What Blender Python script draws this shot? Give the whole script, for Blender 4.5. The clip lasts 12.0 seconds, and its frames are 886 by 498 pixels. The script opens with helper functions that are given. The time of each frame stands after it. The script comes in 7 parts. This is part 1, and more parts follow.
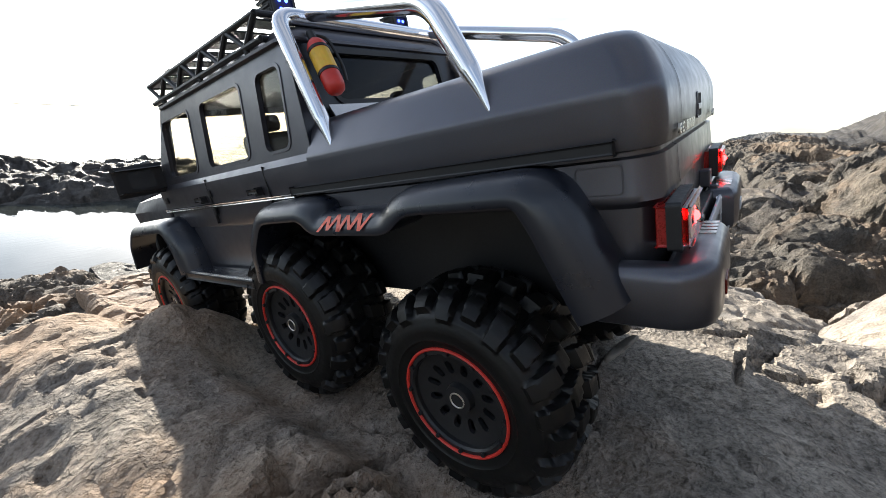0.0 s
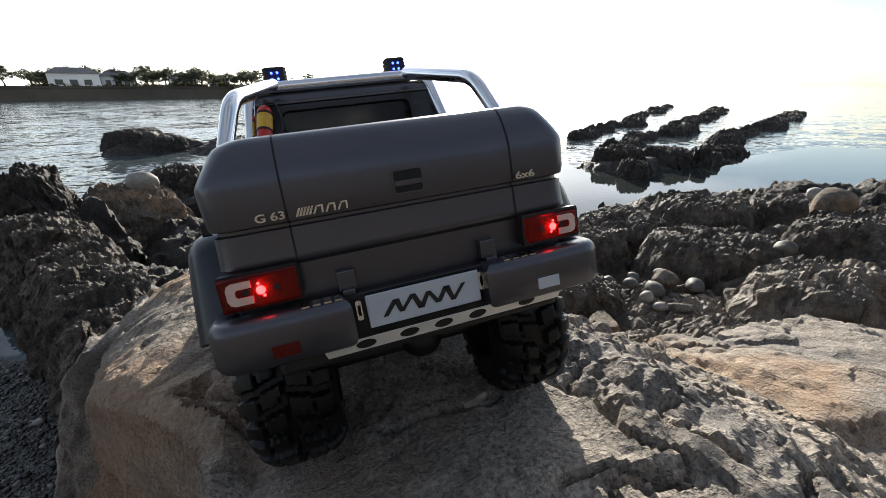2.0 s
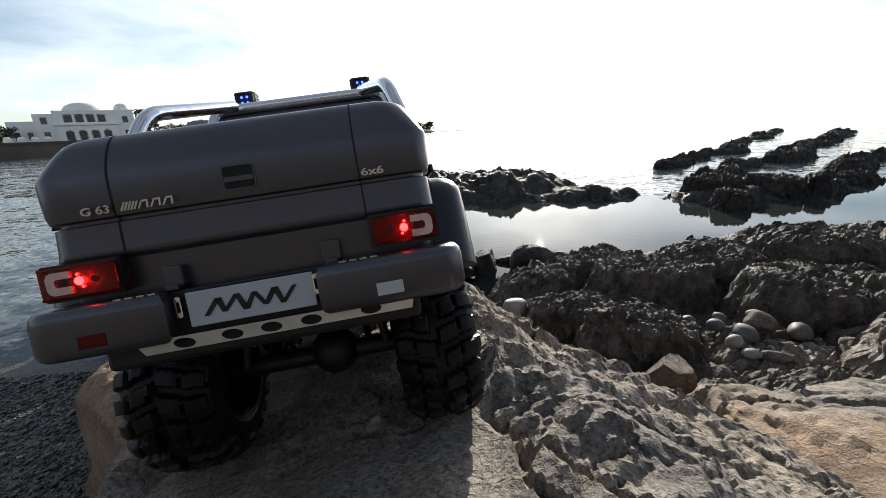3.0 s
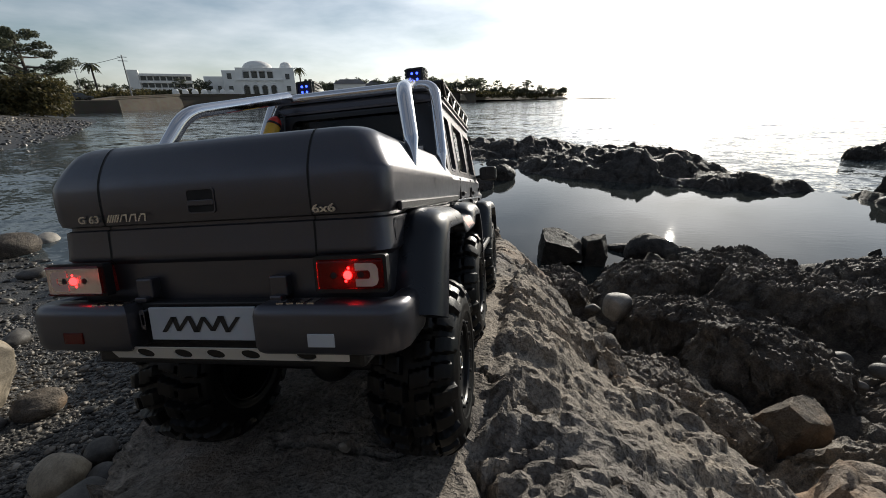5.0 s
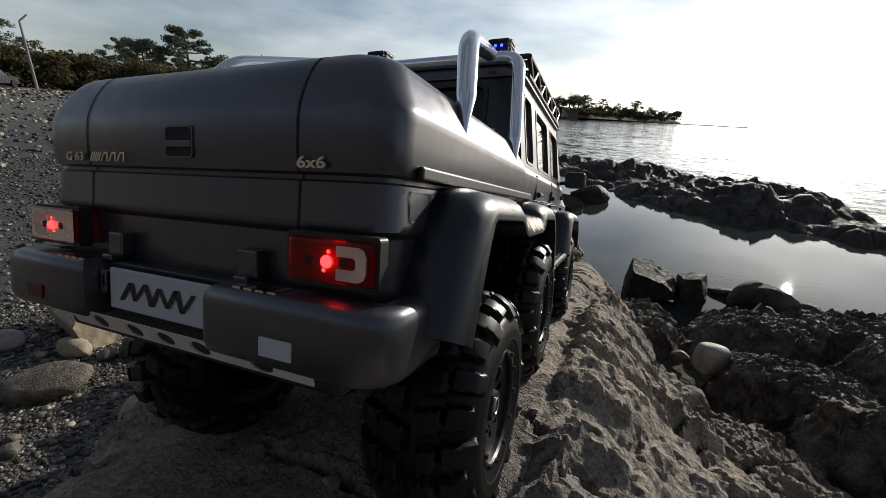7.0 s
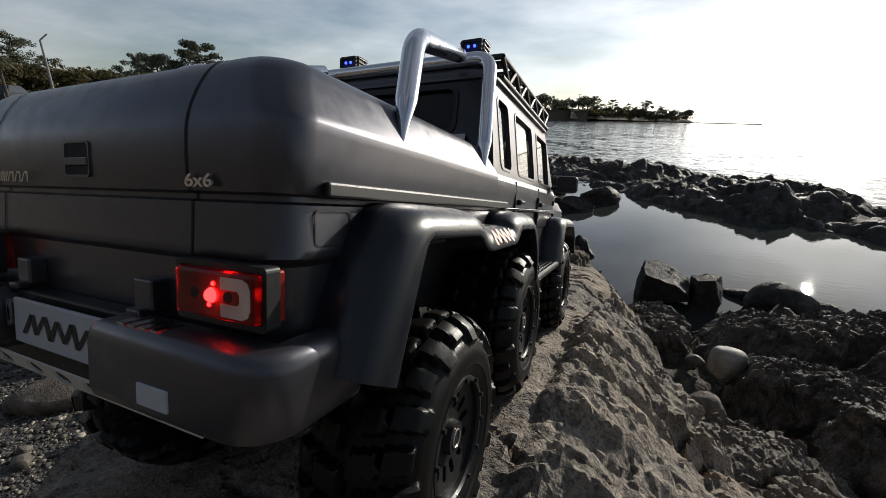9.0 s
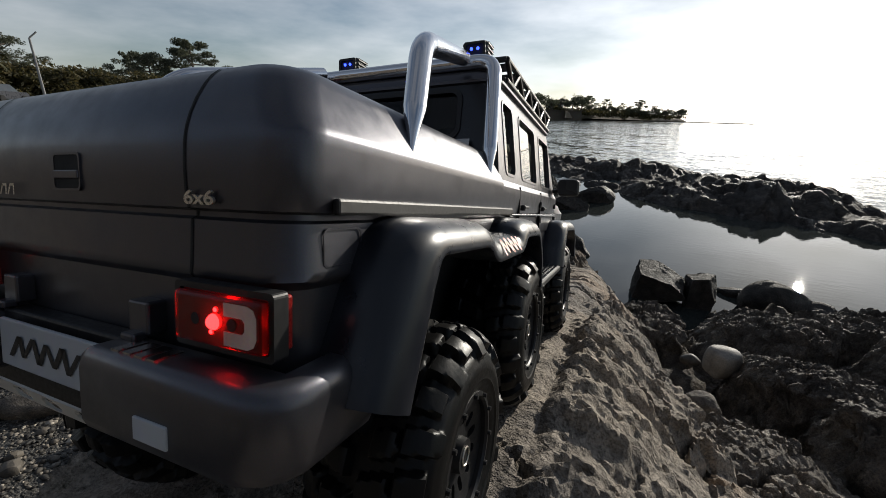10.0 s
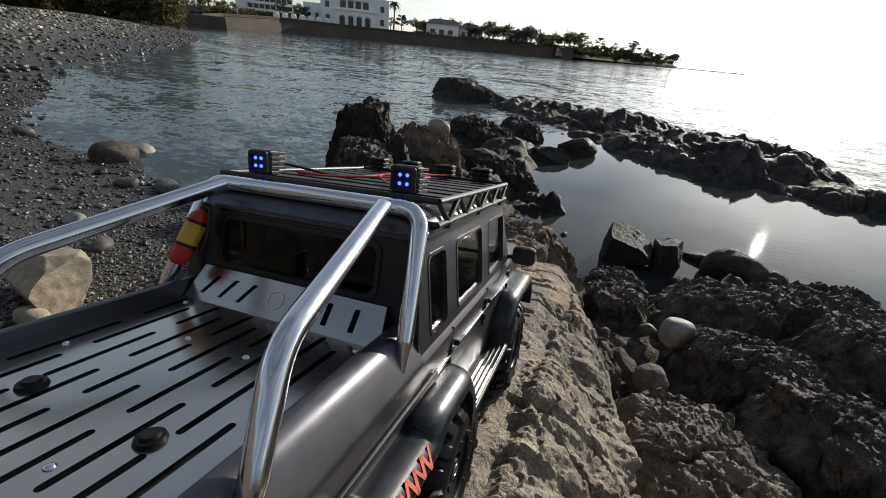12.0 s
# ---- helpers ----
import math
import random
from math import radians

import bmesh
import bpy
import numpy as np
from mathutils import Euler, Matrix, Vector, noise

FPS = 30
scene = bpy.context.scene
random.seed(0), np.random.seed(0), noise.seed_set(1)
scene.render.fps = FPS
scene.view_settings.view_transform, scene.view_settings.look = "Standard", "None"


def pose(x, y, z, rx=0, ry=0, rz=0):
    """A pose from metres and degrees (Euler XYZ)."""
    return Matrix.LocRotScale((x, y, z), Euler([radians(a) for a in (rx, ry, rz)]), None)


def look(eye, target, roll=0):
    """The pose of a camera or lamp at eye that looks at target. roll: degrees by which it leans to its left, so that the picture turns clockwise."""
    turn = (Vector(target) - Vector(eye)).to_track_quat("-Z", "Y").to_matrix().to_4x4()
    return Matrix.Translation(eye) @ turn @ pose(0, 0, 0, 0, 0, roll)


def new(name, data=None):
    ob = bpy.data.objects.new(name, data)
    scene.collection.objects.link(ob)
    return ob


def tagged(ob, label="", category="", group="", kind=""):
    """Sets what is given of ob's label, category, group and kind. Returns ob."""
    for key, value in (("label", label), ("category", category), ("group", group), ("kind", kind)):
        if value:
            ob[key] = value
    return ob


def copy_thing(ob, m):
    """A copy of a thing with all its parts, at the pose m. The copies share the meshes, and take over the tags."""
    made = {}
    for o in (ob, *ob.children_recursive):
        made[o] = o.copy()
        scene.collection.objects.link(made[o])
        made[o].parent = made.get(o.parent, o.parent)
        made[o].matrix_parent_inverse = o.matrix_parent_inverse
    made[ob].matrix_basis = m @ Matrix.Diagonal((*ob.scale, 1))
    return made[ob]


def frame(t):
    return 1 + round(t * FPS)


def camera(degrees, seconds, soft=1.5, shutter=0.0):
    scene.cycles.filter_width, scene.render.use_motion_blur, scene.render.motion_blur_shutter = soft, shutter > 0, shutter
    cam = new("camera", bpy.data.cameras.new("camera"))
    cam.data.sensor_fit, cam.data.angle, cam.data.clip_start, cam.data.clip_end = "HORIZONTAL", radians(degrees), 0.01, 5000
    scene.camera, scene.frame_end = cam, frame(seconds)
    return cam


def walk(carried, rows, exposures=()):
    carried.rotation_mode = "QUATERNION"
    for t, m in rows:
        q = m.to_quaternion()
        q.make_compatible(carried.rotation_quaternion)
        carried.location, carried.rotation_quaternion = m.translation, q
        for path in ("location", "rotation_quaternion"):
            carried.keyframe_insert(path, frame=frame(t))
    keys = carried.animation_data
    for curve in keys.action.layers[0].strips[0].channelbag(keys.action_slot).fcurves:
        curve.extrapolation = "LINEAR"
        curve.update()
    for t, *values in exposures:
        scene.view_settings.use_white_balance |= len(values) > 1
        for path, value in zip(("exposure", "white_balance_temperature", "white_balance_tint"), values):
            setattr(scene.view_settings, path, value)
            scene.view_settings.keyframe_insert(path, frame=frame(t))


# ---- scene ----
cam = camera(96.0, 12.0, soft=0.7)
# seconds, eye, target, roll
PATH = [
    (0, (-0.2774, 0.0038, 1.7438), (0.4858, 0.5705, 1.4333), 2.40),
    (0.5, (-0.1502, -0.0558, 1.7671), (0.4597, 0.6474, 1.4017), 0.08),
    (1, (-0.1134, -0.1009, 1.7628), (0.3561, 0.6966, 1.3839), 1.37),
    (1.5, (-0.0678, -0.1711, 1.8044), (0.2830, 0.6911, 1.4389), -1.12),
    (2, (-0.0604, -0.1777, 1.8018), (0.2221, 0.7078, 1.4330), -0.58),
    (2.5, (0.0029, -0.1847, 1.7918), (0.2053, 0.7242, 1.4272), -0.86),
    (2.7, (0.0357, -0.1935, 1.7748), (0.1939, 0.7516, 1.4890), -2.51),
    (4.3, (0.1444, -0.1738, 1.8197), (0.1079, 0.7667, 1.4819), 0.11),
    (4.5, (0.1606, -0.1662, 1.8362), (0.0971, 0.7681, 1.4855), 0.03),
    (5, (0.1514, -0.1469, 1.8055), (-0.0218, 0.7727, 1.4528), -0.86),
    (5.5, (0.1157, -0.1497, 1.7792), (-0.1450, 0.7485, 1.4252), -0.79),
    (6, (0.1386, -0.1232, 1.7902), (-0.1684, 0.7658, 1.4507), 1.66),
    (6.5, (0.1478, -0.0960, 1.7912), (-0.1931, 0.7832, 1.4584), 3.01),
    (7, (0.1558, -0.0795, 1.7760), (-0.2075, 0.7905, 1.4426), 3.36),
    (7.5, (0.1618, -0.0651, 1.7842), (-0.2058, 0.8039, 1.4531), 3.10),
    (9.3, (0.1769, -0.0466, 1.7743), (-0.2149, 0.8148, 1.4509), 1.73),
    (9.5, (0.1716, -0.0459, 1.7728), (-0.2063, 0.8180, 1.4400), 2.75),
    (10, (0.1664, -0.0424, 1.7807), (-0.2125, 0.8240, 1.4558), 1.86),
    (10.5, (0.1787, -0.0232, 1.8118), (-0.1837, 0.8413, 1.4635), 4.35),
    (11, (0.1746, 0.0049, 1.8203), (-0.1731, 0.8596, 1.4349), 5.15),
    (11.5, (0.1544, 0.0493, 1.8417), (-0.1682, 0.8954, 1.4172), 6.05),
    (12, (0.1581, 0.0627, 1.9137), (-0.1420, 0.8989, 1.4547), 5.69),
]
walk(cam, [(t, look(eye, target, roll)) for t, eye, target, roll in PATH],
     exposures=[(0, 1.68, 6250, 8), (0.5, 1.53, 6250, 8), (1, 1.36, 6250, 8), (2.5, 0.85, 6250, 8), (4.5, 0.10, 6250, 8), (5, 0.00, 6250, 8), (6.5, -0.10, 6250, 8), (9.5, -0.20, 6250, 8), (11, -0.22, 6250, 8), (12, 0.15, 6250, 8)])

# ---- light: low hazy sun ahead over the sea ----
SUN_AZ, SUN_EL = 20.4, 17.5   # degrees from +y towards +x, and above the horizon
world = bpy.data.worlds.new("sky")
scene.world = world
world.use_nodes = True
wn, wl = world.node_tree.nodes, world.node_tree.links
wn.clear()
w_out, w_bg, w_sky = wn.new("ShaderNodeOutputWorld"), wn.new("ShaderNodeBackground"), wn.new("ShaderNodeTexSky")
w_sky.sky_type, w_sky.sun_disc = "NISHITA", False
w_sky.sun_elevation, w_sky.sun_rotation = radians(SUN_EL), radians(SUN_AZ)
w_sky.air_density, w_sky.dust_density, w_sky.ozone_density = 1.0, 0.55, 2.0
w_co, w_map, w_noise, w_ramp, w_mix = (wn.new(k) for k in ("ShaderNodeTexCoord", "ShaderNodeMapping", "ShaderNodeTexNoise", "ShaderNodeValToRGB", "ShaderNodeMix"))
w_map.inputs["Scale"].default_value = (1.2, 1.2, 4.5)
w_map.inputs["Rotation"].default_value = (0.25, 0.12, 0.4)
w_noise.inputs["Scale"].default_value, w_noise.inputs["Detail"].default_value, w_noise.inputs["Roughness"].default_value = 1.6, 6, 0.55
w_ramp.color_ramp.elements[0].position, w_ramp.color_ramp.elements[1].position = 0.38, 0.66
w_mix.data_type, w_mix.blend_type = "RGBA", "MIX"
w_cloud = wn.new("ShaderNodeMix")
w_cloud.data_type, w_cloud.blend_type = "RGBA", "MULTIPLY"
w_cloud.inputs[0].default_value = 1.0
w_cloud.inputs[7].default_value = (1.75, 1.72, 1.72, 1)
w_hsv, w_soft = wn.new("ShaderNodeHueSaturation"), wn.new("ShaderNodeHueSaturation")
w_hsv.inputs["Saturation"].default_value, w_soft.inputs["Saturation"].default_value = 0.25, 0.8
wl.new(w_co.outputs["Generated"], w_map.inputs["Vector"])
wl.new(w_map.outputs["Vector"], w_noise.inputs["Vector"])
wl.new(w_noise.outputs["Fac"], w_ramp.inputs["Fac"])
wl.new(w_sky.outputs["Color"], w_hsv.inputs["Color"])
wl.new(w_hsv.outputs["Color"], w_cloud.inputs[6])
wl.new(w_ramp.outputs["Color"], w_mix.inputs[0])
wl.new(w_sky.outputs["Color"], w_soft.inputs["Color"])
wl.new(w_soft.outputs["Color"], w_mix.inputs[6])
wl.new(w_cloud.outputs[2], w_mix.inputs[7])
wl.new(w_mix.outputs[2], w_bg.inputs["Color"])
wl.new(w_bg.outputs["Background"], w_out.inputs["Surface"])
w_bg.inputs["Strength"].default_value = 0.085

sun = new("sun", bpy.data.lights.new("sun", "SUN"))
sun.data.energy, sun.data.angle, sun.data.color = 5.0, radians(0.6), (1.0, 0.91, 0.78)
_az, _el = radians(SUN_AZ), radians(SUN_EL)
SUN_DIR = Vector((math.sin(_az) * math.cos(_el), math.cos(_az) * math.cos(_el), math.sin(_el)))
sun.matrix_world = look(SUN_DIR * 50, (0, 0, 0))

# ---- materials ----
def nodes_of(name):
    m = bpy.data.materials.new(name)
    m.use_nodes = True
    return m, m.node_tree.nodes, m.node_tree.links, m.node_tree.nodes["Principled BSDF"]


def noise_tex(n, l, scale, detail=4, rough=0.6, coords=None, stretch=None):
    """A noise texture on object coordinates."""
    tc = n.new("ShaderNodeTexCoord")
    tex = n.new("ShaderNodeTexNoise")
    tex.inputs["Scale"].default_value, tex.inputs["Detail"].default_value, tex.inputs["Roughness"].default_value = scale, detail, rough
    if stretch:
        mp = n.new("ShaderNodeMapping")
        mp.inputs["Scale"].default_value = stretch
        l.new(tc.outputs["Object"], mp.inputs["Vector"])
        l.new(mp.outputs["Vector"], tex.inputs["Vector"])
    else:
        l.new(tc.outputs["Object"], tex.inputs["Vector"])
    return tex


def ramp(n, l, source, stops):
    r = n.new("ShaderNodeValToRGB")
    e = r.color_ramp.elements
    e[0].position, e[0].color = stops[0][0], (*stops[0][1], 1)
    e[1].position, e[1].color = stops[-1][0], (*stops[-1][1], 1)
    for p, c in stops[1:-1]:
        x = e.new(p)
        x.color = (*c, 1)
    l.new(source, r.inputs["Fac"])
    return r


def mixed(n, l, kind, fac, a, b):
    m = n.new("ShaderNodeMix")
    m.data_type, m.blend_type = "RGBA", kind
    if isinstance(fac, (int, float)):
        m.inputs[0].default_value = fac
    else:
        l.new(fac, m.inputs[0])
    for slot, v in ((6, a), (7, b)):
        if isinstance(v, tuple):
            m.inputs[slot].default_value = (*v, 1)
        else:
            l.new(v, m.inputs[slot])
    return m.outputs[2]


def bumped(n, l, bsdf, height, strength, distance, normal=None):
    b = n.new("ShaderNodeBump")
    b.inputs["Strength"].default_value, b.inputs["Distance"].default_value = strength, distance
    l.new(height, b.inputs["Height"])
    if normal:
        l.new(normal, b.inputs["Normal"])
    l.new(b.outputs["Normal"], bsdf.inputs["Normal"])
    return b.outputs["Normal"]


def simple(name, color, rough=0.5, metal=0.0, vary=0.15, scale=40.0, bump=0.0, distance=0.0005, coat=0.0, spec=0.5):
    """A plain substance with two scales of tone, uneven gloss and fine relief."""
    m, n, l, p = nodes_of(name)
    big, fine = noise_tex(n, l, scale * 0.2, 3), noise_tex(n, l, scale * 2.5, 5)
    dark, light = tuple(c * (1 - vary) for c in color), tuple(min(1, c * (1 + vary)) for c in color)
    a = ramp(n, l, big.outputs["Fac"], [(0.3, dark), (0.7, light)])
    c = mixed(n, l, "OVERLAY", min(0.5, vary), a.outputs["Color"], fine.outputs["Color"])
    l.new(c, p.inputs["Base Color"])
    r = ramp(n, l, fine.outputs["Fac"], [(0.3, (max(0, rough - 0.08),) * 3), (0.7, (min(1, rough + 0.08),) * 3)])
    l.new(r.outputs["Color"], p.inputs["Roughness"])
    p.inputs["Metallic"].default_value, p.inputs["Coat Weight"].default_value = metal, coat
    p.inputs["Specular IOR Level"].default_value = spec
    if bump:
        bumped(n, l, p, fine.outputs["Fac"], bump, distance)
    return m


def rock_material(name, tones, scale, rough=0.85, wet=0.0, grain=0.006, spec=0.4, ochre=0.0, pits=0.0, knobs=0.0, drift=0.0, freckle=0.85, gritty=1.6):
    """Fractured stone: three tones and broad patches, ochre stains, clefts and pits in relief, patchy sea-wet gloss."""
    m, n, l, p = nodes_of(name)
    big, mid, fine = noise_tex(n, l, scale * 0.5, 5, 0.6), noise_tex(n, l, scale * 3, 6, 0.65), noise_tex(n, l, scale * 18, 6, 0.7)
    cleft = noise_tex(n, l, scale * 1.6, 2.0 if gritty < 1 else 6, 0.6)
    cleft.noise_type = "RIDGED_MULTIFRACTAL"
    cleft.inputs["Lacunarity"].default_value = 2.2
    cleft.normalize = False
    tc = n.new("ShaderNodeTexCoord")
    warp = mixed(n, l, "ADD", 0.35 / scale * 2, tc.outputs["Object"], mid.outputs["Color"])
    a = ramp(n, l, mid.outputs["Fac"], [(0.3, tones[0]), (0.5, tones[1]), (0.72, tones[2])])
    c = mixed(n, l, "OVERLAY", 0.6, a.outputs["Color"], fine.outputs["Fac"])
    patch = ramp(n, l, noise_tex(n, l, scale * 0.33, 4, 0.6).outputs["Fac"], [(0.36, (0.72, 0.73, 0.76)), (0.62, (1.12, 1.08, 1.02))])
    c = mixed(n, l, "MULTIPLY", 1.0, c, patch.outputs["Color"])
    speck = ramp(n, l, noise_tex(n, l, scale * 30, 5, 0.75).outputs["Fac"], [(0.37, (0.4, 0.39, 0.38)), (0.5, (1, 1, 1)), (0.64, (1.3, 1.28, 1.25))])
    c = mixed(n, l, "MULTIPLY", freckle, c, speck.outputs["Color"])
    if ochre:
        # stains gather on the side towards the shingle
        side, lean = n.new("ShaderNodeVectorMath"), n.new("ShaderNodeMath")
        side.operation, lean.operation = "DOT_PRODUCT", "ADD"
        side.inputs[1].default_value = (-drift, 0.25 * drift, 0.0)
        l.new(tc.outputs["Object"], side.inputs[0])
        l.new(side.outputs["Value"], lean.inputs[0])
        l.new(big.outputs["Fac"], lean.inputs[1])
        low = 0.55 if drift else 0.47
        o = ramp(n, l, lean.outputs["Value"], [(low, (0, 0, 0)), (low + 0.19, (ochre,) * 3)])
        c = mixed(n, l, "MIX", o.outputs["Color"], c, (0.36, 0.215, 0.115))
    l.new(c, p.inputs["Base Color"])
    lo = max(0.05, rough - 0.5 * wet)
    r = ramp(n, l, big.outputs["Fac"], [(0.38, (rough,) * 3), (0.62, (lo,) * 3)])
    l.new(r.outputs["Color"], p.inputs["Roughness"])
    p.inputs["Specular IOR Level"].default_value = spec
    n1 = bumped(n, l, p, mid.outputs["Fac"], 0.8, grain * 4)
    n2 = bumped(n, l, p, fine.outputs["Fac"], 0.95, grain * gritty, n1)
    groove = ramp(n, l, cleft.outputs["Fac"], [(0.55, (1, 1, 1)), (1.3, (0, 0, 0))])
    n3 = bumped(n, l, p, groove.outputs["Color"], 0.8, grain * 1.8, n2)
    for size, flip in ((pits, False), (knobs, True)):
        if size:
            cell = n.new("ShaderNodeTexVoronoi")
            cell.inputs["Scale"].default_value = size
            l.new(warp, cell.inputs["Vector"])
            n3 = bumped(n, l, p, cell.outputs["Distance"], 0.85, (-0.5 if flip else 0.3) / size, n3)
    return m


ROCK_DRY = rock_material("pale_stone", [(0.165, 0.147, 0.127), (0.285, 0.254, 0.219), (0.385, 0.343, 0.293)], 9.0, 0.88, 0.0, 0.003, spec=0.25, ochre=0.5, pits=95.0, drift=0.55, gritty=0.75)
ROCK_DARK = rock_material("dark_wet_stone", [(0.062, 0.054, 0.046), (0.155, 0.134, 0.114), (0.3, 0.26, 0.217)], 4.5, 0.8, 0.5, 0.02, 0.35, pits=110.0, knobs=40.0)
ROCK_BROWN = rock_material("brown_grey_stone", [(0.125, 0.108, 0.09), (0.25, 0.215, 0.178), (0.41, 0.355, 0.29)], 6.0, 0.78, 0.4, 0.008, 0.4, pits=130.0, knobs=60.0)
ROCK_TAN = rock_material("tan_stone", [(0.1, 0.082, 0.063), (0.19, 0.158, 0.125), (0.29, 0.245, 0.195)], 6.0, 0.85, 0.1, 0.008, ochre=0.8, pits=40.0)
ROCK_RIDGE = rock_material("brown_ridge_stone", [(0.058, 0.05, 0.04), (0.108, 0.094, 0.077), (0.175, 0.153, 0.126)], 5.0, 0.85, 0.1, 0.008, ochre=0.3, pits=35.0)
STONE_PALE = rock_material("pale_smooth_stone", [(0.2, 0.185, 0.165), (0.26, 0.245, 0.22), (0.33, 0.31, 0.28)], 5.0, 0.65, 0.0, 0.0006, freckle=0.25)
BEIGE = rock_material("beige_stone", [(0.26, 0.215, 0.155), (0.34, 0.29, 0.215), (0.42, 0.365, 0.28)], 5.0, 0.75, 0.0, 0.001, freckle=0.25)
STONE_GREY = rock_material("grey_smooth_stone", [(0.055, 0.05, 0.046), (0.09, 0.083, 0.075), (0.14, 0.13, 0.115)], 6.0, 0.65, 0.2, 0.0008, freckle=0.3)
ROCK_BLACK = rock_material("black_wet_stone", [(0.022, 0.02, 0.018), (0.055, 0.048, 0.042), (0.115, 0.1, 0.085)], 4.5, 0.74, 0.4, 0.018, 0.35, pits=110.0, knobs=40.0)


def water_material():
    m, n, l, p = nodes_of("sea_water")
    p.inputs["Base Color"].default_value = (0.06, 0.074, 0.08, 1)
    p.inputs["Roughness"].default_value = 0.06
    p.inputs["IOR"].default_value = 1.2
    # slopes of swell, chop and ripples, tilting the level surface
    slope = None
    for scale, stretch, steep in ((0.25, (1.0, 1.6, 1), 0.2), (1.1, (1.0, 1.5, 1), 0.3), (4.5, (1.0, 1.3, 1), 0.36), (14.0, (1.0, 1.2, 1), 0.25)):
        t = noise_tex(n, l, scale, 3, 0.55, stretch=stretch)
        move = n.new("ShaderNodeVectorMath")
        move.operation = "MULTIPLY_ADD"
        move.inputs[1].default_value = (0.6 * steep, steep, 0.0)
        move.inputs[2].default_value = (-0.3 * steep, -0.5 * steep, 1.0 if slope is None else 0.0)
        l.new(t.outputs["Color"], move.inputs[0])
        if slope is None:
            slope = move.outputs["Vector"]
        else:
            add = n.new("ShaderNodeVectorMath")
            l.new(slope, add.inputs[0])
            l.new(move.outputs["Vector"], add.inputs[1])
            slope = add.outputs["Vector"]
    unit = n.new("ShaderNodeVectorMath")
    unit.operation = "NORMALIZE"
    l.new(slope, unit.inputs[0])
    l.new(unit.outputs["Vector"], p.inputs["Normal"])
    return m


def pool_material():
    """Sheltered shallow water, nearly still."""
    m, n, l, p = nodes_of("pool_water")
    p.inputs["Base Color"].default_value = (0.03, 0.034, 0.032, 1)
    p.inputs["Roughness"].default_value = 0.015
    p.inputs["IOR"].default_value = 1.33
    t = noise_tex(n, l, 5.0, 3, 0.5, stretch=(1.0, 2.6, 1))
    u = noise_tex(n, l, 0.8, 2, 0.5)
    f = mixed(n, l, "MULTIPLY", 1.0, t.outputs["Fac"], u.outputs["Fac"])
    bumped(n, l, p, f, 0.06, 0.02)
    return m


SEA, POOL = water_material(), pool_material()


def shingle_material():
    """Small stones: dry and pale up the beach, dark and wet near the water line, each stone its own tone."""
    m, n, l, p = nodes_of("shingle")
    geo = n.new("ShaderNodeNewGeometry")
    tone = ramp(n, l, geo.outputs["Random Per Island"], [(0.0, (0.02, 0.019, 0.018)), (0.45, (0.075, 0.068, 0.061)), (0.75, (0.23, 0.205, 0.175)), (1.0, (0.6, 0.55, 0.48))])
    fine = noise_tex(n, l, 90, 5, 0.65)
    cells = n.new("ShaderNodeTexVoronoi")
    cells.inputs["Scale"].default_value = 26.0
    tc = n.new("ShaderNodeTexCoord")
    l.new(tc.outputs["Object"], cells.inputs["Vector"])
    spot = ramp(n, l, cells.outputs["Color"], [(0.1, (0.5, 0.5, 0.5)), (0.9, (1.5, 1.42, 1.3))])
    c = mixed(n, l, "MULTIPLY", 0.8, tone.outputs["Color"], spot.outputs["Color"])
    c = mixed(n, l, "OVERLAY", 0.4, c, fine.outputs["Fac"])
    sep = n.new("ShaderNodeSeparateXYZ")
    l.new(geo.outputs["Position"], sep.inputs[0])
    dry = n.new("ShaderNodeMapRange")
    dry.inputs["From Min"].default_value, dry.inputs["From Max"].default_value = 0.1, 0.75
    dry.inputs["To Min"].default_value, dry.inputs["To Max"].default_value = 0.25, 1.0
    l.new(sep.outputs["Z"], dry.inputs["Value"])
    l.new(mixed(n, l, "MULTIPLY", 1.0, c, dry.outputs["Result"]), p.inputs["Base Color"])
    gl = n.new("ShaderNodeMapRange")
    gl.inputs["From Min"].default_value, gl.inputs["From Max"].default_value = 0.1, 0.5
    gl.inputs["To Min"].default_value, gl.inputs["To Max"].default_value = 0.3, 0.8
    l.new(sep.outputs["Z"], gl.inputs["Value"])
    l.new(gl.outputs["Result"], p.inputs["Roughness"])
    n1 = bumped(n, l, p, cells.outputs["Distance"], 0.6, 0.02)
    bumped(n, l, p, fine.outputs["Fac"], 0.4, 0.004, n1)
    return m


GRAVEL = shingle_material()


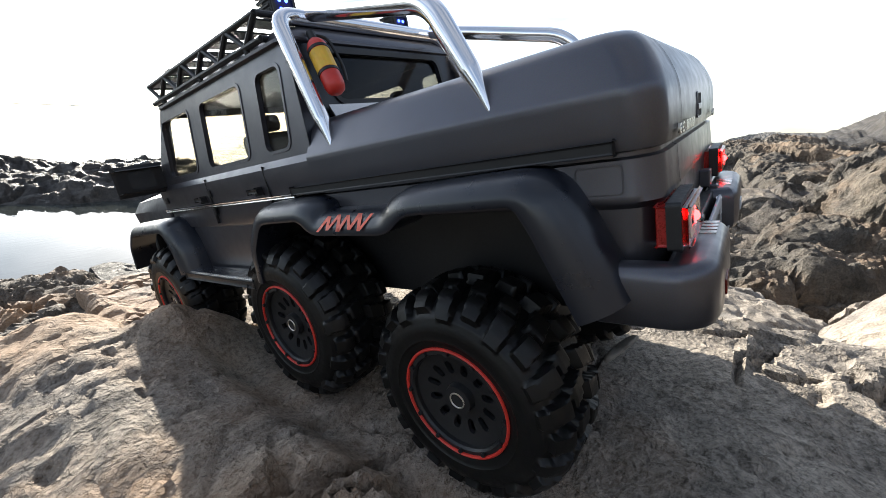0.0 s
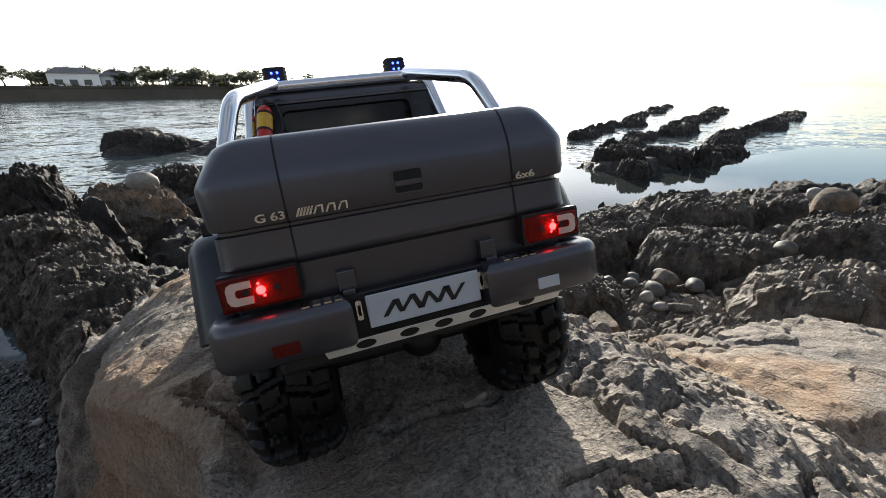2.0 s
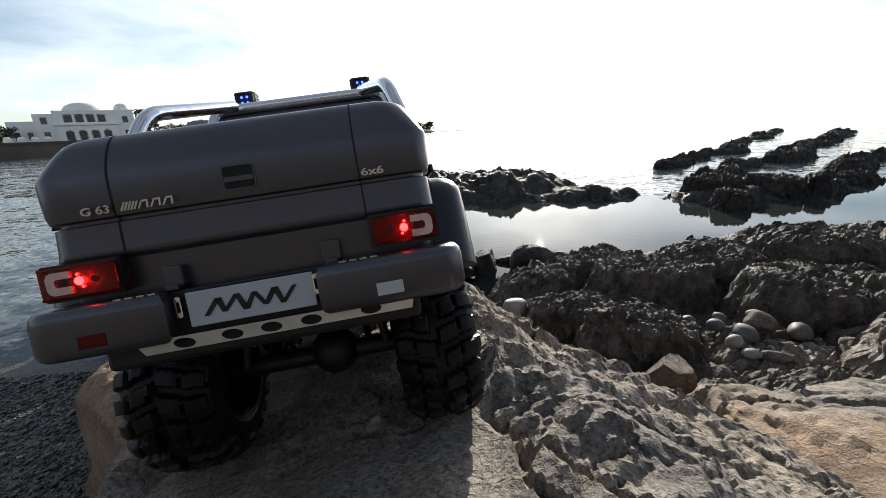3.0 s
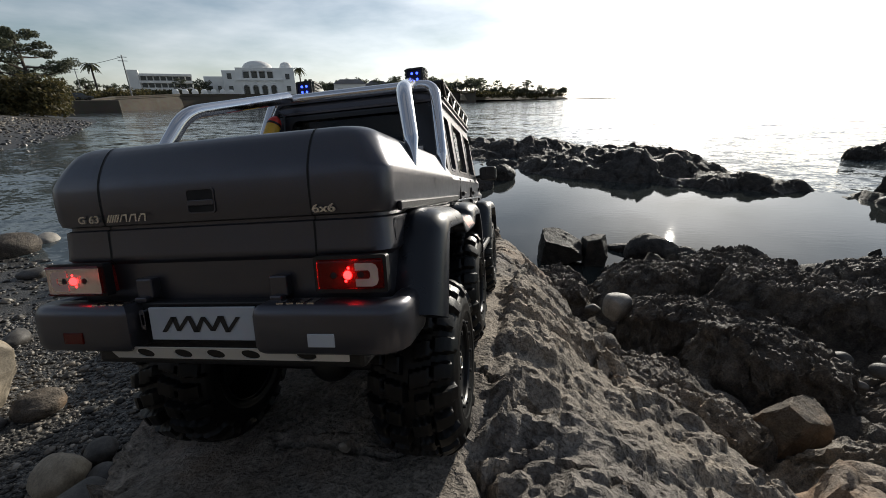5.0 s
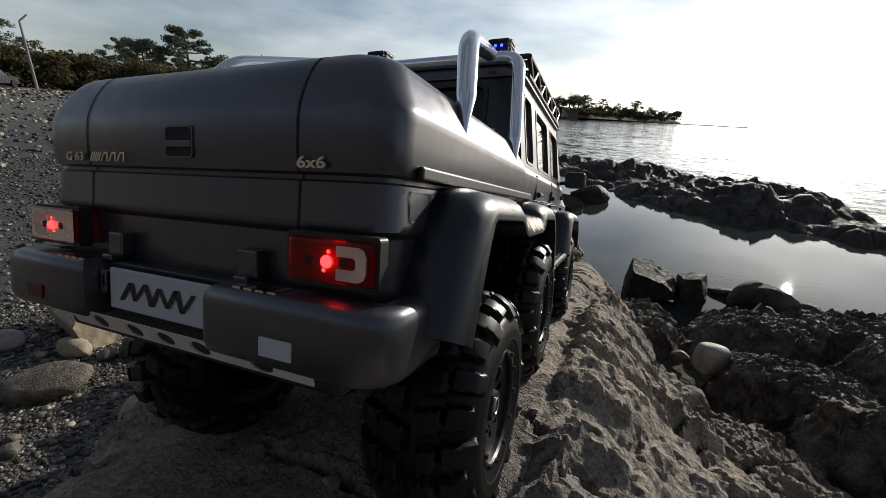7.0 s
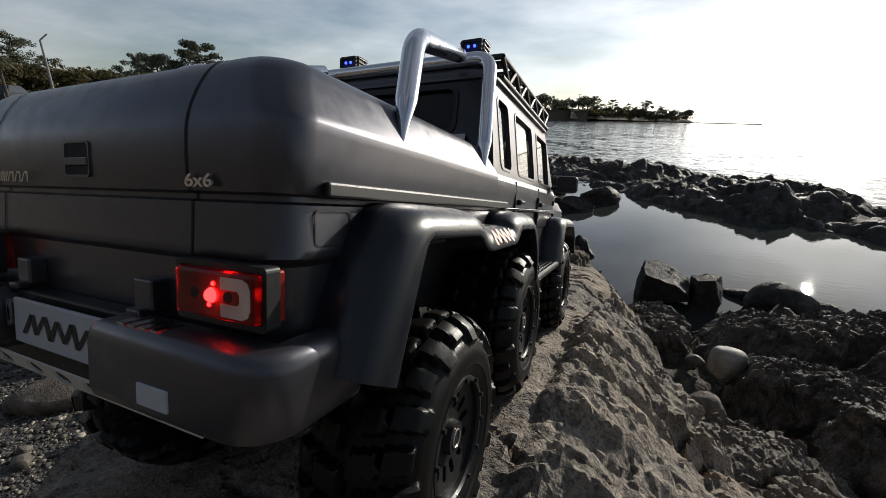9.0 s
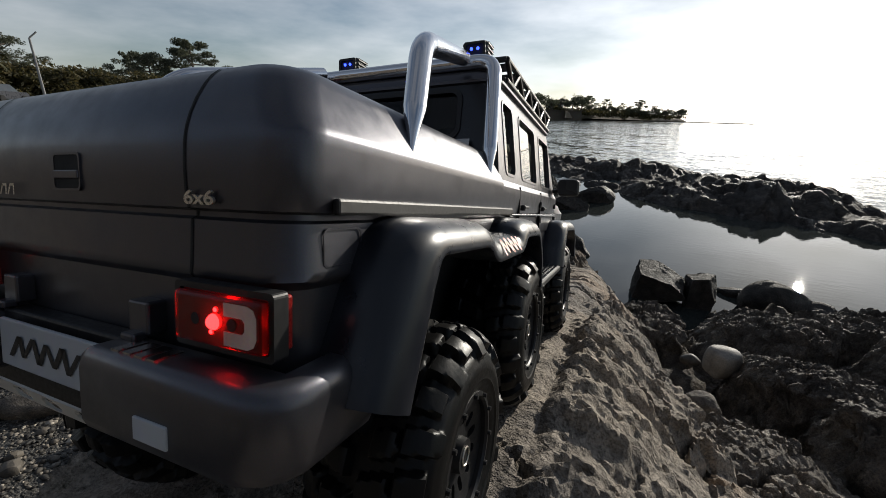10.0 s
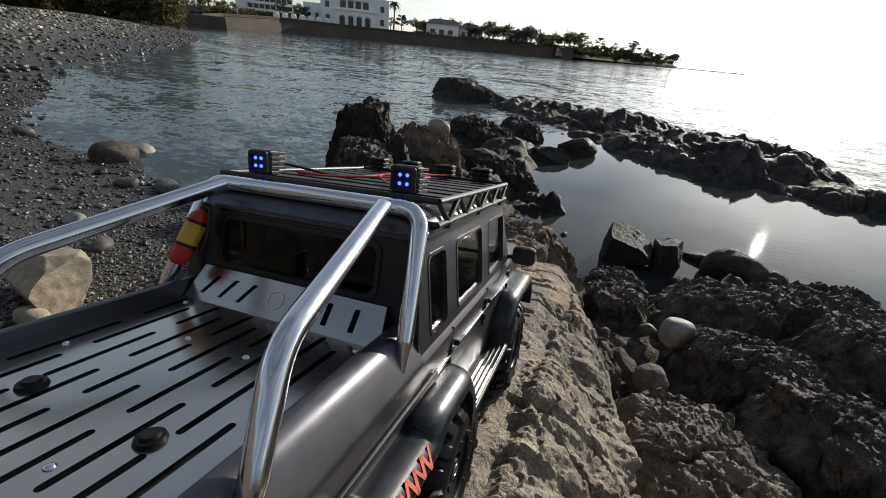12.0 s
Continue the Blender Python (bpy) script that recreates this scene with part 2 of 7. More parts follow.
def gravel_bed_material():
    """Packed small pebbles under the loose ones: every cell its own tone, three sizes, darker where the sea wets it."""
    m, n, l, p = nodes_of("gravel_bed")
    tc, geo = n.new("ShaderNodeTexCoord"), n.new("ShaderNodeNewGeometry")
    normal, color = None, None
    for scale, mixing in ((55.0, 1.0), (95.0, 0.6), (190.0, 0.4)):
        cell = n.new("ShaderNodeTexVoronoi")
        cell.inputs["Scale"].default_value = scale
        l.new(tc.outputs["Object"], cell.inputs["Vector"])
        sep = n.new("ShaderNodeSeparateColor")
        l.new(cell.outputs["Color"], sep.inputs["Color"])
        tone = ramp(n, l, sep.outputs["Red"], [(0.0, (0.014, 0.0135, 0.013)), (0.55, (0.045, 0.042, 0.038)), (0.82, (0.13, 0.115, 0.095)), (0.97, (0.5, 0.46, 0.4))])
        color = tone.outputs["Color"] if color is None else mixed(n, l, "MIX", mixing, color, tone.outputs["Color"])
        b = n.new("ShaderNodeBump")
        b.invert = True
        b.inputs["Strength"].default_value, b.inputs["Distance"].default_value = 0.9, 0.45 / scale
        l.new(cell.outputs["Distance"], b.inputs["Height"])
        if normal:
            l.new(normal, b.inputs["Normal"])
        normal = b.outputs["Normal"]
    l.new(normal, p.inputs["Normal"])
    sep = n.new("ShaderNodeSeparateXYZ")
    l.new(geo.outputs["Position"], sep.inputs[0])
    dry = n.new("ShaderNodeMapRange")
    dry.inputs["From Min"].default_value, dry.inputs["From Max"].default_value = 0.1, 0.9
    dry.inputs["To Min"].default_value, dry.inputs["To Max"].default_value = 0.35, 1.0
    l.new(sep.outputs["Z"], dry.inputs["Value"])
    l.new(mixed(n, l, "MULTIPLY", 1.0, color, dry.outputs["Result"]), p.inputs["Base Color"])
    p.inputs["Roughness"].default_value = 0.5
    return m


GRAVEL_BED = gravel_bed_material()


def leaf_material(name, dark, light):
    m, n, l, p = nodes_of(name)
    geo = n.new("ShaderNodeNewGeometry")
    l.new(ramp(n, l, geo.outputs["Random Per Island"], [(0.0, dark), (1.0, light)]).outputs["Color"], p.inputs["Base Color"])
    p.inputs["Roughness"].default_value = 0.65
    # sunlight shining through the leaves
    thin, blend, out = n.new("ShaderNodeBsdfTranslucent"), n.new("ShaderNodeMixShader"), n["Material Output"]
    l.new(p.inputs["Base Color"].links[0].from_socket, thin.inputs["Color"])
    blend.inputs[0].default_value = 0.45
    l.new(p.outputs["BSDF"], blend.inputs[1])
    l.new(thin.outputs["BSDF"], blend.inputs[2])
    l.new(blend.outputs["Shader"], out.inputs["Surface"])
    return m


PINE = leaf_material("pine_needles", (0.045, 0.055, 0.033), (0.12, 0.125, 0.08))
SHRUB = leaf_material("shrub_leaves", (0.032, 0.035, 0.013), (0.13, 0.104, 0.04))
PALM = leaf_material("palm_fronds", (0.045, 0.05, 0.024), (0.12, 0.12, 0.06))
BARK = simple("bark", (0.07, 0.055, 0.045), 0.9, vary=0.3, scale=3)
CONCRETE = simple("weathered_concrete", (0.075, 0.061, 0.046), 0.9, vary=0.3, scale=0.4)
FAR_LAND = simple("dry_scrub_land", (0.13, 0.107, 0.075), 0.95, vary=0.4, scale=0.3)
WHITEWASH = simple("whitewashed_wall", (0.75, 0.74, 0.72), 0.8, vary=0.06, scale=0.5)
DARK_PANE = simple("dark_window_pane", (0.03, 0.035, 0.04), 0.2, vary=0.2, scale=1.0)
ROOF_GREY = simple("grey_roof", (0.16, 0.15, 0.15), 0.8, vary=0.2, scale=0.5)
POLE_GREY = simple("grey_pole", (0.2, 0.2, 0.2), 0.7, vary=0.1, scale=2)
CAR_DARK = simple("dark_car_paint", (0.03, 0.032, 0.04), 0.3, vary=0.05, scale=2)
CAR_PALE = simple("pale_car_paint", (0.5, 0.5, 0.5), 0.3, vary=0.05, scale=2)

# ---- building helpers ----
def part(name, bm, material, parent=None, label="", smooth=False, angle=0.6):
    """Links a bmesh as one mesh object, under a thing or a part where one is given."""
    me = bpy.data.meshes.new(name)
    bmesh.ops.recalc_face_normals(bm, faces=bm.faces)
    bm.to_mesh(me)
    bm.free()
    me.materials.append(material)
    if smooth:
        me.shade_smooth()
        me.set_sharp_from_angle(angle=angle)
    ob = new(name, me)
    if parent:
        ob.parent = parent
    if label:
        tagged(ob, label)
    return ob


def mesh_object(name, verts, faces, material, smooth=True):
    me = bpy.data.meshes.new(name)
    me.from_pydata(verts, [], faces)
    me.materials.append(material)
    if smooth:
        me.shade_smooth()
    me.update()
    return new(name, me)


def thing(name, label, category, m=None, group="", kind=""):
    ob = new(name)
    ob.empty_display_size = 0.05
    if m is not None:
        ob.matrix_world = m
    return tagged(ob, label, category, group, kind)


# ---- number fields for stone relief ----
def hashed(ix, iy, seed):
    v = np.sin(ix * 127.1 + iy * 311.7 + seed * 74.7) * 43758.5453
    return v - np.floor(v)


def value_noise(x, y, seed):
    ix, iy = np.floor(x), np.floor(y)
    fx, fy = x - ix, y - iy
    sx, sy = fx * fx * (3 - 2 * fx), fy * fy * (3 - 2 * fy)
    a, b = hashed(ix, iy, seed), hashed(ix + 1, iy, seed)
    c, d = hashed(ix, iy + 1, seed), hashed(ix + 1, iy + 1, seed)
    return (a * (1 - sx) + b * sx) * (1 - sy) + (c * (1 - sx) + d * sx) * sy


def fbm(x, y, seed, octaves=4):
    total, amp = np.zeros_like(x), 1.0
    for k in range(octaves):
        total += amp * (value_noise(x * 2**k, y * 2**k, seed + k) - 0.5)
        amp *= 0.5
    return total


def blocks(x, y, size, seed, tilt=0.5, gap=0.12):
    """Fractured blocks: each cell a tilted plane at its own height, with a groove along its edges."""
    u, v = x / size, y / size
    u, v = u + 0.35 * fbm(u * 1.7, v * 1.7, seed + 9, 3), v + 0.35 * fbm(u * 1.7 + 5, v * 1.7, seed + 19, 3)
    iu, iv = np.floor(u), np.floor(v)
    best, second = np.full(u.shape, 9.0), np.full(u.shape, 9.0)
    high = np.zeros_like(u)
    for a in (-1, 0, 1):
        for b in (-1, 0, 1):
            cu, cv = iu + a, iv + b
            pu, pv = cu + 0.15 + 0.7 * hashed(cu, cv, seed), cv + 0.15 + 0.7 * hashed(cu, cv, seed + 1)
            d = np.hypot(u - pu, v - pv)
            h = hashed(cu, cv, seed + 2) - 0.5 + tilt * ((u - pu) * (hashed(cu, cv, seed + 3) - 0.5) + (v - pv) * (hashed(cu, cv, seed + 4) - 0.5)) * 2
            nearer = d < best
            second = np.where(nearer, best, np.minimum(second, d))
            high = np.where(nearer, h, high)
            best = np.where(nearer, d, best)
    edge = np.clip((second - best) / gap, 0, 1)
    return high - 0.55 * (1 - edge) ** 2


def step(a, b, x):
    t = np.clip((x - a) / (b - a), 0, 1)
    return t * t * (3 - 2 * t)


def land(x, y):
    """Height of the shore above the sea, and how rocky it is."""
    wob = 0.5 * fbm(x * 0.5, y * 0.5, 3, 4)
    # shingle beach, behind a curved water line
    line = np.interp(x, [-120, -75, -60, -45, -28, -21, -16.5, -14.5, -10, -8, -6.4, -5, -3, -1.8, -0.6], [95, 55, 49, 37.5, 21.5, 13.0, 8.5, 6.9, 4.5, 3.6, 3.25, 3.2, 3.4, 3.3, 2.4]) + 0.18 * np.sin(x * 0.8)
    run = (line - y) / np.sqrt(1 + 0.3 * step(4, 10, -x) + 0.5 * step(12, 30, -x))
    beach = np.clip(run * 0.135, -0.8, 1.3) + 0.4 * step(12, 30, run) + 0.03 * fbm(x * 2, y * 2, 5, 3)
    # rocky flat falling towards the pool, rising behind the lookout
    shore = 4.3 + 0.9 * step(2.2, 5.0, x) - 0.5 * step(5.0, 8.5, x) + 0.5 * step(0.6, -0.6, x) + wob
    back = shore - y
    flat = np.interp(back, [-3, -0.6, 0, 1.2, 2.4, 3.1, 4.0, 4.6, 5.3, 8, 14], [-0.6, -0.3, -0.05, 0.32, 0.42, 0.5, 0.62, 1.0, 1.3, 1.55, 1.5])
    flat = flat + 0.3 * step(5, 9, back) * step(1.5, 4, x) * (0.5 + fbm(x * 0.6, y * 0.6, 8, 3))
    rocky = step(-0.9, -0.1, x + 0.25 * (y - 0.5))
    h = beach * (1 - rocky) + flat * rocky
    rough = rocky * step(-0.5, 0.3, back)

    def mound(cx, cy, rx, ry, top, turn=0.0):
        c, s = math.cos(turn), math.sin(turn)
        dx, dy = x - cx + 0.6 * fbm(x, y, 31, 3), y - cy + 0.6 * fbm(x + 7, y, 33, 3)
        u, v = (dx * c + dy * s) / rx, (-dx * s + dy * c) / ry
        return top * (1 - np.clip(u * u + v * v, 0, 3) ** 0.8)

    # outcrop between the pool and the sea, with stepping rocks on either side
    for m in ((2.6, 11.4, 3.0, 2.2, 0.62, -0.25), (0.4, 14.0, 2.6, 1.9, 0.5, 0.0), (-2.4, 15.5, 2.2, 1.5, 0.4, 0.0), (4.6, 9.6, 1.4, 1.0, 0.32, -0.7), (7.4, 7.8, 1.5, 0.6, 0.22, -0.3),
              (-2.2, 9.3, 0.9, 0.8, 0.4, 0.0), (-1.7, 7.4, 0.6, 0.6, 0.3, 0.0), (-5.0, 16.0, 1.5, 0.8, 0.55, 0.0), (-1.2, 5.0, 1.0, 1.0, 0.35, 0.0)):
        k = mound(*m)
        rough = np.maximum(rough, step(-0.3, 0.1, k))
        h = np.maximum(h, k)
    # unseen bank added behind the lookout to block low sky light from the rear
    yb = y + 1.1 * fbm(x * 0.35, y * 0.1, 35, 4)
    h = np.maximum(h, np.where((yb < -2.5) & (np.abs(x) < 60), np.clip((-2.5 - yb) * 0.8, 0, 5.4) * step(60, 30, np.abs(x)) + 1.0 - 3.0 * step(-2.8, -2.5, yb), -9))
    rough = np.maximum(rough, step(-2.6, -3.2, yb) * 0.9)
    relief = 0.24 * blocks(x, y, 1.1, 1, 0.8) + 0.16 * blocks(x, y, 0.42, 11, 0.9) + 0.07 * blocks(x, y, 0.17, 21, 0.9) + 0.03 * blocks(x, y, 0.09, 25, 0.9, 0.3) + 0.05 * fbm(x * 9, y * 9, 27, 3)
    humps = 0.3 * fbm(x * 0.9, y * 0.9, 41, 3) + 0.13 * blocks(x, y, 0.8, 43, 0.8, 0.2) + 0.08 * blocks(x, y, 0.36, 47, 0.8, 0.25) + 0.08 * fbm(x * 4, y * 4, 45, 3)
    off = step(5.6, 7.0, y)
    relief = relief * (1 - off) + humps * off
    near = step(1.3, 0.4, np.hypot(x, y - 0.3))
    return h + rough * (relief * (1 - 0.7 * near) - 0.03), rough


def spread(marks, pitches, far, grow=1.13):
    """Steps of the given pitches between the marks, widening outwards to far on either side."""
    inner = np.concatenate([np.arange(a, b - 1e-6, p) for a, b, p in zip(marks, marks[1:], pitches)])
    up, s = [marks[-1]], pitches[-1]
    while up[-1] < far:
        s *= grow
        up.append(up[-1] + s)
    down, s = [marks[0]], pitches[0]
    while down[-1] > -far:
        s *= grow
        down.append(down[-1] - s)
    return np.concatenate([np.array(down[:0:-1]), inner, np.array(up)])


def build_ground():
    xs = spread([-7.0, -2.4, 5.6, 12.0], [0.09, 0.036, 0.08], 2500)
    ys = spread([-7.0, -1.6, 5.2, 17.0], [0.12, 0.036, 0.07], 2500)
    x, y = np.meshgrid(xs, ys, indexing="ij")
    h, _ = land(x, y)
    far = np.hypot(x, y)
    h = np.where(far > 300, np.minimum(h, -0.8), h)
    h = np.where((far <= 300) & (y > 60), np.minimum(h, -0.8), h)
    nx, ny = x.shape
    i = np.arange(nx * ny).reshape(nx, ny)
    faces = np.stack([i[:-1, :-1], i[1:, :-1], i[1:, 1:], i[:-1, 1:]], -1).reshape(-1, 4)
    ob = mesh_object("ground", np.stack([x, y, h], -1).reshape(-1, 3).tolist(), faces.tolist(), ROCK_DARK)
    tagged(ob, "dark wet broken rock shore running into grey shingle beach", "ground", kind="structure")
    ob.data.materials.append(GRAVEL_BED)
    ob.data.materials.append(ROCK_BLACK)
    cx, cy = x[:-1, :-1].ravel(), y[:-1, :-1].ravel()
    _, rocky = land(cx, cy)
    ob.data.polygons.foreach_set("material_index", np.where(rocky > 0.35, np.where((cy > 4.0) | (cx > 6.0), 2, 0), 1).astype(np.int32))
    return ob


build_ground()


def flat_sheet(name, corners, z, material):
    bm = bmesh.new()
    bm.faces.new([bm.verts.new((x, y, z)) for x, y in corners])
    return part(name, bm, material)


tagged(flat_sheet("water", [(-2500, -2500), (2500, -2500), (2500, 2500), (-2500, 2500)], 0.0, SEA), "grey rippled sea water glinting under a hazy low sun", "sea", kind="structure")
# still pool held between the shore rocks and the outcrop
tagged(flat_sheet("pool_water", [(-1.3, 4.2), (0.0, 3.6), (3, 3.6), (7, 3.6), (12, 4.4), (17.5, 6.6), (15.5, 8.7), (12.5, 8.2), (10, 7.7), (7.8, 7.8), (6.0, 8.6), (3.6, 9.0), (1.6, 11.5), (-0.6, 12.6), (-1.9, 9.5)], 0.012, POOL),
       "still shallow tidal pool between dark rocks", "pool", kind="structure")


# ---- the boulder that carries the vehicle ----
def ledges(x, y, pitch, turn, seed, wobble=0.5, riser=0.16):
    """Broken sheets of stone: each falls gently away and ends in a sharp ragged riser."""
    c, s = math.cos(turn), math.sin(turn)
    f = (x * s + y * c) / pitch + wobble * 2.2 * fbm(x / pitch * 0.45, y / pitch * 0.45, seed, 3) + 0.35 * fbm(x / pitch * 2.1, y / pitch * 2.1, seed + 5, 4)
    i = np.floor(f)
    g = f - i
    high = 0.45 + 1.1 * value_noise(i * 3.7, (x * c - y * s) / pitch * 0.6, seed + 8)
    return high * (np.minimum(g / riser, 1.0) - np.maximum(g - riser, 0) / (1 - riser))


def cracks(x, y, size, seed, width):
    """Thin branching clefts, 1 along their middle."""
    n = np.abs(fbm(x / size, y / size, seed, 4)) * size
    return np.clip(1 - n / width, 0, 1)


def sheets(x, y):
    """Overlapping sheets of stone on the flank: each begins with a ragged riser facing back and falls away ahead."""
    v = y - 0.42 * (x - 0.1) + 0.05 * fbm(x * 7, y * 7, 101, 4)
    marks, highs = (-0.4, -0.14, 0.06, 0.2, 0.33, 0.46, 0.68, 0.86, 1.04, 1.5), (0.006, 0.008, 0.009, 0.009, 0.018, 0.017, 0.012, 0.009, 0.008)
    out = np.zeros_like(x)
    for a, b, h in zip(marks, marks[1:], highs):
        g = (v - a) / (b - a)
        ragged = 0.55 + 0.9 * value_noise(x * 11, y * 3 + a * 40, 103)
        out = out + np.where((g >= 0) & (g < 1), h * ragged * np.minimum(1.0, (v - a) / 0.011) * (1 - g), 0)
    return out


def cleavage(x, y, seed):
    """Fine splitting of the sheets, drawn out along their run."""
    c, d = math.cos(0.62), math.sin(0.62)
    u, w = x * c + y * d, y * c - x * d
    return 1 - 2 * np.abs(fbm(u * 7, w * 34, seed, 4))


def boulder_height(x, y):
    slope = 0.2 * step(-0.25, -0.1, x) + 0.06 * step(0.1, 0.3, x)
    top = 1.566 - slope * np.maximum(0, y - 0.04) - np.maximum(0.34 * np.maximum(0, x - 0.11) * step(0.05, 0.22, y), 0.5 * np.maximum(0, x - 0.2) * step(-0.4, -0.08, y)) - 0.05 * np.maximum(0, x - 0.25)
    # the tyres' line of rest, a little askew
    tread = np.interp(y, [0.0, 0.11, 0.27, 0.4, 0.52, 0.62], [1.55, 1.5465, 1.537, 1.507, 1.477, 1.452]) + 0.0835 * (np.clip(x, -0.14, 0.14) - 0.093)
    held = step(-0.05, 0.06, y) * step(0.74, 0.58, y) * step(-0.165, -0.128, x) * step(0.27, 0.12, x)
    top = top * (1 - held) + tread * held
    # hump rising between the left wheels, and the broad shoulder rolling off beside them
    top = top + 0.062 * np.exp(-((x + 0.135) / 0.05) ** 2 - ((y - 0.402) / 0.045) ** 2)
    aside = np.maximum(0, -0.15 - x) * step(0.0, 0.2, y)
    top = top - 1.35 * aside ** 2 - 0.12 * aside - 0.4 * np.maximum(0, y - 0.5) * step(-0.12, -0.2, x)
    right = np.interp(y, [-0.7, -0.2, 0.0, 0.12, 0.25, 0.36, 0.42, 0.47, 0.56, 0.66, 0.75, 0.85, 1.0, 1.18, 1.3], [1.2, 0.95, 0.68, 0.58, 0.5, 0.4, 0.36, 0.34, 0.33, 0.32, 0.3, 0.28, 0.25, 0.19, 0.1]) + 0.03 * fbm(y * 6, y * 0 + 2.2, 51, 3)
    left = np.interp(y, [-0.7, -0.3, -0.1, -0.03, 0.0, 0.05, 0.11, 0.17, 0.25, 0.38, 0.48, 0.6, 0.75, 0.9, 1.1, 1.3], [0.2, 0.1, -0.03, -0.1, -0.13, -0.152, -0.175, -0.24, -0.32, -0.36, -0.35, -0.31, -0.25, -0.18, -0.12, -0.06]) + 0.02 * fbm(y * 6, y * 0 + 7.2, 53, 3)
    out = np.maximum(np.maximum(x - right, 2.2 * (left - x)), np.maximum(y - 1.27, -0.6 - y))
    drop = np.where(out > 0, out * 3.4 + 14 * np.minimum(out, 0.12) ** 2, 0) + 0.012 * step(-0.06, 0.0, out)
    # the slab beside the wheels lies lower, behind a long crack
    line = x - (0.125 + 0.55 * np.maximum(0, 0.08 - y) + 0.05 * np.maximum(0, y - 0.08)) + 0.012 * fbm(y * 14, x * 5, 57, 3)
    slab = step(-0.004, 0.008, line)
    crack = np.exp(-(line / 0.006) ** 2) * (0.008 + 0.014 * step(0.1, 0.0, y))
    rugged = step(-0.03, 0.02, line) * step(-0.3, 0.05, y)
    scoop = rugged * step(0.4, 0.2, y)
    # hollows worn where the wheels rest
    band = step(0.045, 0.065, np.abs(x)) * step(0.136, 0.12, np.abs(x))
    rest = band * step(-0.06, 0.02, y) * step(0.66, 0.58, y)
    relief = 0.002 * ledges(x, y, 0.13, 0.35, 61, 0.5, 0.3) * (1 - rugged) + 0.0015 * ledges(x, y, 0.04, -0.25, 83, 0.7, 0.22)
    relief = relief + rugged * (sheets(x, y) + 0.007 * cleavage(x, y, 107) + 0.0045 * cleavage(x * 2.3, y * 2.3, 113))
    # splintered facets, longer along the run of the sheets
    u, w = 0.81 * x + 0.58 * y, 0.81 * y - 0.58 * x
    relief = relief + rugged * (0.0085 * blocks(u * 0.55, w, 0.062, 131, 1.2, 0.05) + 0.0045 * blocks(u * 0.55, w, 0.026, 133, 1.2, 0.08) + 0.0045 * ledges(x, y, 0.052, -0.45, 121, 0.55, 0.2))
    relief = relief + scoop * 0.01 * fbm(x * 9, y * 7, 109, 3)
    relief = relief + (0.004 + 0.004 * rugged) * blocks(x, y * 0.75, 0.21, 61, 0.5, 0.05) + 0.0012 * blocks(x, y, 0.035, 67, 0.6, 0.12)
    relief = relief + 0.012 * fbm(x * 6, y * 6, 65, 3) + (0.004 + 0.004 * rugged) * fbm(x * 38, y * 38, 69, 4)
    # short cracks and worn dimples
    relief = relief - 0.02 * cracks(x, y * 1.3, 0.2, 75, 0.0055) * step(-0.05, 0.12, fbm(x * 5, y * 5, 115, 2)) - 0.004 * cracks(x * 1.2, y, 0.06, 77, 0.004)
    c, d = math.cos(0.5), math.sin(0.5)
    u, w = x * c - y * d, y * c + x * d
    relief = relief - (0.024 - 0.012 * rugged) * cracks(u * 0.55, w * 1.35, 0.12, 141, 0.0052) * step(-0.16, -0.06, fbm(x * 8, y * 8, 143, 2))
    relief = relief - 0.006 * (1 - 0.8 * rugged) * step(0.2, 0.32, fbm(x * 13, y * 17, 79, 3))
    rough = 1.0 - 0.45 * step(0.0, 0.04, out)
    return top - drop - 0.016 * slab * step(0.3, 0.1, y) - crack + relief * rough * (1 - 0.75 * rest)


def build_boulder():
    xs, ys = np.arange(-0.8, 1.2, 0.0042), np.arange(-0.7, 1.6, 0.0042)
    x, y = np.meshgrid(xs, ys, indexing="ij")
    z = np.maximum(boulder_height(x, y), 0.15)
    # sideways shift gives the flanks overhangs and broken ledges
    lay = fbm(x * 0 + z * 9, y * 5, 71, 3)
    side = step(1.5, 1.2, z)
    x2, y2 = x + 0.06 * lay * side, y + 0.05 * fbm(x * 7, z * 9, 73, 3) * side
    # broken face above the shingle
    face = step(-0.19, -0.24, x) * step(0.04, 0.14, y) * step(1.47, 1.36, z)
    x2 = x2 + face * (0.03 * fbm(z * 16, y * 14, 91, 4) + 0.02 * blocks(z, y, 0.09, 93, 0.7, 0.12) - 0.02 * cracks(z, y * 1.2, 0.1, 95, 0.008))
    y2 = y2 + face * 0.02 * fbm(z * 24, x * 18, 97, 3)
    nx, ny = x.shape
    i = np.arange(nx * ny).reshape(nx, ny)
    keep = (np.maximum.reduce([z[:-1, :-1], z[1:, :-1], z[1:, 1:], z[:-1, 1:]]) > 0.16).ravel()
    faces = np.stack([i[:-1, :-1], i[1:, :-1], i[1:, 1:], i[:-1, 1:]], -1).reshape(-1, 4)[keep]
    ob = mesh_object("boulder", np.stack([x2, y2, z], -1).reshape(-1, 3).tolist(), faces.tolist(), ROCK_DRY)
    ob.data.set_sharp_from_angle(angle=0.42)
    return tagged(ob, "large pale grey fractured boulder with ochre patches", "rock")


build_boulder()


